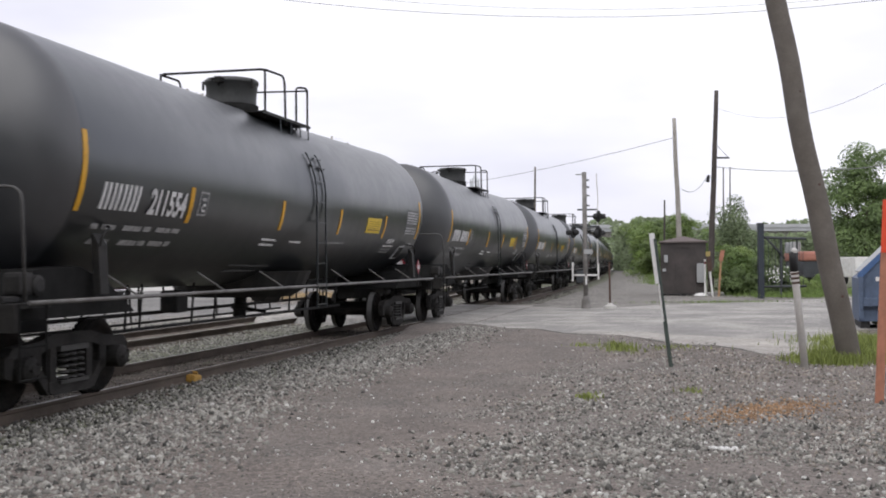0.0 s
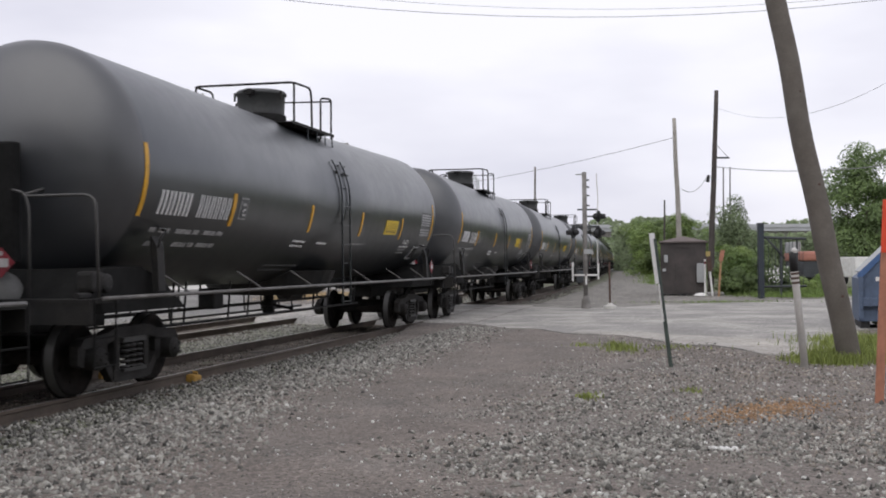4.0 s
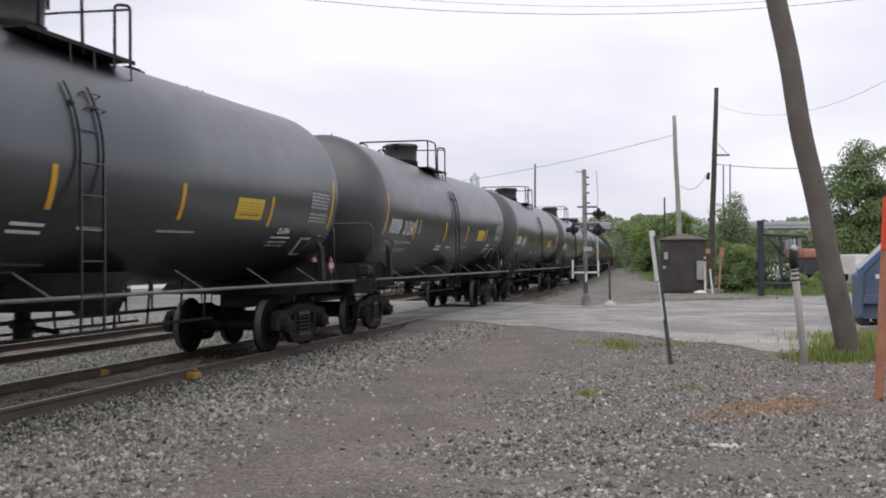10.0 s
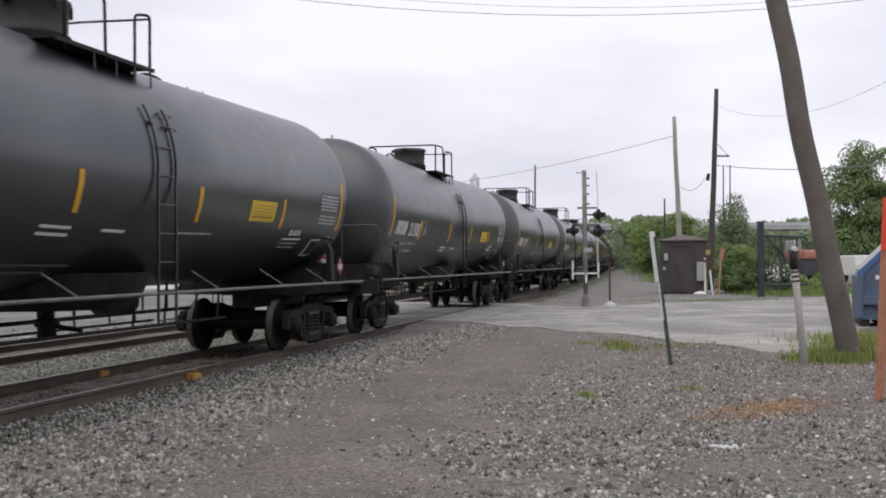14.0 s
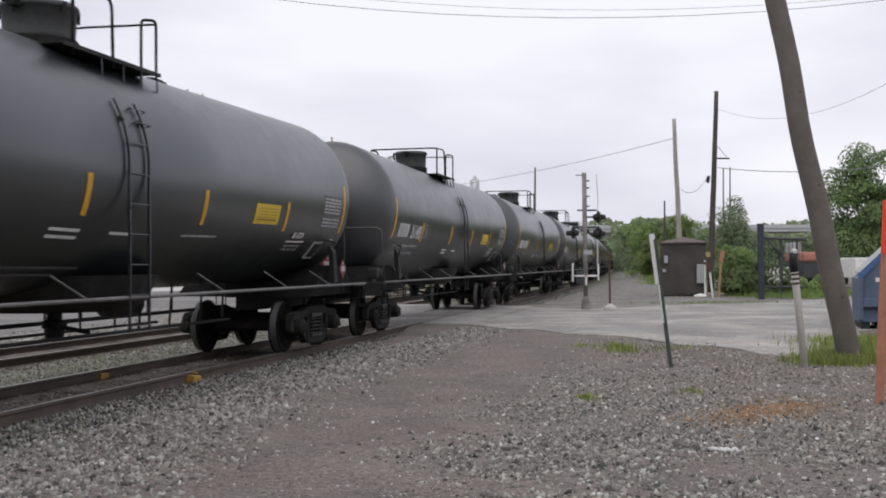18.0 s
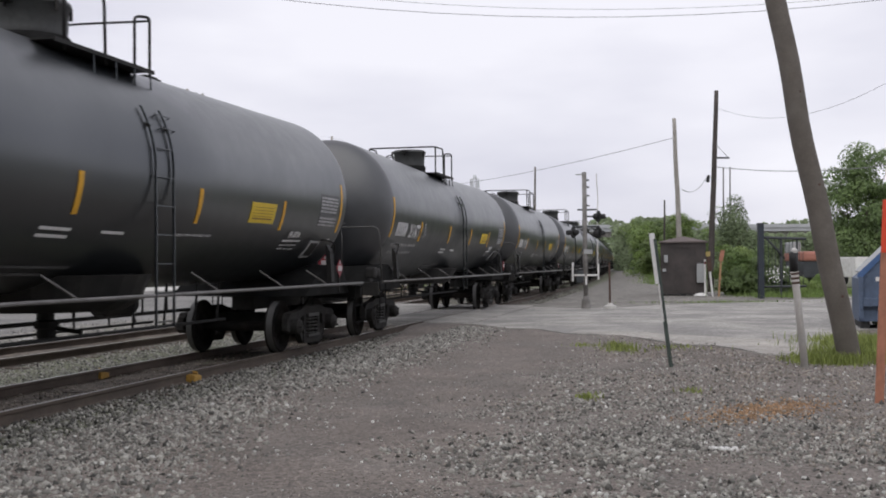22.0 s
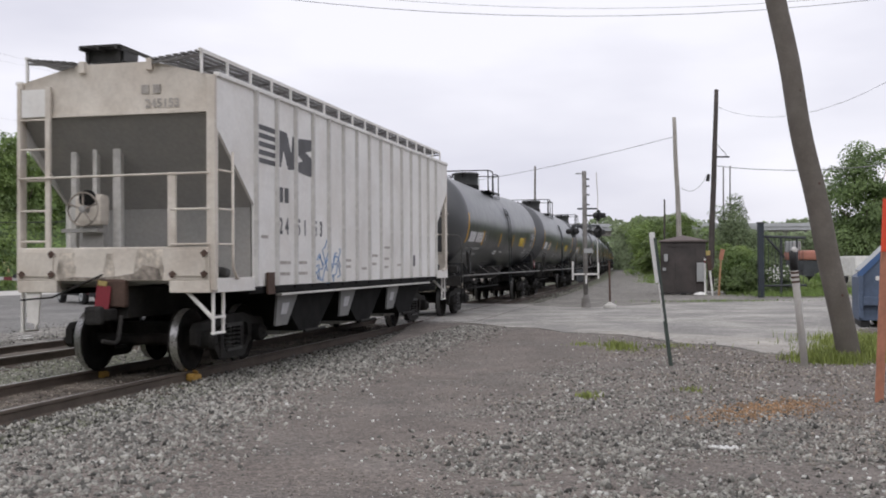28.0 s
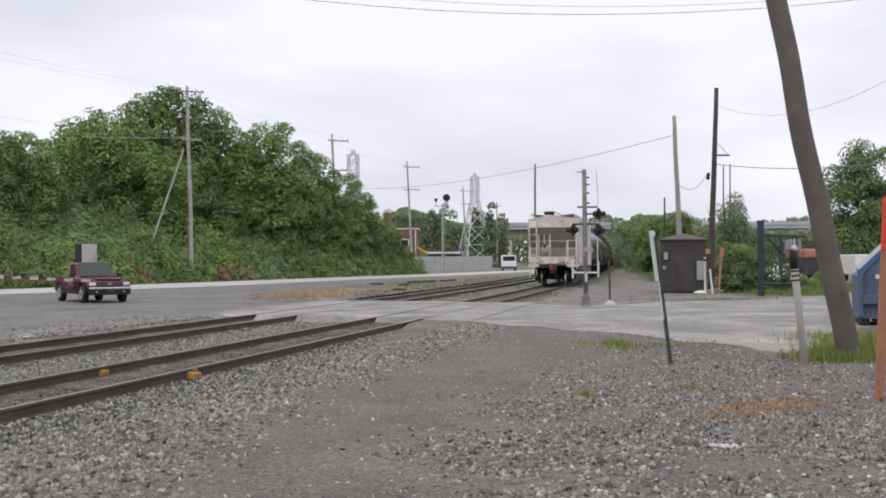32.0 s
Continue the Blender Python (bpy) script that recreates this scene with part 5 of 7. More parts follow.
def motions():
    """The whole train draws off along the line."""
    for n, car in TRAIN.items():
        run_car(car, lambda t, n=n: LEAD0 + n * PITCH - 7.3 + advance(t), 6.87)
    rear = 13.57 - advance(28.0)
    run_car(HOPPER, lambda t: rear + 7.075 + advance(t), 5.45, Matrix.Translation((-7.075, 0, 0)))

# ---- stones: ballast and lot gravel ----
def stone_field(name, places, sizes, material, label, category, shape=0):
    """Many loose stones in one mesh: places is an n x 3 array of where they lie, sizes their radii."""
    rng = np.random.default_rng(11 + len(name))
    bm = bmesh.new()
    if shape:
        bmesh.ops.create_cube(bm, size=1.3)
        bmesh.ops.triangulate(bm, faces=bm.faces)
    else:
        for p in ((1, 0, 0), (-1, 0, 0), (0, 1, 0), (0, -1, 0), (0, 0, 1), (0, 0, -1)):
            bm.verts.new(p)
        bm.verts.ensure_lookup_table()
        for a, b, c in ((0, 2, 4), (2, 1, 4), (1, 3, 4), (3, 0, 4), (2, 0, 5), (1, 2, 5), (3, 1, 5), (0, 3, 5)):
            bm.faces.new([bm.verts[i] for i in (a, b, c)])
    bm.verts.ensure_lookup_table()
    bm.verts.index_update()
    base = np.array([v.co for v in bm.verts])
    tris = np.array([[v.index for v in f.verts] for f in bm.faces])
    bm.free()
    n, k = len(places), len(base)
    v = base[None] * rng.uniform(0.5, 1.25, (n, k, 1))
    v = v * rng.uniform(0.6, 1.15, (n, 1, 3)) * np.array(sizes)[:, None, None]
    yaw, lean = rng.uniform(0, 6.283, n), rng.uniform(-0.6, 0.6, n)
    c, s = np.cos(lean)[:, None], np.sin(lean)[:, None]
    x, z = v[..., 0] * c + v[..., 2] * s, -v[..., 0] * s + v[..., 2] * c
    c, s = np.cos(yaw)[:, None], np.sin(yaw)[:, None]
    v = np.stack([x * c - v[..., 1] * s, x * s + v[..., 1] * c, z], -1) + np.array(places)[:, None]
    f = (tris[None] + (np.arange(n) * k)[:, None, None]).reshape(-1, 3)
    return soup(name, v.reshape(-1, 3), f, material, label, category)


def soup(name, verts, faces, material, label, category, parent=None, kind="stuff"):
    """One mesh out of arrays of places and faces (all faces of one size)."""
    me = bpy.data.meshes.new(name)
    nf, side = faces.shape
    me.vertices.add(len(verts)), me.loops.add(nf * side), me.polygons.add(nf)
    me.vertices.foreach_set("co", np.ascontiguousarray(verts, np.float32).ravel())
    me.loops.foreach_set("vertex_index", np.ascontiguousarray(faces, np.int32).ravel())
    me.polygons.foreach_set("loop_start", np.arange(0, nf * side, side, dtype=np.int32))
    me.update(calc_edges=True)
    me.materials.append(material)
    ob = new(name, me)
    ob.parent = parent
    if parent:
        return tagged(ob, label)
    return tagged(ob, label, category, "", kind)


rng = np.random.default_rng(3)


def along(s, right, z):
    """Places in world from arrays of line coordinates, for the near stretch."""
    out = np.empty((len(s), 3))
    for i in range(len(s)):
        p = on_line(float(s[i]), float(right[i]))
        out[i] = p.x, p.y, z[i]
    return out


def patchy(x, y, scale):
    return np.array([noise.noise(Vector((a * scale, b * scale, 0.0))) for a, b in zip(x, y)])


# coarse grey ballast from the near rail's foot out to the bare wheel lane
n = 56000
s = 2.0 + 27.5 * rng.random(n) ** 1.35
r = 0.84 + 3.9 * rng.random(n)
edge = np.interp(s, [4.0, 6.8, 10.0, 30.0], [4.6, 4.25, 3.55, 3.4]) + 0.4 * np.array([noise.noise(Vector((a * 0.45, 3.0, 0.0))) for a in s])
z = np.where(r < 2.15, -0.165 + 0.03 * rng.random(n), -0.047)
p = along(s, r, z)
keep = (r > 0.80) & (r < edge - 0.1 + 0.36 * rng.normal(0, 1, n)) & (s + 0.62 * (r - 0.86) < 27.6)
stone_field("ballast_stones", p[keep], (0.012 + 0.036 * rng.random(n) ** 1.9)[keep], M["stone"], "loose grey crushed ballast stones beside the rail", "ballast", 0)
n = 24000
s = 2 + 28 * rng.random(n)
r = np.where(rng.random(n) < 0.66, -GAP / 2 + rng.uniform(-1.25, 1.25, n), -GAP - 0.9 - np.abs(rng.normal(0, 1.6, n)))
keep = ~((s > 28.6) & (s < 41))
stone_field("ballast_between_tracks", along(s, r, np.where(r < -GAP - 1.5, -0.03, -0.165) + 0.012 * rng.random(n))[keep], (0.014 + 0.026 * rng.random(n) ** 1.5)[keep], M["stone"], "grey ballast stones between the two tracks", "ballast", 0)
n = 2600
s = rng.uniform(2, 28.4, n)
r = rng.uniform(-0.66, 0.66, n)
stone_field("track_litter", along(s, r, -0.135 + 0.012 * rng.random(n)), 0.008 + 0.02 * rng.random(n) ** 2, M["stone_brown"], "brown grit and small stones between the rails", "gravel", 0)
n = 6000
s = rng.uniform(41, 72, n)
r = rng.choice([-1, 1], n) * rng.uniform(0.9, 2.6, n) - np.where(rng.random(n) < 0.5, GAP, 0)
stone_field("ballast_past_crossing", along(s, r, -0.15 + 0.02 * rng.random(n)), 0.02 + 0.03 * rng.random(n), M["stone"], "grey ballast stones past the crossing", "ballast", 0)


def lot_places(n, y_power=1.0):
    y = 5.5 + 23 * rng.random(n) ** 1.35
    x = rng.uniform(-1, 1, n) * (0.46 * y + 0.8)
    keep = np.array([far_side(a, b) < -2.2 for a, b in zip(x, y)]) & ((y < 17.6) | (x < 6.1))
    keep &= ~((x > 6.0) & (y > 17.6))
    keep &= y < np.interp(x, [p[0] for p in ROAD_EDGE], [p[1] for p in ROAD_EDGE]) + 0.32 * rng.normal(0, 1, len(x))
    return x[keep], y[keep]


# the worn wheel lane: stones thin out softly towards two faint ruts
x, y = lot_places(215000)
lane = np.interp(y, [5.0, 7.5, 8.9, 10.8, 12.6, 15.2, 19.0, 24.0], [-1.3, -1.22, -1.18, -1.02, -0.63, -0.08, 1.08, 2.6])
across = (x - lane) / np.interp(y, [5.0, 9.0, 12.6, 20.0], [0.64, 0.72, 0.88, 0.95])
wander = across + 0.6 * patchy(x + 50, y, 0.5) + 0.35 * patchy(x, y + 50, 1.6)
rut = np.exp(-(wander / 1.3) ** 4) * (0.84 + 0.16 * np.cos(wander * 5.5))
coarse = 1.0 / (1.0 + np.exp(-(wander - 1.5) * 3.0))
grey = patchy(x, y, 0.35) + 0.5 * patchy(x + 9, y, 1.3)
bare = patchy(x + 30, y, 0.45) + 0.8 * patchy(x, y + 20, 1.2) + 0.4 * patchy(x + 4, y, 3.1)
take = rng.random(len(x)) < np.clip(0.52 - 0.95 * bare * (1.0 - 0.7 * rut) - 0.47 * rut + 0.16 * coarse, 0.04, 0.95)
x, y, grey, coarse, rut = x[take], y[take], grey[take], coarse[take], rut[take]
over = y > np.interp(x, [p[0] for p in ROAD_EDGE], [p[1] for p in ROAD_EDGE])
zz = np.where(over, -0.020, -0.044)
size = 0.0045 + (0.009 + 0.018 * coarse * (1 - rut)) * rng.random(len(x)) ** 2.2
g = grey + rng.normal(0, 0.3, len(x)) + 0.35 * coarse - 0.45 * rut - 0.5 * (x > 4.0) - 0.2 * (y > 12.5) > -0.02
stone_field("lot_gravel", np.stack([x, y, zz], 1)[g], size[g], M["stone"], "fine grey gravel strewn over the lot", "gravel", 0)
stone_field("lot_brown_gravel", np.stack([x, y, zz], 1)[~g], size[~g], M["stone_brown"], "fine brown gravel strewn over the lot", "gravel", 0)
x, y = lot_places(44000)
side = x - np.interp(y, [5.0, 9.0, 14.0, 20.0], [-0.75, -0.25, 1.15, 3.0])
keep = (rng.random(len(x)) < 1.0 / (1.0 + np.exp(-side * 3.5))) & (patchy(x, y, 0.6) + 0.5 * patchy(x, y + 7, 1.7) + 0.12 * rng.normal(0, 1, len(x)) > 0.05) & (rng.random(len(x)) < np.interp(y, [9.0, 12.5, 16.0], [1.0, 0.55, 0.25]))
x, y = x[keep], y[keep]
stone_field("coarse_gravel", np.stack([x, y, np.full(len(x), -0.043)], 1), 0.014 + 0.034 * rng.random(len(x)) ** 2.4, M["stone"], "coarse grey stones strewn over the lot", "gravel", 0)
x, y = lot_places(6400)
keep = (x > np.interp(y, [5.0, 9.0, 14.0, 20.0], [-0.75, -0.25, 1.15, 3.0])) | (rng.random(len(x)) < 0.35)
x, y = x[keep], y[keep]
stone_field("pale_stones", np.stack([x, y, np.full(len(x), -0.042)], 1), 0.005 + 0.024 * rng.random(len(x)) ** 3.2, M["stone_white"], "scattered pale stones on the gravel", "gravel", 1)
n = 2400
x = rng.normal(3.45, 0.42, n)
y = 11.25 + (x - 3.2) * 0.75 + rng.normal(0, 0.30, n)
stone_field("wood_chips", np.stack([x, y, np.full(n, -0.04)], 1), 0.005 + 0.016 * rng.random(n) ** 1.5, M["straw"], "patch of orange-brown wood chips on the gravel", "wood chips", 0)
x, y = rng.normal(2.42, 0.07, 46), rng.normal(9.05, 0.05, 46)
stone_field("white_litter", np.stack([x, y, np.full(46, -0.035)], 1), 0.006 + 0.02 * rng.random(46) ** 1.5, M["white"], "small heap of white broken chips on the gravel", "litter", 1)


# ---- leaves ----
def leaves(centres, normals, size, rng, jitter=0.36):
    """Bent leaf sprays, four corners and a raised middle line, at centres, facing roughly along normals."""
    n = len(centres)
    nn = normals + rng.normal(0, jitter, (n, 3))
    nn /= np.linalg.norm(nn, axis=1)[:, None] + 1e-9
    a = np.cross(nn, rng.normal(0, 1, (n, 3)))
    a /= np.linalg.norm(a, axis=1)[:, None] + 1e-9
    b = np.cross(nn, a)
    sz = size * rng.uniform(0.55, 1.35, (n, 1))
    w = rng.uniform(0.35, 0.75, (n, 1))
    v = np.stack([centres - a * sz, centres - b * sz * w + nn * sz * 0.12, centres + a * sz * rng.uniform(0.6, 1.1, (n, 1)), centres + b * sz * w - nn * sz * 0.2], 1)
    f = np.arange(n * 4).reshape(n, 4)
    tri = np.concatenate([f[:, [0, 1, 2]], f[:, [0, 2, 3]]])
    return v.reshape(-1, 3), tri


def crown_cloud(rng, rx, rz, lobes, per, cone=0.0):
    """Leaf places of a crown made of uneven lobes about the origin; cone narrows it towards its top."""
    cs, ns = [], []
    for i in range(lobes):
        d = rng.normal(0, 1, 3)
        d /= np.linalg.norm(d)
        c = d * np.array([rx, rx, rz]) * rng.uniform(0.30, 0.80)
        if i < lobes // 6:
            c = np.array([rng.normal(0, 0.12) * rx, rng.normal(0, 0.12) * rx, rz * (-0.7 + 1.5 * i * 6 / lobes)])
        c[:2] *= 1.0 - cone * (c[2] / rz + 1.0) / 2.0
        r = rng.uniform(0.17, 0.42) * rx * (1.0 - 0.35 * cone * (c[2] / rz + 1.0) / 2.0)
        m = max(12, int(per * (r / (0.27 * rx)) ** 2))
        q = rng.normal(0, 1, (m, 3))
        q[:, 2] = np.abs(q[:, 2]) * 1.3 - 0.35
        q /= np.linalg.norm(q, axis=1)[:, None]
        cs.append(c + q * r * (0.62 + 0.5 * rng.random((m, 1)) ** 0.6) * np.array([1, 1, 0.8]))
        ns.append(q + np.array([0, -0.1, 0.35]))
    cs = np.concatenate(cs)
    top = np.percentile(cs[:, 2], 99.7)
    cs[:, 2] *= np.where(cs[:, 2] > 0, rz / top, 1.0)
    return cs, np.concatenate(ns)


def tree(seed, height, rx, leaf, material, label, lobes=34, per=90, trunk_share=0.42, cone=0.0, name="tree"):
    r = np.random.default_rng(seed)
    t = empty(name, Matrix(), label, "tree", "trees")
    rz = height * (1 - trunk_share) * 0.54
    mid = np.array([0, 0, height - rz])
    bm = rod(bmesh.new(), (0, 0, -0.6), (0.1, 0, mid[2]), 0.028 * height * 0.55, 0.012 * height * 0.5, 9)
    for i in range(7):
        a, z = r.uniform(0, 6.28), mid[2] * r.uniform(0.45, 1.0)
        e = (rx * 0.6 * math.cos(a), rx * 0.6 * math.sin(a), min(height * 0.9, z + rz * r.uniform(0.3, 0.9)))
        rod(bm, (0.05, 0, z), e, 0.008 * height * 0.55, 0.02, 6)
    part("trunk", bm, M["bark"], t, "", True)
    c, nn = crown_cloud(r, rx, rz, lobes, per, cone)
    v, f = leaves(c + mid, nn, leaf, r)
    soup("crown", v, f, material, "", "", t)
    return t


TREES = [tree(21, 14.0, 3.1, 0.14, M["leaf"], "tall leafy green tree on the wooded bank", 70, 200, 0.12), tree(22, 12.0, 3.0, 0.14, M["leaf"], "broad leafy green tree on the wooded bank", 62, 210, 0.12),
         tree(23, 15.0, 3.2, 0.14, M["leaf_pale"], "tall narrow green tree on the wooded bank", 80, 180, 0.10, 0.55), tree(24, 11.0, 3.0, 0.125, M["leaf_pale"], "pale green feathery tree on the wooded bank", 60, 130, 0.12)]


def plant(kind, x, y, height, z=-0.2, wide=1.0, base=(14.0, 12.0, 15.0, 11.0)):
    k = height / base[kind]
    return copy_thing(TREES[kind], Matrix.Translation((x, y, z)) @ Matrix.Rotation(x * 3.1 + y, 4, "Z") @ Matrix.Diagonal((k * wide, k * wide, k, 1)))


spots = [(-33.9, 78.0, 11.4, 0, 1.02), (-33.3, 80.0, 11.7, 0, 1.02), (-32.5, 82.0, 11.7, 1, 1.02), (-31.9, 84.0, 11.3, 1, 0.92), (-31.9, 92.0, 13.6, 3, 0.95), (-29.8, 97.0, 15.5, 3, 0.92), (-24.5, 103.0, 18.4, 0, 0.92), (-22.6, 106.0, 16.8, 2, 0.95), (-21.0, 106.0, 14.9, 1, 0.92), (-19.3, 110.0, 16.1, 0, 0.86), (-15.2, 112.0, 14.2, 1, 0.92), (-13.7, 116.0, 13.2, 2, 1.08), (-12.2, 118.0, 11.7, 1, 1.02), (-10.5, 122.0, 11.7, 2, 1.08), (-9.3, 126.0, 9.7, 1, 1.08), (-7.8, 130.0, 7.9, 0, 1.23), (-6.0, 133.0, 5.7, 1, 1.38), (-4.4, 136.0, 3.0, 3, 1.54), (-33.1, 81.0, 8.6, 1, 1.08), (-32.2, 87.0, 9.6, 3, 1.08), (-30.8, 91.0, 10.8, 0, 1.08), (-29.1, 94.0, 11.6, 3, 1.08), (-27.5, 98.0, 12.7, 1, 1.08), (-24.5, 95.0, 11.7, 3, 1.08), (-23.0, 103.0, 13.1, 1, 1.08), (-20.9, 107.0, 13.0, 3, 1.08), (-19.5, 108.0, 10.9, 3, 1.08), (-17.7, 110.0, 10.9, 2, 1.15), (-16.1, 114.0, 10.0, 3, 1.15), (-14.2, 119.0, 8.9, 1, 1.23), (-11.9, 123.0, 7.6, 3, 1.23), (-9.8, 129.0, 5.6, 1, 1.31)]
for x, y, h, kind, wide in spots:
    plant(kind, x, y, h, 0.0, wide)
homes = [(-29.1, 102.0, 18.0, 0, 0.95), (-27.0, 104.0, 18.7, 1, 1.02), (-16.6, 108.0, 15.7, 2, 1.23), (-31.0, 95.0, 15.1, 3, 1.02)]
for t, (x, y, h, kind, wide), b in zip(TREES, homes, (14.0, 12.0, 15.0, 11.0)):
    t.matrix_basis = Matrix.Translation((x, y, 0)) @ Matrix.Diagonal((h / b * wide, h / b * wide, h / b, 1))

# the wooded bank: soil, and a thicket of vines and shrubs over it
BASE = [(-52, 14), (-40, 40), (-30.6, 63), (-20.4, 88), (-5.6, 127), (-2.0, 136)]


def bank_at(u, w):
    """A place on the bank: u from 0 to 1 along its foot, w metres up behind it."""
    k = u * (len(BASE) - 1)
    i = min(int(k), len(BASE) - 2)
    (x0, y0), (x1, y1) = BASE[i], BASE[i + 1]
    f = k - i
    x, y = x0 + (x1 - x0) * f, y0 + (y1 - y0) * f
    x, y = x - w * 0.86, y + w * 0.5
    top = 5.4 if u < 0.72 else 5.4 - (u - 0.72) / 0.28 * 3.4
    z = top * (1 - math.exp(-w / 3.4)) + 2.4 * noise.noise(Vector((x * 0.16, y * 0.16, 2.0))) * min(1.0, w / 2.5) + 1.5 * noise.noise(Vector((x * 0.45, y * 0.45, 5.0))) * min(1.0, w / 1.5)
    return x, y, max(z, -0.1) - 0.12


nu, nw = 70, 16
grid = np.array([bank_at(i / (nu - 1), 24.0 * (j / (nw - 1)) ** 1.5) for i in range(nu) for j in range(nw)])
idx = np.arange(nu * nw).reshape(nu, nw)
quads = np.stack([idx[:-1, :-1], idx[1:, :-1], idx[1:, 1:], idx[:-1, 1:]], -1).reshape(-1, 4)
soup("bank", grid, quads, M["bank"], "steep overgrown soil bank along the road", "bank", None, "structure")
clumps, per = 1500, 120
u = rng.random(clumps)
w = np.where(rng.random(clumps) < 0.3, 3.5 * rng.random(clumps), 17.0 * rng.random(clumps) ** 1.6)
mid = np.array([bank_at(a, b) for a, b in zip(u, w)])
rad = (0.45 + 1.5 * rng.random(clumps) ** 2) * (0.6 + 0.4 * np.minimum(1.0, w / 4.0))
q = rng.normal(0, 1, (clumps, per, 3))
q[..., 2] = np.abs(q[..., 2]) - 0.2
q /= np.linalg.norm(q, axis=2)[..., None]
pts = (mid[:, None] + q * (rad[:, None] * rng.uniform(0.75, 1.15, (clumps, per)))[..., None]).reshape(-1, 3)
nrm = (q + np.array([0.1, -0.1, 0.35])).reshape(-1, 3)
low = np.repeat(patchy(mid[:, 0], mid[:, 1], 0.10) + rng.normal(0, 0.15, clumps) - (w - 3.2) * 0.11 > 0.0, per)
v, f = leaves(pts[~low], nrm[~low], 0.135, rng)
n = 16000
u, w = rng.random(n), 18.0 * rng.random(n) ** 1.6
ground_leaf = np.array([bank_at(a, b) for a, b in zip(u, w)]) + np.array([0, 0, 0.1])
v2, f2 = leaves(ground_leaf, np.tile(np.array([0.5, -0.6, 0.8]), (n, 1)), 0.15, rng)
v, f = np.concatenate([v, v2]), np.concatenate([f, f2 + len(v)])
soup("vine_thicket", v, f, M["leaf"], "dense green vines and shrubs over the bank", "shrubs")
v, f = leaves(pts[low], nrm[low], 0.13, rng)
soup("pale_undergrowth", v, f, M["leaf_pale"], "yellow-green undergrowth at the foot of the bank", "shrubs")
n = 2200
u, w = rng.uniform(0.45, 0.8, n), rng.uniform(0.0, 1.6, n)
keep = patchy(u * 60, w * 0.3, 0.9) > 0.05
pts = np.array([bank_at(a, b) for a, b in zip(u, w)])
pts[:, 2] += rng.uniform(0.0, 0.5, n)
v, f = leaves(pts[keep], nrm[:n][keep], 0.10, rng)
soup("dry_brush", v, f, M["dry"], "dry tan brush at the foot of the bank", "brush")


def shrub(x, y, rx, h, material, label, seed, per=60, leaf=0.12, lobes=22):
    r = np.random.default_rng(seed)
    c, nn = crown_cloud(r, rx, h * 0.62, lobes, per)
    c[:, 2] = np.abs(c[:, 2] + h * 0.38)
    v, f = leaves(c + np.array([x, y, -0.1]), nn, leaf, r)
    b = empty("shrub", Matrix(), label, "shrub", "shrubs")
    soup("foliage", v, f, material, "", "", b)
    bm = bmesh.new()
    for i in range(5):
        rod(bm, (x, y, -0.2), (x + r.uniform(-0.5, 0.5) * rx, y + r.uniform(-0.5, 0.5) * rx, h * 0.6), 0.025, 0.01, 5)
    part("stems", bm, M["bark"], b)
    return b


shrub(14.62, 53, 1.3, 2.51, M["leaf_pale"], "broad yellow-green shrub beside the shed", 40, 230, 0.055, 30)
shrub(15.64, 54, 1.2, 2.46, M["leaf_dark"], "dark green vine-covered shrub", 41, 230, 0.055, 30)
shrub(15.29, 51, 0.8, 1.92, M["leaf_dark"], "dark green shrub at the gate", 42, 230, 0.055, 30)
shrub(15.92, 50, 0.8, 1.43, M["leaf_dark"], "leafy green weeds with white blossom", 43, 230, 0.055, 30)
shrub(17.52, 52, 0.9, 0.94, M["leaf_pale"], "tall pale green weeds at the yard", 44, 230, 0.055, 30)
shrub(19.49, 54, 1.0, 1.05, M["leaf_pale"], "tall pale green weeds at the yard", 45, 230, 0.055, 30)
shrub(11.0, 26.2, 0.4, 0.75, M["leaf_pale"], "tall weeds before the waste container", 46, 40, 0.05, 14)
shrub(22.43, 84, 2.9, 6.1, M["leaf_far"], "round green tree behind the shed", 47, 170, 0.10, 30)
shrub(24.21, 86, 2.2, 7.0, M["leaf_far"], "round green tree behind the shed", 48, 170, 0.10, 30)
shrub(14.33, 52, 1.0, 1.38, M["leaf_dark"], "dark green shrub beside the shed", 49, 230, 0.055, 30)
shrub(-23.63, 82.5, 0.8, 1.49, M["rust_leaf"], "dry orange-brown shrub at the foot of the bank", 50, 90, 0.17, 26)
shrub(-19.28, 92, 1.0, 1.28, M["rust_leaf"], "dry orange-brown shrub at the foot of the bank", 51, 90, 0.17, 26)
shrub(-18.07, 95.5, 0.9, 1.21, M["rust_leaf"], "dry orange-brown shrub at the foot of the bank", 52, 90, 0.17, 26)
shrub(-22.25, 86, 0.9, 1.10, M["leaf_pale"], "yellow-green shrub at the foot of the bank", 53, 90, 0.17, 26)
shrub(-20.16, 90, 0.9, 1.44, M["leaf_pale"], "yellow-green shrub at the foot of the bank", 54, 90, 0.17, 26)
n = 80
blossom = np.stack([rng.normal(15.61, 0.35, n), rng.normal(49.2, 0.25, n), rng.uniform(0.6, 1.35, n)], 1)
v, f = leaves(blossom, np.tile(np.array([0.0, -1.0, 0.5]), (n, 1)), 0.045, rng)
soup("white_blossom", v, f, M["white"], "small white blossom on the weeds", "blossom")


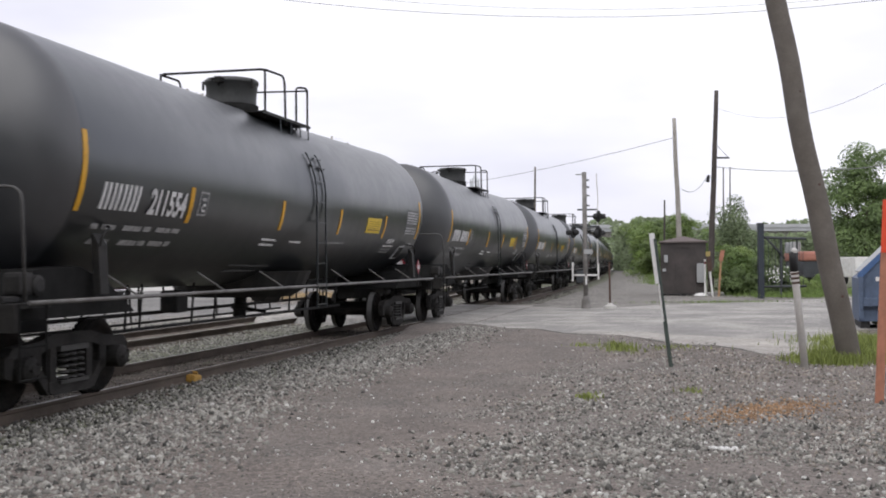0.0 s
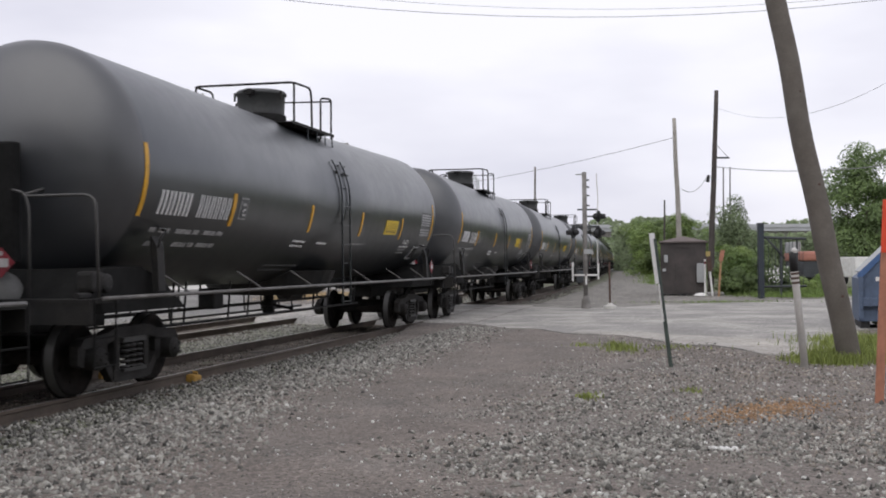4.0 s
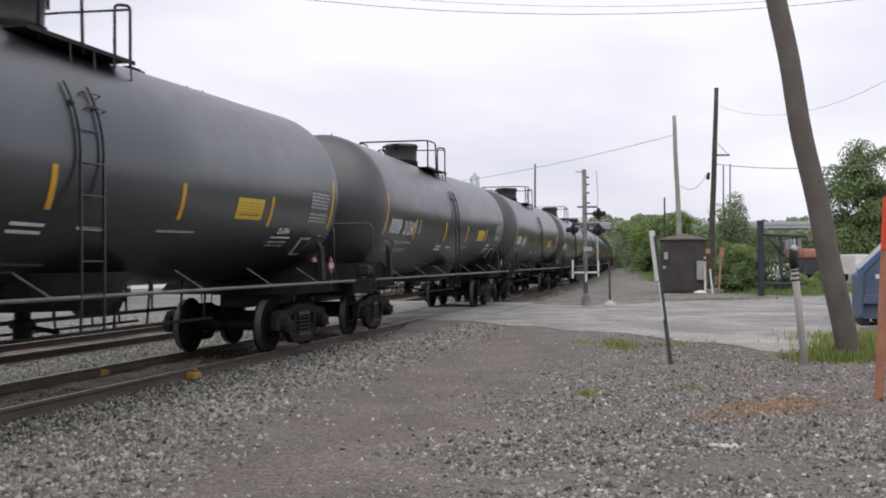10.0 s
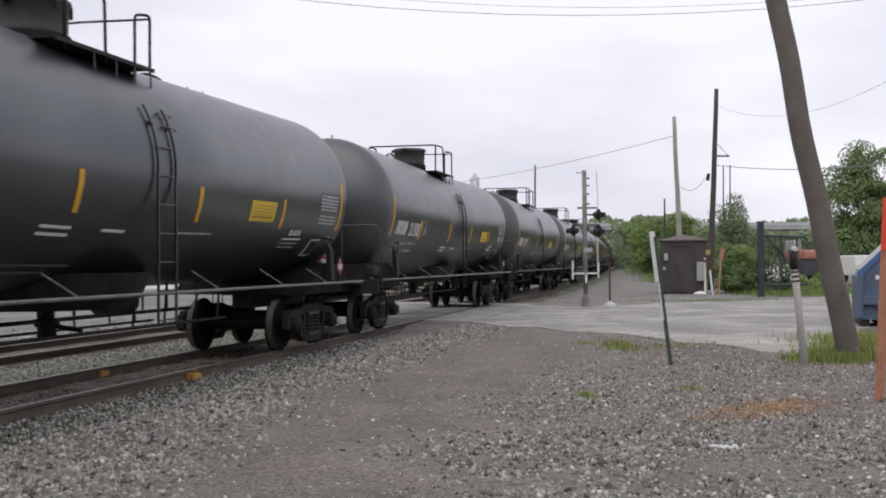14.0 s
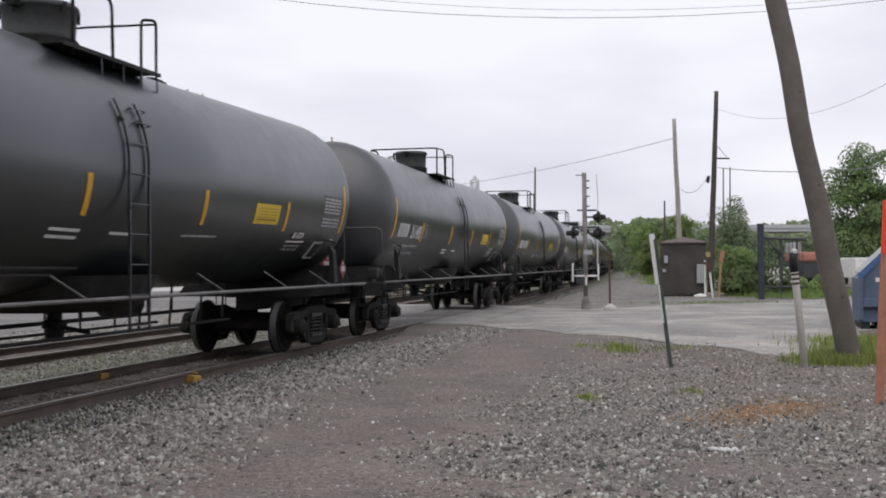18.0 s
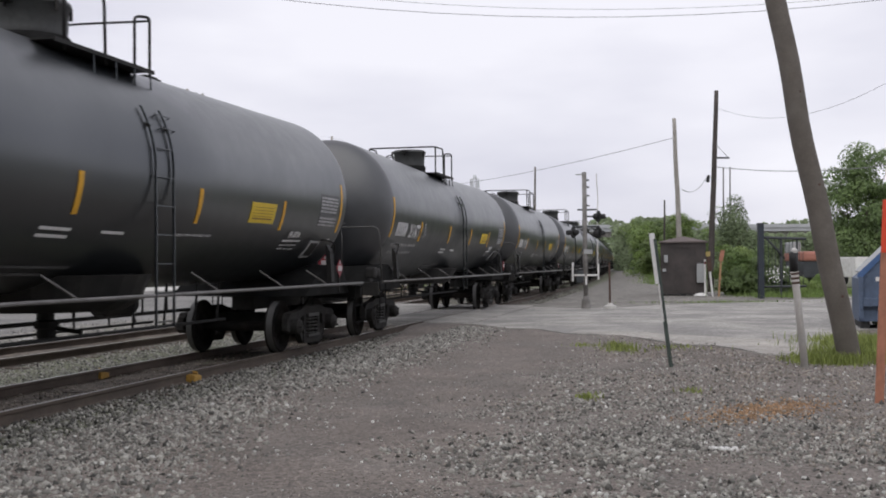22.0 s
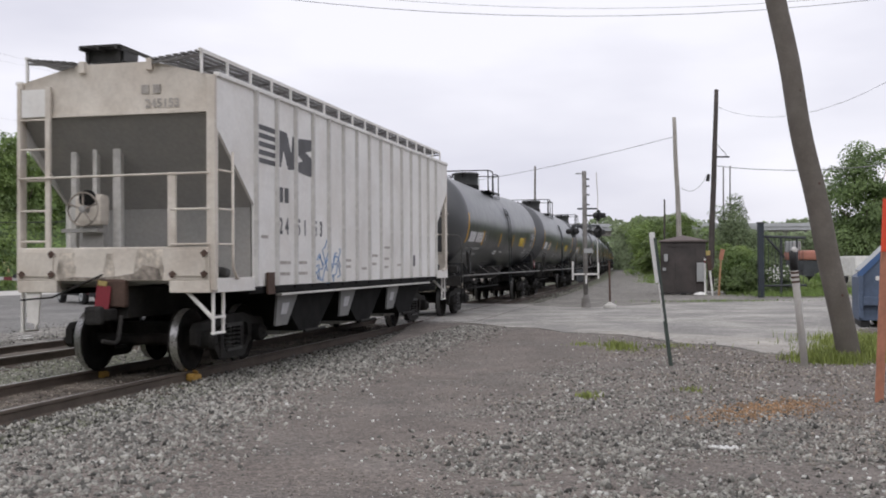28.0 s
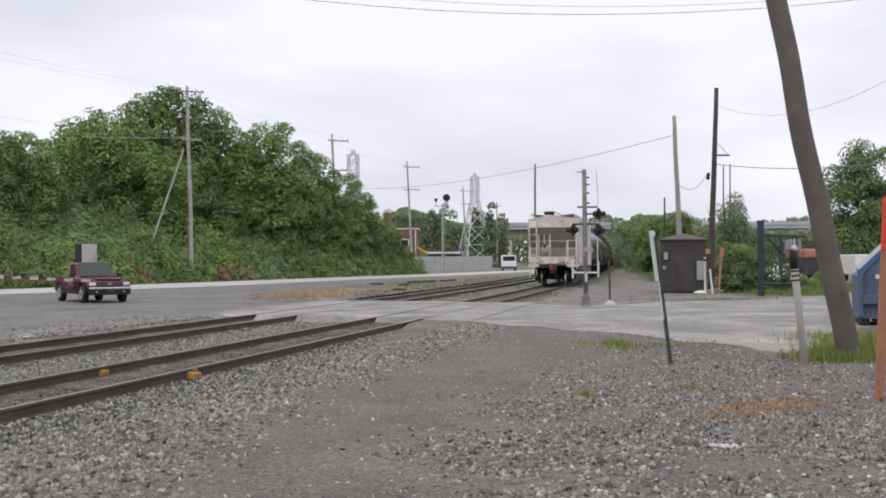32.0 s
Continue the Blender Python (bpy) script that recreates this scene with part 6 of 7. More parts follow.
def far_wood(name, x0, y0, x1, y1, h0, h1, n, size, seed, depth=20.0, label="distant green woods", material="leaf_far"):
    """A belt of far trees as one uneven mass of leaf clumps."""
    r = np.random.default_rng(seed)
    k, d = r.random(n), r.random(n)
    x, y = x0 + (x1 - x0) * k + r.normal(0, 0.4, n), y0 + (y1 - y0) * k + d * depth
    h = h0 + (h1 - h0) * k
    top = h * np.array([0.90 + 0.24 * noise.noise(Vector((a * 0.055, b * 0.03, seed))) + 0.14 * noise.noise(Vector((a * 0.2, b * 0.1, seed))) for a, b in zip(x, y)])
    z = top * (1 - r.random(n) ** 1.8)
    v, f = leaves(np.stack([x, y, z], 1), np.tile(np.array([0.0, -1.0, 0.8]), (n, 1)), size, r)
    return soup(name, v, f, M[material], label, "woods")


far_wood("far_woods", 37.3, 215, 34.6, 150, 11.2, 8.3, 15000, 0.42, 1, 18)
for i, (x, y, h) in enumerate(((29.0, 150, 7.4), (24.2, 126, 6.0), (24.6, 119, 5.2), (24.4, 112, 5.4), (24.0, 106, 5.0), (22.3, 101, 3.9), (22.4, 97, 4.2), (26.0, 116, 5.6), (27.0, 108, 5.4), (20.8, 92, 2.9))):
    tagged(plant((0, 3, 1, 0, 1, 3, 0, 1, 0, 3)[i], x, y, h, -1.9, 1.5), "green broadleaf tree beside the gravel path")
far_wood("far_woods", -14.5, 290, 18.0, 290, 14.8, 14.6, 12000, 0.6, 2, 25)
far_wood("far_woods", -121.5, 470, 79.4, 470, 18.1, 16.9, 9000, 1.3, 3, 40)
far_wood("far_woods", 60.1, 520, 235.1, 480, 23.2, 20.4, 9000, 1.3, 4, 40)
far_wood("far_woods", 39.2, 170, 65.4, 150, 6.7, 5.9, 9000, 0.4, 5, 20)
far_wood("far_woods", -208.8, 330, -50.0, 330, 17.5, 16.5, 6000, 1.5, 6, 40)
# out of view, added so the tank flanks mirror something darker than sky
far_wood("far_woods", -90.0, -48.0, 80.0, -44.0, 20.0, 18.5, 9000, 1.2, 8, 14.0, "unseen belt of woods added behind the camera to darken reflections")
# these trees look hazy only through their greyed leaf colour
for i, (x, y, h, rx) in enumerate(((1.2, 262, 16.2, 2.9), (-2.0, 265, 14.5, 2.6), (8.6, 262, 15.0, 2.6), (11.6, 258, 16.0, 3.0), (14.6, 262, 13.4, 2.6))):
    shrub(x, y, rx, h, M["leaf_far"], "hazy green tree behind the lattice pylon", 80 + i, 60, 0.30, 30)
big = tree(31, 8.3, 2.75, 0.085, M["leaf_dark"], "dark green leafy tree standing over the yard", 50, 390, 0.03)
big.matrix_basis = Matrix.Translation((32.3, 81.0, -0.3)) @ Matrix.Scale(1.31, 4)
big = tree(32, 6.0, 2.6, 0.08, M["leaf_dark"], "dark green leafy tree beside the yard", 50, 240, 0.1)
big.matrix_basis = Matrix.Translation((34.5, 82.0, -0.3)) @ Matrix.Scale(1.3, 4)

# ---- grass ----
def tuft(name, x, y, sx, sy, n, h, material, label, z=-0.05):
    """Blades of grass, one thin bent triangle pair each."""
    r = np.random.default_rng(int(abs(x * 71 + y * 13)))
    px, py = r.normal(x, sx, n), r.normal(y, sy, n)
    hh, a = h * r.uniform(0.4, 1.15, n), r.uniform(0, 6.28, n)
    dx, dy = np.cos(a), np.sin(a)
    wd = 0.006 + 0.006 * r.random(n)
    o = np.stack([px, py, np.full(n, z)], 1)
    side = np.stack([-dy * wd, dx * wd, np.zeros(n)], 1)
    lean = np.stack([dx, dy, np.zeros(n)], 1) * (hh * r.uniform(0.1, 0.6, n))[:, None]
    up = np.stack([np.zeros(n), np.zeros(n), hh], 1)
    v = np.stack([o - side, o + side, o + lean * 0.4 + up * 0.6 + side * 0.7, o + lean + up, o + lean * 0.4 + up * 0.6 - side * 0.7], 1)
    q = np.arange(n * 5).reshape(n, 5)
    tri = np.concatenate([q[:, [0, 1, 2]], q[:, [0, 2, 4]], q[:, [4, 2, 3]]])
    return soup(name, v.reshape(-1, 3), tri, material, label, "grass")


tuft("pole_grass", 7.25, 17.7, 0.42, 0.6, 4200, 0.21, M["grass"], "bright green grass round the foot of the leaning pole")
tuft("pole_grass", 6.15, 16.9, 0.26, 0.30, 1700, 0.17, M["grass"], "green grass before the leaning pole")
tuft("pole_grass", 8.3, 19.8, 0.6, 0.9, 3200, 0.22, M["grass"], "bright green grass beside the road")
tuft("lot_grass", 3.25, 19.7, 0.16, 0.45, 330, 0.15, M["grass"], "small green grass patch in the gravel")
tuft("lot_grass", 4.25, 19.8, 0.35, 0.25, 120, 0.09, M["grass"], "thin green grass in the gravel")
tuft("lot_grass", 1.71, 12.6, 0.07, 0.12, 70, 0.08, M["grass"], "thin green weeds in the gravel")
tuft("lot_grass", 3.03, 13.1, 0.09, 0.1, 60, 0.07, M["grass"], "thin green weeds in the gravel")
tuft("lot_grass", 2.68, 20.5, 0.15, 0.2, 70, 0.08, M["grass"], "thin green weeds in the gravel")
tuft("median_grass", -7.1, 49.6, 0.5, 1.3, 2600, 0.26, M["dry"], "dry straw-coloured grass between track and road")
tuft("median_grass", -5.9, 50.6, 0.6, 1.6, 2600, 0.28, M["dry"], "dry straw-coloured grass between track and road")
tuft("median_grass", -5.0, 53.5, 0.4, 1.6, 700, 0.24, M["dry"], "dry straw-coloured grass between track and road")
tuft("verge_grass", 10.8, 41.9, 1.6, 0.3, 500, 0.12, M["weed"], "thin green weeds along the road's far edge", -0.04)
tuft("verge_grass", 15.5, 47.5, 1.0, 0.7, 1800, 0.26, M["weed"], "tall green weeds at the road's far verge", 0.0)
tuft("verge_grass", 19.0, 51.0, 1.6, 1.0, 2200, 0.34, M["weed"], "tall green weeds at the road's far verge", 0.0)
tuft("verge_grass", 16.4, 78.0, 0.5, 3.5, 1500, 0.38, M["weed"], "green weeds beside the gravel path", -0.05)
tuft("verge_grass", 20.4, 95.0, 0.8, 4.0, 2600, 0.6, M["weed"], "green weeds beside the gravel path", -0.05)
tuft("median_stalks", -6.3, 50.0, 1.0, 1.6, 36, 0.62, M["dry"], "tall dry stalks on the median")
tuft("median_weeds", -1.5, 70.0, 0.8, 6.0, 260, 0.35, M["weed"], "scattered green weeds on the median")
tuft("median_weeds", -3.2, 60.0, 0.6, 3.0, 220, 0.30, M["dry"], "scattered dry weeds on the median")
n = 4200
s = rng.uniform(47, 95, n)
r = -GAP - 2.0 - np.abs(rng.normal(0, 1.6, n))
stone_field("median_rubble", along(s, r, np.full(n, -0.02)), 0.02 + 0.07 * rng.random(n) ** 3, M["stone_brown"], "grey-brown rubble on the median", "rubble", 1)


# ---- poles, wires, signals ----
def pole(name, foot, top, r0, r1, material, label, category="utility pole", group="utility poles", seg=12):
    """A wooden pole from its foot to its top, with a slightly wavering line."""
    foot, top = Vector(foot), Vector(top)
    foot.z = min(foot.z, 0.4) if foot.z > 0.3 else -0.16
    p = empty(name, Matrix.Translation(foot), label, category, group)
    pts = [Vector((0, 0, -0.4))]
    for i in range(1, 10):
        k = i / 9
        pts.append((top - foot) * k + Vector((noise.noise(foot + Vector((0, 0, k * 3))), noise.noise(foot + Vector((5, 0, k * 3))), 0)) * 0.05 * (i < 9))
    part("shaft", tube(bmesh.new(), pts, r0, seg, r1), material, p)
    return p


def crossarm(p, foot, z, length, turn, material, insulators=True):
    """A crossarm with its insulators at the height z over the foot."""
    bm = box(bmesh.new(), (0, 0, z), (length, 0.10, 0.12), Euler((0, 0, turn)))
    arm = part("crossarm", bm, material, p)
    for k in (-0.46, -0.2, 0.2, 0.46) if insulators else ():
        x, y = k * length * math.cos(turn), k * length * math.sin(turn)
        part("insulator", lathe(bmesh.new(), [(z + 0.06, 0.03), (z + 0.1, 0.06), (z + 0.16, 0.06), (z + 0.2, 0.03)], "z", 8, (x, y, 0)), M["grey_box"], arm)


def wire(a, b, sag, r, label, n=14, material="wire"):
    a, b = Vector(a), Vector(b)
    pts = [a.lerp(b, i / n) - Vector((0, 0, 4 * sag * (i / n) * (1 - i / n))) for i in range(n + 1)]
    return tagged(link("overhead_wire", tube(bmesh.new(), pts, r, 5), M[material]), label, "wire", "overhead wires")


LEAN = Vector((6.58, 17.14, -0.1))
lean = empty("leaning_pole", Matrix.Translation(LEAN), "thick leaning brown wooden utility pole beside the lot", "utility pole", "utility poles")
part("shaft", tube(bmesh.new(), [(-2.05 * a + 0.015 * math.sin(a * 13 + 0.4) - 0.008 + 0.012 * math.sin(a * 31), 0.01 * math.sin(a * 23), 10.6 * a) for a in np.linspace(-0.04, 1, 34)], 0.188, 28, 0.142), M["pole"], lean)
for z, y in ((1.1, -0.2), (2.9, -0.19), (4.4, -0.17), (5.2, -0.17)):
    part("bolt", rod(bmesh.new(), (-0.193 * z + 0.03, y * 0.7, z), (-0.193 * z + 0.03, y * 0.85 - 0.02, z), 0.02, seg=8), M["rust"], lean)

pa = pole("bare_pole", (12.82, 57.00, 1.27), (12.52, 57.00, 9.35), 0.16, 0.10, M["pole_pale"], "slim bleached wooden pole behind the shed")
pb = pole("dark_pole", (15.65, 62.00, 0.24), (16.12, 62.00, 11.65), 0.19, 0.12, M["pole_dark"], "dark wooden utility pole with a short side bracket")
f = Vector((15.65, 62.00, 0.24))
part("bracket_arm", tube(bmesh.new(), [Vector((16.02, 62.00, 8.10)) - f, Vector((16.85, 62.00, 8.09)) - f], 0.05), M["dark_steel"], pb)
part("bracket_brace", tube(bmesh.new(), [Vector((16.10, 62.00, 8.86)) - f, Vector((16.75, 62.00, 8.13)) - f], 0.015), M["dark_steel"], pb)
part("transformer", rod(bmesh.new(), Vector((15.55, 62.00, 6.67)) - f, Vector((15.62, 62.00, 7.07)) - f, 0.11, 0.09), M["black"], pb)
pole("thin_pole", (18.84, 90.00, 0.73), (18.89, 90.00, 6.89), 0.10, 0.07, M["pole_dark"], "thin dark pole before the far trees")
pole("thin_pole", (10.43, 120.00, -0.87), (10.52, 120.00, 12.54), 0.13, 0.10, M["pole"], "slim dark pole beyond the tracks")
pole("mast_pole", (34.51, 130.00, 0.87), (34.55, 130.00, 13.18), 0.10, 0.07, M["pole_dark"], "thin paired pole in the distance")
pole("mast_pole", (35.27, 130.00, 0.87), (35.39, 130.00, 13.31), 0.10, 0.07, M["pole_dark"], "thin paired pole in the distance")
LINE = []
for foot, top, arms in (((-20.89, 88.00, 0.46), (-21.26, 88.00, 16.29), ((0.4, 2.0), (4.4, 1.6))), ((-11.61, 118.00, 0.69), (-12.36, 118.00, 15.90), ((0.5, 2.4), (3.8, 2.0))), ((-4.34, 150.00, 0.71), (-5.06, 150.00, 15.79), ((0.5, 2.5), (3.7, 2.5))),
                        ((4.47, 200.00, 0.79), (3.81, 200.00, 15.77), ((0.5, 2.8), (3.0, 2.4))), ((13.16, 257.00, 0.80), (13.12, 257.00, 15.92), ((0.5, 3.0),))):
    p = pole("utility_pole", foot, top, 0.19, 0.12, M["pole_pale"], "grey wooden utility pole with crossarms along the road")
    h = top[2] - foot[2]
    for d, length in arms:
        crossarm(p, foot, h - d, length, radians(25), M["pole_pale"])
    LINE.append((Vector(foot), Vector(top)))
tagged(link("brace_pole", rod(bmesh.new(), (-24.08, 86.50, 2.49), (-21.44, 87.50, 10.96), 0.09, 0.07, 8), M["pole_pale"]), "slanting wooden brace pole against the utility pole", "brace pole")
LINE.insert(0, (Vector((-33, 52, 0)), Vector((-33, 52, 15.3))))
for (f0, t0), (f1, t1) in zip(LINE, LINE[1:]):
    for dz, dx in ((-0.3, -0.9), (-0.3, 0.9), (-4.2, 0.0)):
        wire(t0 + Vector((dx, 0, dz)), t1 + Vector((dx, 0, dz)), 0.6, 0.0045, "thin overhead wire along the road")
wire((12.45, 57.00, 8.29), (-11.57, 118.00, 9.83), 1.0, 0.016, "overhead wire from the bare pole over the tracks")
# given the pale pole colour to look like a wire catching the light
wire((-21.27, 88.00, 12.00), (-28.78, 85.00, 11.74), 0.05, 0.035, "pale line from the utility pole into the trees", 14, "pole_pale")
wire((-21.1, 87.70, 6.25), (-28.96, 62.00, 4.22), 0.5, 0.028, "dark cable along the wooded bank", 14, "black")
wire((-21.1, 87.70, 6.25), (-11.9, 117.50, 8.76), 0.7, 0.03, "dark cable along the wooded bank", 14, "black")
wire((16.11, 62.00, 10.65), (18.38, 40.00, 9.22), 1.3, 0.009, "overhead wire from the dark pole")
wire((16.01, 62.00, 7.17), (24.53, 50.00, 6.63), 0.5, 0.022, "overhead wire from the dark pole")
wire((15.55, 62.00, 6.67), (12.88, 57.00, 5.54), 0.5, 0.016, "slack wire between two poles")
wire((-5.80, 24.00, 7.91), (14.40, 24.00, 8.17), 0.88, 0.007, "overhead wire high above the lot")
wire((-3.08, 26.00, 8.25), (13.64, 26.00, 8.49), 0.55, 0.005, "thin overhead wire high above the lot")

# crossing signal mast by the road
mast = empty("crossing_signal", Matrix.Translation((5.01, 37.17, -0.02)), "grey crossing signal mast seen from behind, with black lamps", "crossing signal")
o = Vector((5.01, 37.17, -0.02))
part("shaft", rod(bmesh.new(), (0, 0, 0), (-0.03, 0, 4.78), 0.085, 0.08, 12), M["mast"], mast, "", True)
part("base", lathe(bmesh.new(), [(0, 0.16), (0.30, 0.15), (0.42, 0.09), (0.45, 0.08)], "z", 14), M["mast"], mast)
part("top_arm", rod(bmesh.new(), (-0.33, 0, 4.70), (0.0, 0, 4.70), 0.025), M["steel"], mast)
for z in (4.5, 4.25, 3.95, 3.6):
    part("clamp", boxed((0.07, 0, z), (0.16, 0.06, 0.05)), M["dark_steel"], mast)
part("lamp_arm", rod(bmesh.new(), (-0.28, 0, 3.46), (0.42, 0, 3.46), 0.03), M["dark_steel"], mast)
part("lamp_arm", rod(bmesh.new(), (-0.46, 0, 2.86), (0.50, 0, 2.86), 0.035), M["dark_steel"], mast)
part("lamp_arm", rod(bmesh.new(), (0, 0, 3.22), (0.5, 0, 3.22), 0.03), M["dark_steel"], mast)


def lamp(x, y, z, yaw):
    """A flashing-light head: round backboard, housing and hood."""
    m = Matrix.Translation((x, y, z)) @ Matrix.Rotation(yaw, 4, "Z")
    bm = lathe(bmesh.new(), [(-0.02, 0.205), (0.0, 0.21), (0.02, 0.205)], "x", 24)
    bmesh.ops.transform(bm, matrix=m, verts=bm.verts)
    board = part("backboard", bm, M["black"], mast, "black round lamp backboard")
    bm = lathe(bmesh.new(), [(-0.20, 0.05), (-0.15, 0.10), (-0.02, 0.12)], "x", 18)
    bmesh.ops.transform(bm, matrix=m, verts=bm.verts)
    part("housing", bm, M["black"], board, "", True)
    bm = lathe(bmesh.new(), [(0.02, 0.10), (0.24, 0.09), (0.25, 0.08)], "x", 18)
    bmesh.ops.transform(bm, matrix=m, verts=bm.verts)
    part("hood", bm, M["black"], board, "", True)


lamp(-0.42, 0.0, 2.66, radians(150)), lamp(0.46, 0.0, 2.64, radians(30)), lamp(0.46, 0.0, 3.22, radians(12))
part("number_plate", boxed((0.08, -0.09, 1.98), (0.30, 0.02, 0.16)), M["grey_box"], mast)
part("mechanism_box", boxed((-0.16, 0.14, 1.1), (0.30, 0.32, 0.42), bevel=0.03), M["dark_steel"], mast)
for x in (-0.46, 0.44):
    part("counterweight_arm", boxed((x, -0.05, 1.28), (0.06, 0.05, 0.66 if x < 0 else 0.56)), M["white"], mast, "white gate counterweight arm")
part("counterweight_bar", boxed((0, -0.05, 1.16), (0.94, 0.05, 0.06)), M["white"], mast)
part("gate_link", boxed((0.0, -0.1, 0.98), (0.06, 0.05, 0.3)), M["white"], mast)
part("gate_arm", tube(bmesh.new(), [(0.44, 0.1, 1.3), (0.44, 0.15, 3.0), (0.47, 0.15, 3.8), (0.42, 0.15, 4.74)], 0.018, 6), M["white"], mast, "raised thin gate arm")
po = empty("marker_post", Matrix.Translation((5.77, 36.6, -0.02)), "thin rusty steel post in a round concrete foot", "post")
part("post", rod(bmesh.new(), (0, 0, 0), (-0.02, 0, 1.62), 0.035, seg=8), M["rust"], po)
part("foot", lathe(bmesh.new(), [(0, 0.24), (0.10, 0.22), (0.13, 0.12), (0.2, 0.06)], "z", 16), M["concrete"], po)

# sign on a channel post, bollard and orange marker in the lot
sg = empty("leaning_sign", Matrix.Translation((3.49, 16.31, -0.1)) @ pose(0, 0, 0, 0, -6.9, 0), "narrow white sign on a leaning dark green post, seen edge-on", "sign")
bm = boxed((0, 0, 1.0), (0.018, 0.075, 2.08))
box(bm, (0.02, 0.034, 1.0), (0.04, 0.008, 2.08)), box(bm, (0.02, -0.034, 1.0), (0.04, 0.008, 2.08))
part("channel_post", bm, M["green_post"], sg)
bd = part("board", box(bmesh.new(), (-0.03, -0.07, 1.74), (0.26, 0.012, 0.78), Euler((0, 0, radians(62)))), M["white"], sg, "weathered white sign board")
for z, h in ((2.00, 0.05), (1.88, 0.06), (1.72, 0.07), (1.58, 0.05)):
    part("bar", box(bmesh.new(), (-0.036, -0.073, z), (0.17, 0.012, h), Euler((0, 0, radians(62)))), M["black"], bd)
bd = part("lower_board", box(bmesh.new(), (0.0, -0.02, 1.05), (0.26, 0.012, 0.58), Euler((0, 0, radians(72)))), M["white"], sg, "narrow lower board")
for i in range(6):
    part("bar", box(bmesh.new(), (0.013, -0.022, 0.82 + i * 0.09), (0.15, 0.012, 0.04), Euler((0, 0, radians(72)))), M["logo"], bd)

bl = empty("bollard", Matrix.Translation((5.47, 16.02, -0.1)) @ pose(0, 0, 0, 0, -5.6, 0), "leaning white marker post with a black top and brown bands", "marker post")
part("tube", lathe(bmesh.new(), [(-0.2, 0.054), (1.30, 0.054), (1.34, 0.052)], "z", 24), M["bollard"], bl, "", True)
part("collar", lathe(bmesh.new(), [(1.30, 0.057), (1.31, 0.058), (1.52, 0.058), (1.53, 0.057)], "z", 24), M["bollard"], bl)
for z in (1.33, 1.40, 1.47):
    part("band", lathe(bmesh.new(), [(z, 0.058), (z + 0.005, 0.060), (z + 0.03, 0.060), (z + 0.035, 0.058)], "z", 24), M["rust"], bl, "brown band")
part("cap", lathe(bmesh.new(), [(1.52, 0.060), (1.75, 0.058), (1.80, 0.05), (1.83, 0.02)], "z", 24), M["black"], bl, "black rounded cap", True)
part("cap_top", lathe(bmesh.new(), [(1.80, 0.046), (1.84, 0.05), (1.87, 0.03), (1.88, 0.01)], "z", 20, (0.03, 0, 0)), M["bollard"], bl)

og = empty("orange_marker", Matrix.Translation((4.885, 11.97, -0.1)) @ pose(0, 0, 0, 0, 2.9, 0), "flat faded orange marker post with a bright red-orange top", "marker post")
part("post", boxed((0.03, 0, 0.86), (0.10, 0.02, 1.84), bevel=0.006), M["orange"], og)
part("post_top", boxed((0.03, -0.004, 2.06), (0.095, 0.03, 0.60), bevel=0.006), M["orange_red"], og, "bright red-orange top")

# shed with its fittings
sh = empty("equipment_shed", Matrix.Translation((11.86, 52.3, 0.0)) @ Matrix.Rotation(radians(-12), 4, "Z"), "dark brown metal equipment shed with a low hipped roof", "shed")
part("wall", boxed((0, 0, 1.27), (2.15, 2.1, 2.5), bevel=0.02), M["shed"], sh)
bm = bmesh.new()
vs = [bm.verts.new(p) for p in ((-1.16, -1.14, 2.52), (1.16, -1.14, 2.52), (1.16, 1.14, 2.52), (-1.16, 1.14, 2.52), (-1.16, -1.14, 2.58), (1.16, -1.14, 2.58), (1.16, 1.14, 2.58), (-1.16, 1.14, 2.58), (0, -0.12, 2.86), (0, 0.12, 2.86))]
for ids in ((3, 2, 1, 0), (0, 1, 5, 4), (1, 2, 6, 5), (2, 3, 7, 6), (3, 0, 4, 7), (4, 5, 8), (5, 6, 9, 8), (6, 7, 9), (7, 4, 8, 9)):
    bm.faces.new([vs[i] for i in ids])
part("roof", bm, M["shed_roof"], sh, "maroon-brown roof")
part("door", boxed((0.1, -1.055, 1.2), (0.95, 0.03, 2.2), bevel=0.008), M["shed"], sh)
part("vent_hood", boxed((-0.12, -1.08, 2.3), (0.9, 0.05, 0.05)), M["shed"], sh)
part("meter_box", boxed((0.80, -1.16, 1.05), (0.34, 0.2, 0.92), bevel=0.02), M["grey_box"], sh, "grey meter cabinet")
part("floodlight", boxed((-0.82, -1.14, 1.75), (0.18, 0.14, 0.36), bevel=0.03), M["grey_box"], sh)
part("junction_box", boxed((-0.9, -1.1, 1.2), (0.16, 0.1, 0.14)), M["grey_box"], sh)
for x in (-1.0, 0.0, 1.0):
    part("skid", boxed((x, -1.02, -0.02), (0.25, 0.3, 0.14)), M["black"], sh)
ps = empty("marker_stake", Matrix.Translation((12.48, 50.40, -0.02)), "white plastic marker stake with a red band", "marker stake", "marker stakes")
part("stake", rod(bmesh.new(), (0, 0, -0.2), (0, 0, 1.72), 0.05, seg=10), M["white"], ps)
part("band", rod(bmesh.new(), (0, 0, 1.50), (0, 0, 1.62), 0.054, seg=10), M["gate_red"], ps)
ps = empty("marker_stake", Matrix.Translation((12.73, 50.00, -0.01)) @ pose(0, 0, 0, 0, -6, 0), "leaning white stake with a rust-brown box", "marker stake", "marker stakes")
part("stake", rod(bmesh.new(), (0, 0, -0.2), (0, 0, 1.3), 0.05, seg=10), M["white"], ps)
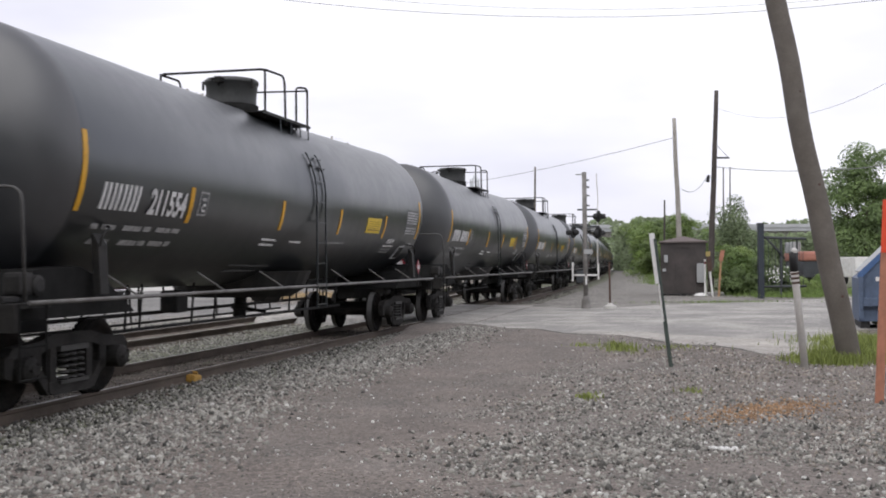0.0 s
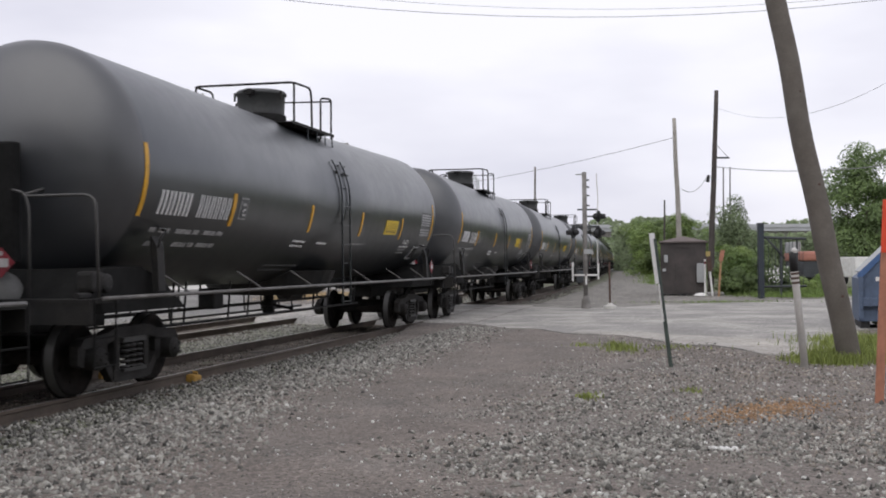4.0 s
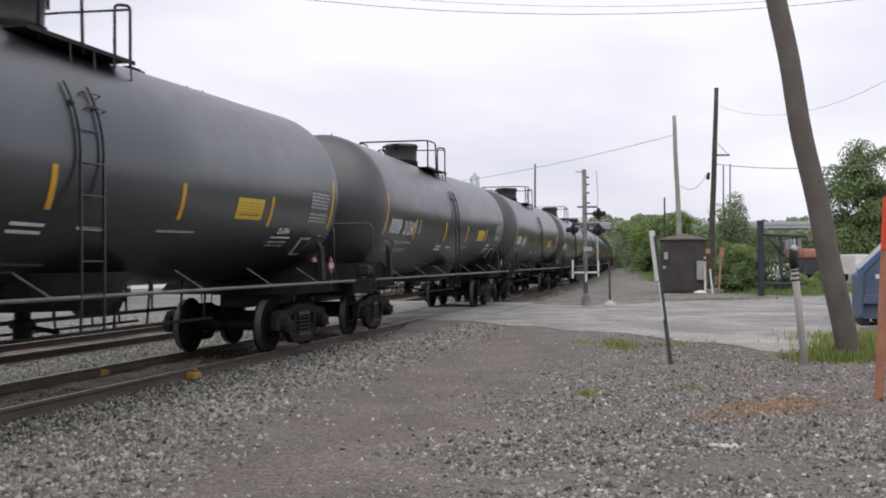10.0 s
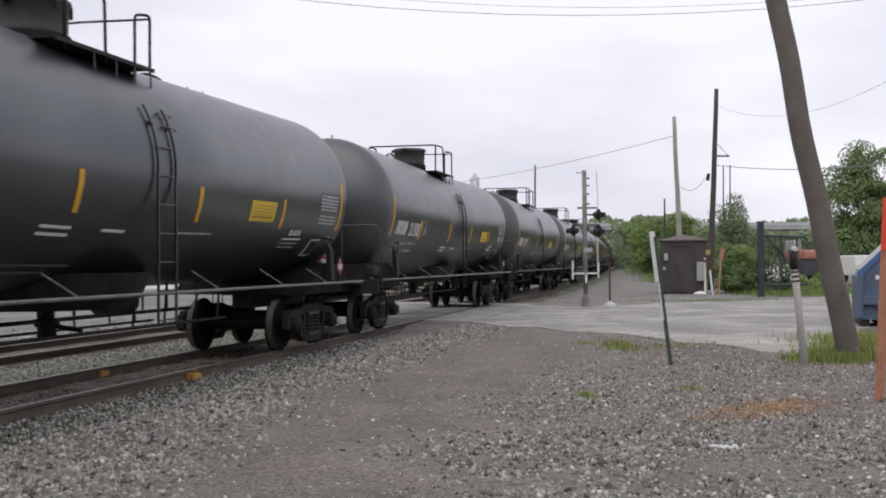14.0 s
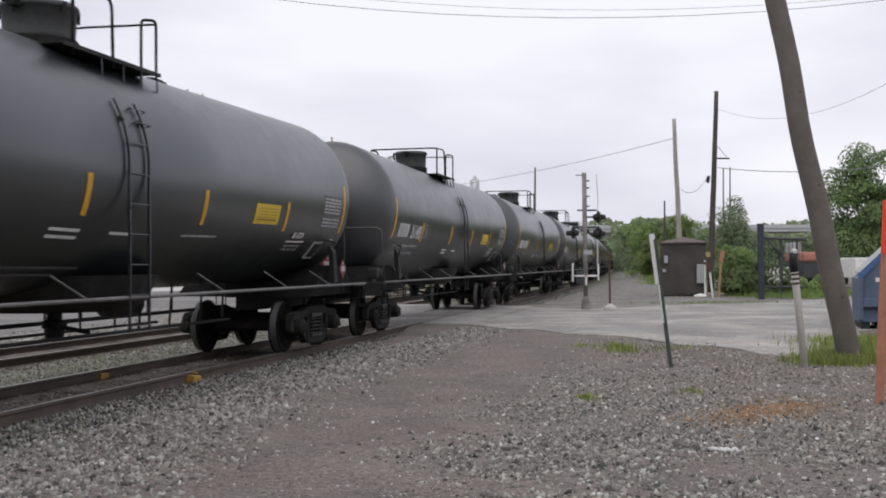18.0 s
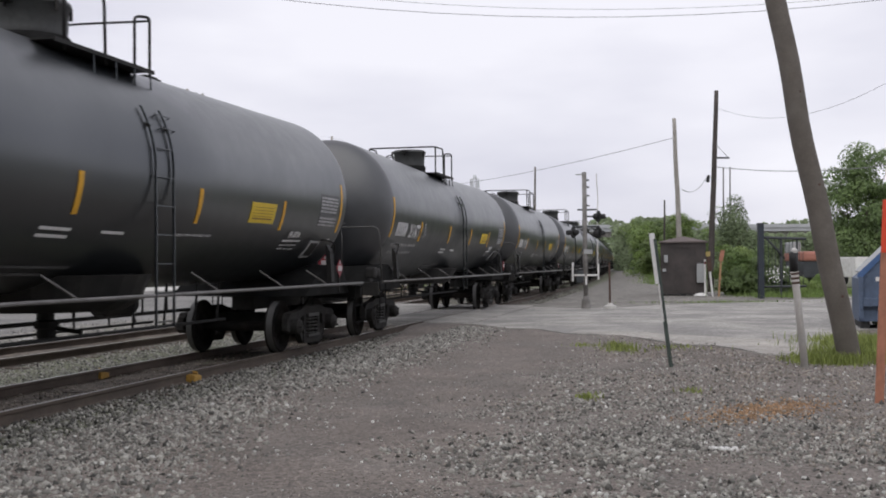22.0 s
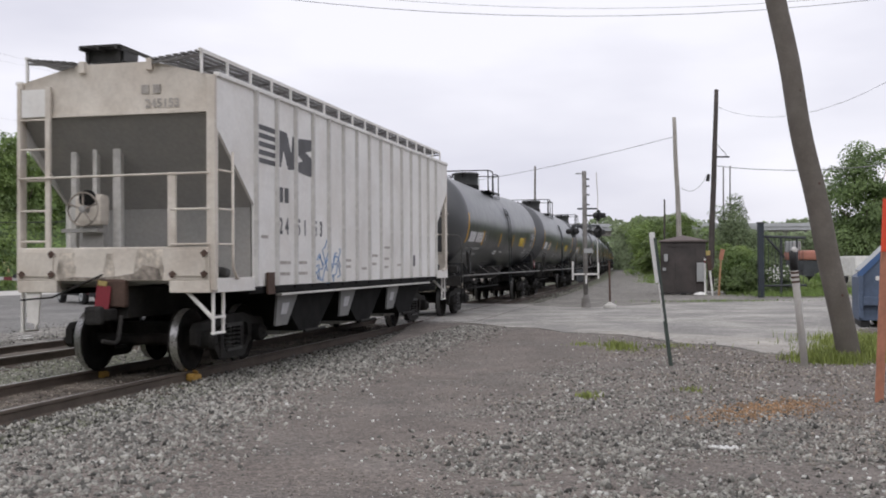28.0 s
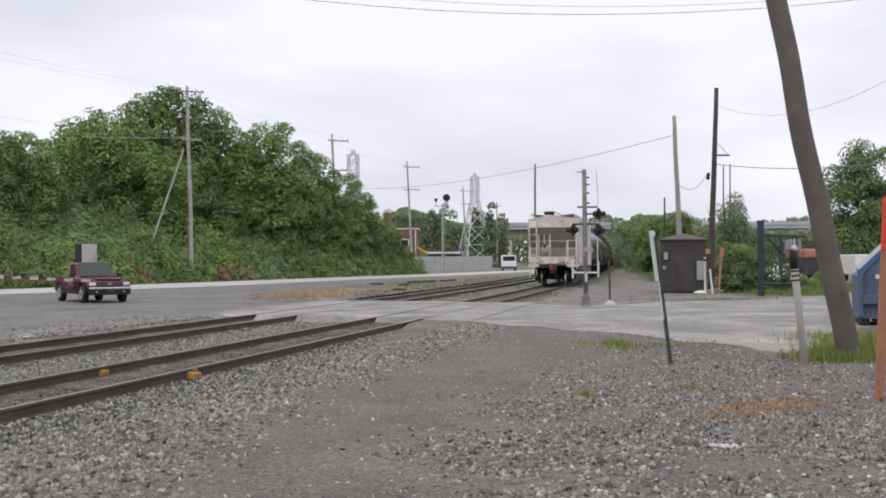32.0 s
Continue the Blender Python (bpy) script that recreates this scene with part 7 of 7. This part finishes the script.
part("brown_box", boxed((0.0, 0, 1.5), (0.2, 0.16, 0.7), bevel=0.02), M["rust"], ps)
part("yellow_cap", boxed((0.0, 0, 1.98), (0.2, 0.14, 0.22), bevel=0.02), M["dull_yellow"], ps, "faded yellow cap")
ps = empty("marker_stake", Matrix.Translation((13.02, 50.00, -0.01)) @ pose(0, 0, 0, 0, 4, 0), "wooden stake with an orange top beside the shrubs", "marker stake", "marker stakes")
part("stake", boxed((0, 0, 0.95), (0.08, 0.05, 2.2)), M["straw"], ps)
part("flag", boxed((0.02, -0.03, 1.9), (0.2, 0.02, 0.5), Euler((0, radians(8), 0))), M["orange"], ps, "orange top")
li = empty("white_debris", Matrix.Translation((12.21, 50.20, -0.02)), "small pile of white debris beside the shed", "litter")
part("heap", lathe(bmesh.new(), [(0, 0.34), (0.06, 0.3), (0.12, 0.14), (0.14, 0.02)], "z", 9), M["white"], li)

# steel gate frame at the yard
G = Vector((14.06, 46.80, -0.03))
gt = empty("yard_gate", Matrix.Translation(G), "dark blue steel gate frame at the yard entrance", "gate")
part("gate_post", boxed((0, 0, 1.6), (0.24, 0.24, 3.3), bevel=0.02), M["blue_steel"], gt)
part("post_cap", boxed((0, 0, 3.28), (0.28, 0.28, 0.08), bevel=0.01), M["dark_steel"], gt)
part("top_rail", tube(bmesh.new(), [(0.1, 0, 2.68), (2.2, 0.6, 2.62)], 0.06), M["dark_steel"], gt)
part("brace", tube(bmesh.new(), [(0.3, 0.05, 2.62), (1.15, 0.3, 1.75)], 0.045), M["dark_steel"], gt)
for x in (0.98, 1.78):
    part("gate_upright", rod(bmesh.new(), (x, x * 0.28, 0.0), (x, x * 0.28, 2.65), 0.05), M["dark_steel"], gt)
part("bottom_rail", tube(bmesh.new(), [(0.1, 0, 0.5), (2.2, 0.6, 0.5)], 0.05), M["dark_steel"], gt)
for i in range(12):
    part("gate_bar", rod(bmesh.new(), (0.2 + i * 0.17, (0.2 + i * 0.17) * 0.28, 0.5), (0.2 + i * 0.17, (0.2 + i * 0.17) * 0.28, 2.6), 0.012, seg=5), M["dark_steel"], gt)

# blue waste container beside the road
dk = empty("waste_container", Matrix.Translation((9.85, 25.1, -0.02)) @ Matrix.Rotation(radians(-17), 4, "Z"), "blue steel waste container with a sloped grey lid", "waste container")
part("body", prism(bmesh.new(), [(0, 0.16), (0, 1.18), (0.10, 1.26), (0.95, 2.12), (2.6, 2.16), (2.6, 0.16)], 0.0, 2.0), M["blue"], dk, "", False)
part("lid", prism(bmesh.new(), [(0.10, 1.31), (0.06, 1.34), (0.92, 2.20), (0.98, 2.16)], 0.06, 1.94), M["grey_box"], dk, "pale grey lid")
part("lid_edge", prism(bmesh.new(), [(-0.03, 1.20), (-0.01, 1.30), (0.92, 2.22), (1.0, 2.16), (0.10, 1.22)], -0.05, 0.0), M["blue_bright"], dk, "bright blue rim")
for x in (0.05, 0.9, 1.8):
    part("rib", boxed((x, -0.05, 0.72), (0.10, 0.10, 1.0)), M["blue"], dk)
part("fork_pocket", boxed((0.6, -0.08, 0.62), (1.0, 0.16, 0.2), bevel=0.01), M["blue"], dk)
part("white_mark", boxed((0.55, -0.01, 1.16), (0.34, 0.025, 0.10)), M["white"], dk)
for x in (0.15, 2.4):
    part("skid", boxed((x, 1.0, 0.07), (0.2, 1.9, 0.18)), M["black"], dk)

# yard behind: trailers and a red machine
for c, s, m, lb in (((27.43, 74.00, 1.12), (1.6, 4.5, 1.0), "white", "white parked trailer in the yard"), ((27.26, 70.00, 1.43), (1.9, 5.0, 1.3), "white", "white parked trailer with a red panel")):
    tq = empty("trailer", Matrix.Translation((c[0], c[1], 0)), lb, "trailer", "parked trailers")
    part("body", boxed((0, 0, 0.75 + s[2] / 2 - 0.2), s, bevel=0.08), M[m], tq)
    part("red_panel", boxed((-0.15, -s[1] / 2 - 0.01, 0.75 + s[2] / 2 - 0.1), (0.5, 0.03, 0.5)), M["rusty_red"], tq)
    for k in (-1, 1):
        part("wheel", lathe(bmesh.new(), [(k * s[0] / 2 - 0.12, 0.2), (k * s[0] / 2 - 0.1, 0.36), (k * s[0] / 2 + 0.1, 0.36), (k * s[0] / 2 + 0.12, 0.2)], "x", 16, (0, 0.3, 0.36)), M["black"], tq)
c = (19.86, 58.00, 1.47)
mc = empty("loader", Matrix.Translation((c[0], c[1], 0)), "dull red machine parked behind the gate", "machine")
part("chassis", boxed((0, 0, 1.15), (1.2, 3.0, 0.9), bevel=0.08), M["dark_steel"], mc)
part("body", boxed((0, 0, 1.86), (1.35, 3.2, 0.52), bevel=0.15), M["rusty_red"], mc)
part("cab", boxed((-0.55, 0.4, 2.35), (0.5, 1.3, 0.6), bevel=0.08), M["grey_box"], mc)
for x in (-0.7, 0.7):
    for y in (-1.0, 1.1):
        part("tyre", lathe(bmesh.new(), [(x - 0.2, 0.3), (x - 0.16, 0.55), (x + 0.16, 0.55), (x + 0.2, 0.3)], "x", 18, (0, y, 0.55)), M["black"], mc)

# ---- across the tracks ----
pk = empty("pickup_truck", Matrix.Translation((-14.75, 44.35, -0.03)) @ Matrix.Rotation(math.atan2(-2.83, 2.06), 4, "Z"), "maroon pickup truck with a loaded bed waiting at the crossing", "pickup truck")
body = [(-2.35, 0.42), (-2.38, 0.95), (-0.55, 0.98), (-0.45, 1.0), (0.72, 1.02), (1.35, 0.99), (2.1, 0.92), (2.28, 0.82), (2.32, 0.45), (1.95, 0.40), (1.9, 0.62), (1.7, 0.78), (1.3, 0.78), (1.1, 0.62), (1.06, 0.36), (-1.0, 0.36), (-1.04, 0.62), (-1.24, 0.78),
        (-1.66, 0.78), (-1.84, 0.62), (-1.9, 0.42)]
bm = prism(bmesh.new(), body, -0.86, 0.86)
bmesh.ops.bevel(bm, geom=[e for e in bm.edges if abs(e.verts[0].co.y - e.verts[1].co.y) < 0.01], offset=0.05, segments=2, affect="EDGES")
part("body", bm, M["maroon"], pk, "maroon painted body", True)
bm = bmesh.new()
lo = [bm.verts.new(p) for p in ((-0.52, -0.80, 0.98), (0.80, -0.80, 1.0), (0.80, 0.80, 1.0), (-0.52, 0.80, 0.98))]
hi = [bm.verts.new(p) for p in ((-0.42, -0.64, 1.62), (0.22, -0.64, 1.64), (0.22, 0.64, 1.64), (-0.42, 0.64, 1.62))]
bm.faces.new(hi)
for i in range(4):
    bm.faces.new((lo[i], lo[(i + 1) % 4], hi[(i + 1) % 4], hi[i]))
bmesh.ops.recalc_face_normals(bm, faces=bm.faces)
bmesh.ops.bevel(bm, geom=list(bm.edges), offset=0.05, segments=3, affect="EDGES")
cab = part("cab", bm, M["maroon"], pk, "", True)
part("hood_ridge", boxed((1.5, 0, 0.985), (1.3, 1.1, 0.05), Euler((0, 0.06, 0)), 0.02), M["maroon"], pk)
part("wiper", rod(bmesh.new(), (0.80, -0.5, 1.075), (0.74, 0.1, 1.13), 0.012, seg=6), M["black"], cab)
bm = bmesh.new()
for q in (((0.79, -0.70, 1.06), (0.79, 0.70, 1.06), (0.30, 0.58, 1.58), (0.30, -0.58, 1.58)),):
    c = [Vector(p) for p in q]
    nn = (c[1] - c[0]).cross(c[2] - c[0]).normalized()
    f0, f1 = [bm.verts.new(p + nn * 0.018) for p in c], [bm.verts.new(p - nn * 0.01) for p in c]
    bm.faces.new(f0), bm.faces.new(f1[::-1])
    for i in range(4):
        bm.faces.new((f0[i], f1[i], f1[(i + 1) % 4], f0[(i + 1) % 4]))
bmesh.ops.recalc_face_normals(bm, faces=bm.faces)
part("windscreen", bm, M["windscreen"], cab, "windscreen mirroring the sky")
for k in (-1, 1):
    bm = prism(bmesh.new(), [(-0.40, 1.06), (0.62, 1.06), (0.22, 1.56), (-0.36, 1.56)], k * 0.735 - 0.03, k * 0.735 + 0.03)
    part("side_window", bm, M["glass"], cab)
    part("mirror", boxed((0.62, k * 0.98, 1.10), (0.10, 0.2, 0.15), bevel=0.03), M["black"], pk)
    part("headlight", boxed((2.24, k * 0.68, 0.77), (0.14, 0.26, 0.13), bevel=0.03), M["lamp_glass"], pk, "clear headlight")
    for x in (1.5, -1.45):
        w = part("wheel", lathe(bmesh.new(), [(k * 0.66, 0.20), (k * 0.67, 0.33), (k * 0.71, 0.355), (k * 0.85, 0.355), (k * 0.89, 0.33), (k * 0.89, 0.21)], "y", 24, (x, 0, 0.355)), M["black"], pk, "", True)
        part("rim", lathe(bmesh.new(), [(k * 0.80, 0.05), (k * 0.90, 0.08), (k * 0.895, 0.12), (k * 0.91, 0.215), (k * 0.8, 0.215)], "y", 20, (x, 0, 0.355)), M["steel"], w)
part("grille", boxed((2.29, 0, 0.76), (0.06, 1.0, 0.15), bevel=0.02), M["dark_steel"], pk)
part("badge", boxed((2.335, 0, 0.77), (0.02, 0.15, 0.06)), M["chrome"], pk)
part("bumper", boxed((2.36, 0, 0.60), (0.16, 1.70, 0.09), bevel=0.03), M["chrome"], pk, "bright chrome bumper")
for k in (-1, 1):
    part("rocker_panel", boxed((0.03, k * 0.86, 0.42), (2.0, 0.05, 0.14), bevel=0.02), M["black"], pk)
    part("wheel_arch", tube(bmesh.new(), [(1.5 + 0.43 * math.cos(a), k * 0.865, 0.40 + 0.43 * math.sin(a)) for a in np.linspace(0.1, 3.04, 12)], 0.035, 6), M["black"], pk)
    part("fog_lamp", rod(bmesh.new(), (2.38, k * 0.55, 0.46), (2.42, k * 0.55, 0.46), 0.04, seg=12), M["grey_box"], pk)
part("valance", boxed((2.33, 0, 0.45), (0.14, 1.66, 0.24), bevel=0.04), M["black"], pk)
part("plate", boxed((2.41, 0, 0.50), (0.02, 0.3, 0.12)), M["dark_steel"], pk)
part("bed_rail", boxed((-1.46, 0.80, 0.99), (1.8, 0.10, 0.06), bevel=0.02), M["black"], pk)
part("bed_rail", boxed((-1.46, -0.80, 0.99), (1.8, 0.10, 0.06), bevel=0.02), M["black"], pk)
PKM = pk.matrix_basis.copy()
ld = empty("appliance", PKM @ pose(-1.05, 0.1, 0.9, 0, 0, 8), "tall grey appliance standing in the truck's bed", "appliance")
part("cabinet", boxed((0, 0, 0.77), (0.62, 0.68, 1.54), bevel=0.03), M["black"], ld)
part("front_door", boxed((0.33, 0, 0.77), (0.04, 0.66, 1.50), bevel=0.012), M["bollard"], ld, "pale grey front")
part("handle", boxed((0.36, 0.25, 0.9), (0.03, 0.03, 0.5), bevel=0.008), M["steel"], ld)
bd = empty("board_load", PKM @ pose(-0.75, -0.55, 0.95, 0, -6, 0), "upright wooden board in the truck's bed", "board")
part("board", boxed((0, 0, 0.34), (0.03, 0.3, 0.68)), M["straw"], bd)

# lowered crossing gate arm before the truck
a, b = Vector((-17.11, 37.50, 1.18)), Vector((-12.51, 37.50, 0.95))
ga = empty("crossing_gate", Matrix.Translation(a), "lowered red and white striped crossing gate arm", "crossing gate")
d = b - a
n_st = 15
for i in range(n_st):
    p, q = d * (i / n_st), d * ((i + 1) / n_st)
    rot = d.to_track_quat("X", "Z").to_matrix()
    part("stripe", box(bmesh.new(), (p + q) / 2, ((q - p).length - 0.002, 0.04, 0.13 - 0.04 * i / n_st), rot), M["gate_red"] if i % 2 else M["gate_white"], ga)
for k in (0.42, 0.62):
    part("gate_lamp", rod(bmesh.new(), d * k + Vector((0, -0.05, 0.10)), d * k + Vector((0, 0.05, 0.10)), 0.07, seg=12), M["black"], ga)
part("gate_mast", rod(bmesh.new(), (-0.6, 0, -a.z), (-0.6, 0, 3.4), 0.08, seg=12), M["steel"], ga)
part("pivot_box", boxed((-0.35, 0.1, 0.0), (0.7, 0.3, 0.5), bevel=0.03), M["steel"], ga)


# ---- distance: tower, signal, brick building, wall, bridge ----
def lattice(name, foot, base, top, h, label):
    """A four-legged lattice mast: legs, rings and crossed braces."""
    t = empty(name, Matrix.Translation(foot) @ Matrix.Rotation(radians(20), 4, "Z"), label, "pylon", "lattice pylons")
    lev = [0.0, 0.22, 0.42, 0.60, 0.74, 0.86, 1.0]

    def half(k):
        return (base + (top - base) * min(1.0, k / 0.74)) / 2
    corners = ((-1, -1), (1, -1), (1, 1), (-1, 1))
    for cx, cy in corners:
        part("leg", tube(bmesh.new(), [(cx * half(k), cy * half(k), k * h) for k in lev], 0.14, 6), M["tower"], t)
    for i, (k0, k1) in enumerate(zip(lev, lev[1:])):
        for j in range(4):
            (ax, ay), (bx, by) = corners[j], corners[(j + 1) % 4]
            bm = rod(bmesh.new(), (ax * half(k0), ay * half(k0), k0 * h), (bx * half(k1), by * half(k1), k1 * h), 0.085, seg=5)
            rod(bm, (bx * half(k0), by * half(k0), k0 * h), (ax * half(k1), ay * half(k1), k1 * h), 0.085, seg=5)
            rod(bm, (ax * half(k1), ay * half(k1), k1 * h), (bx * half(k1), by * half(k1), k1 * h), 0.07, seg=5)
            part("brace", bm, M["tower"], t)
    part("cap", lathe(bmesh.new(), [(h, top * 0.3), (h + 0.3, top * 0.3), (h + 0.9, top * 0.26), (h + 1.1, top * 0.1)], "z", 10), M["tower"], t)
    return t


lattice("lattice_tower", (7.90, 260.00, 0.83), 7.4, 1.6, 21.6, "grey steel lattice tower beyond the road")
lattice("lattice_tower", (-18.17, 215.00, 1.10), 6.0, 1.9, 22.3, "grey steel lattice tower behind the trees")
o = (-0.02, 150.00, 0.68)
sm = empty("signal_mast", Matrix.Translation((o[0], o[1], 0)), "railway signal mast with two round heads", "signal mast")
part("mast", rod(bmesh.new(), (0, 0, 0), (0, 0, 9.8), 0.16, 0.13, 10), M["steel"], sm)
part("arm", boxed((-0.3, 0, 9.4), (1.9, 0.16, 0.12)), M["steel"], sm)
for x, z, r in ((-0.95, 10.3, 0.24), (0.55, 10.6, 0.52)):
    hd = part("signal_head", lathe(bmesh.new(), [(-0.1, r * 0.9), (0.0, r), (0.08, r)], "y", 22, (x, 0, z)), M["black"], sm, "black round signal head")
    part("hood", lathe(bmesh.new(), [(-0.5, r * 0.35), (-0.1, r * 0.4)], "y", 14, (x, 0, z)), M["black"], hd)
    part("stem", rod(bmesh.new(), (x, 0, 9.4), (x, 0, z), 0.07, seg=8), M["steel"], sm)
part("ladder", boxed((0.35, 0, 4.8), (0.05, 0.3, 9.4)), M["steel"], sm)
o = (-10.32, 205.00, 0.20)
bb = empty("brick_building", Matrix.Translation((o[0], o[1], 0)), "red-brown brick building with a flat pale roof edge", "building")
part("wall", boxed((0, 6, 3.9), (11.0, 12, 7.8)), M["brick"], bb)
part("roof", boxed((0, 6, 7.95), (11.5, 12.4, 0.3)), M["concrete"], bb)
part("chimney", boxed((-0.6, 4, 9.6), (1.6, 1.6, 3.2)), M["brick"], bb)
for x in (-3.2, -0.2, 2.9):
    for z in (2.0, 5.0):
        wq = part("window", boxed((x, -0.02, z), (1.7, 0.1, 1.9)), M["white"], bb)
        part("pane", boxed((x, -0.06, z), (1.4, 0.06, 1.6)), M["glass"], wq)
part("downpipe", boxed((5.0, -0.1, 3.9), (0.18, 0.12, 7.6)), M["white"], bb)
part("wall_lamp", boxed((1.0, -0.2, 6.3), (0.5, 0.3, 0.5), bevel=0.1), M["white"], bb)
a, b = Vector((-5.16, 196.00, -0.50)), Vector((9.19, 196.00, -0.37))
wl_ = empty("yard_wall", Matrix.Translation((a.x, a.y, 0)), "long grey concrete yard wall", "wall")
for i in range(8):
    q0, q1 = (b - a) * (i / 8), (b - a) * ((i + 1) / 8)
    part("panel", box(bmesh.new(), ((q0.x + q1.x) / 2, (q0.y + q1.y) / 2, 1.15), (abs(q1.x - q0.x) - 0.04, 0.2, 2.7)), M["grey_box"], wl_)
o = (0.19, 199.00, 0.82)
cn = empty("canopy", Matrix.Translation((o[0], o[1], 0)), "low building with a flat white canopy and yellow edge", "building")
part("roof", boxed((0, 2, 3.2), (6.4, 5, 0.35)), M["white"], cn)
part("wall", boxed((0, 3, 1.5), (5.4, 3, 3.1)), M["brick"], cn)
part("yellow_edge", box(bmesh.new(), (-4.0, 0, 3.7), (2.6, 0.3, 0.3), Euler((0, radians(28), 0))), M["yellow"], cn)
o = (10.39, 168.00, -0.02)
tk = empty("box_truck", Matrix.Translation((o[0], o[1], 0)), "white truck far along the road", "truck")
part("cab", boxed((0, 0, 1.55), (2.3, 2.2, 1.9), bevel=0.15), M["white"], tk)
part("windscreen", boxed((0, -1.1, 1.95), (1.9, 0.06, 0.7)), M["glass"], tk)
part("bonnet", boxed((0, -1.5, 1.0), (2.2, 1.0, 0.8), bevel=0.1), M["white"], tk)
part("bumper", boxed((0, -2.05, 0.55), (2.3, 0.2, 0.35)), M["dark_steel"], tk)
for x in (-0.95, 0.95):
    part("tyre", lathe(bmesh.new(), [(x - 0.15, 0.2), (x - 0.13, 0.45), (x + 0.13, 0.45), (x + 0.15, 0.2)], "x", 14, (0, -1.4, 0.45)), M["black"], tk)

br = empty("overpass", Matrix.Translation((0, 345, 0)) @ Matrix.Rotation(radians(3), 4, "Z"), "long grey concrete road bridge in the distance", "bridge")
# deck and parapet colour holds the haze of the distance
part("deck", boxed((90, 0, 12.3), (330, 12, 1.2)), M["far_concrete"], br, "grey bridge deck")
part("parapet", boxed((90, -6.2, 13.4), (330, 0.4, 1.1)), M["far_concrete"], br)
part("girder", boxed((90, -4.6, 10.9), (330, 0.5, 1.8)), M["mast"], br, "dark steel girder")
for i in range(12):
    part("pier", boxed((-60 + i * 27, 0, 5.6), (2.2, 8, 12.3), bevel=0.2), M["concrete"], br)

# yellow blocks on the track, and white scraps on the asphalt
for x, y in ((-3.72, 15.62), (-5.24, 16.1)):
    yb = empty("yellow_block", Matrix.Translation((x, y, -0.155)) @ Matrix.Rotation(radians(76), 4, "Z"), "small yellow painted wooden block against the rail", "block", "yellow blocks")
    part("block", boxed((0, 0, 0.05), (0.24, 0.22, 0.12), Euler((0.1, 0.06, 0)), 0.03), M["block_yellow"], yb)
    part("chip", boxed((0.09, 0.0, 0.125), (0.10, 0.10, 0.03), Euler((0.2, 0.3, 0.4)), 0.006), M["block_yellow"], yb)
for x, y in ((-9.3, 23.5), (-9.0, 22.8), (-6.4, 31.5)):
    sc = empty("paper_scrap", Matrix.Translation((x, y, -0.02)), "white scrap of litter on the asphalt", "litter", "scraps of litter")
    part("sheet", boxed((0, 0, 0.012), (0.30 + 0.05 * math.sin(x * 7), 0.12, 0.02), Euler((0.05, 0.06, 0.5 + x))), M["white"], sc)

# low dark sleepers and debris on the median
for x, y, l, a in ((-1.6, 80.0, 5.0, 68), (0.4, 84.0, 3.0, 70), (-4.6, 73.0, 0.9, 20), (-2.6, 70.0, 0.8, 60), (-2.4, 57.5, 0.7, 10)):
    dl = empty("old_sleeper", Matrix.Translation((x, y, -0.20)) @ Matrix.Rotation(radians(a), 4, "Z"), "dark old wooden sleeper lying on the median", "sleeper", "old sleepers")
    part("beam", boxed((0, 0, 0.16), (l, 0.3, 0.30), bevel=0.03), M["tie"], dl)


motions()
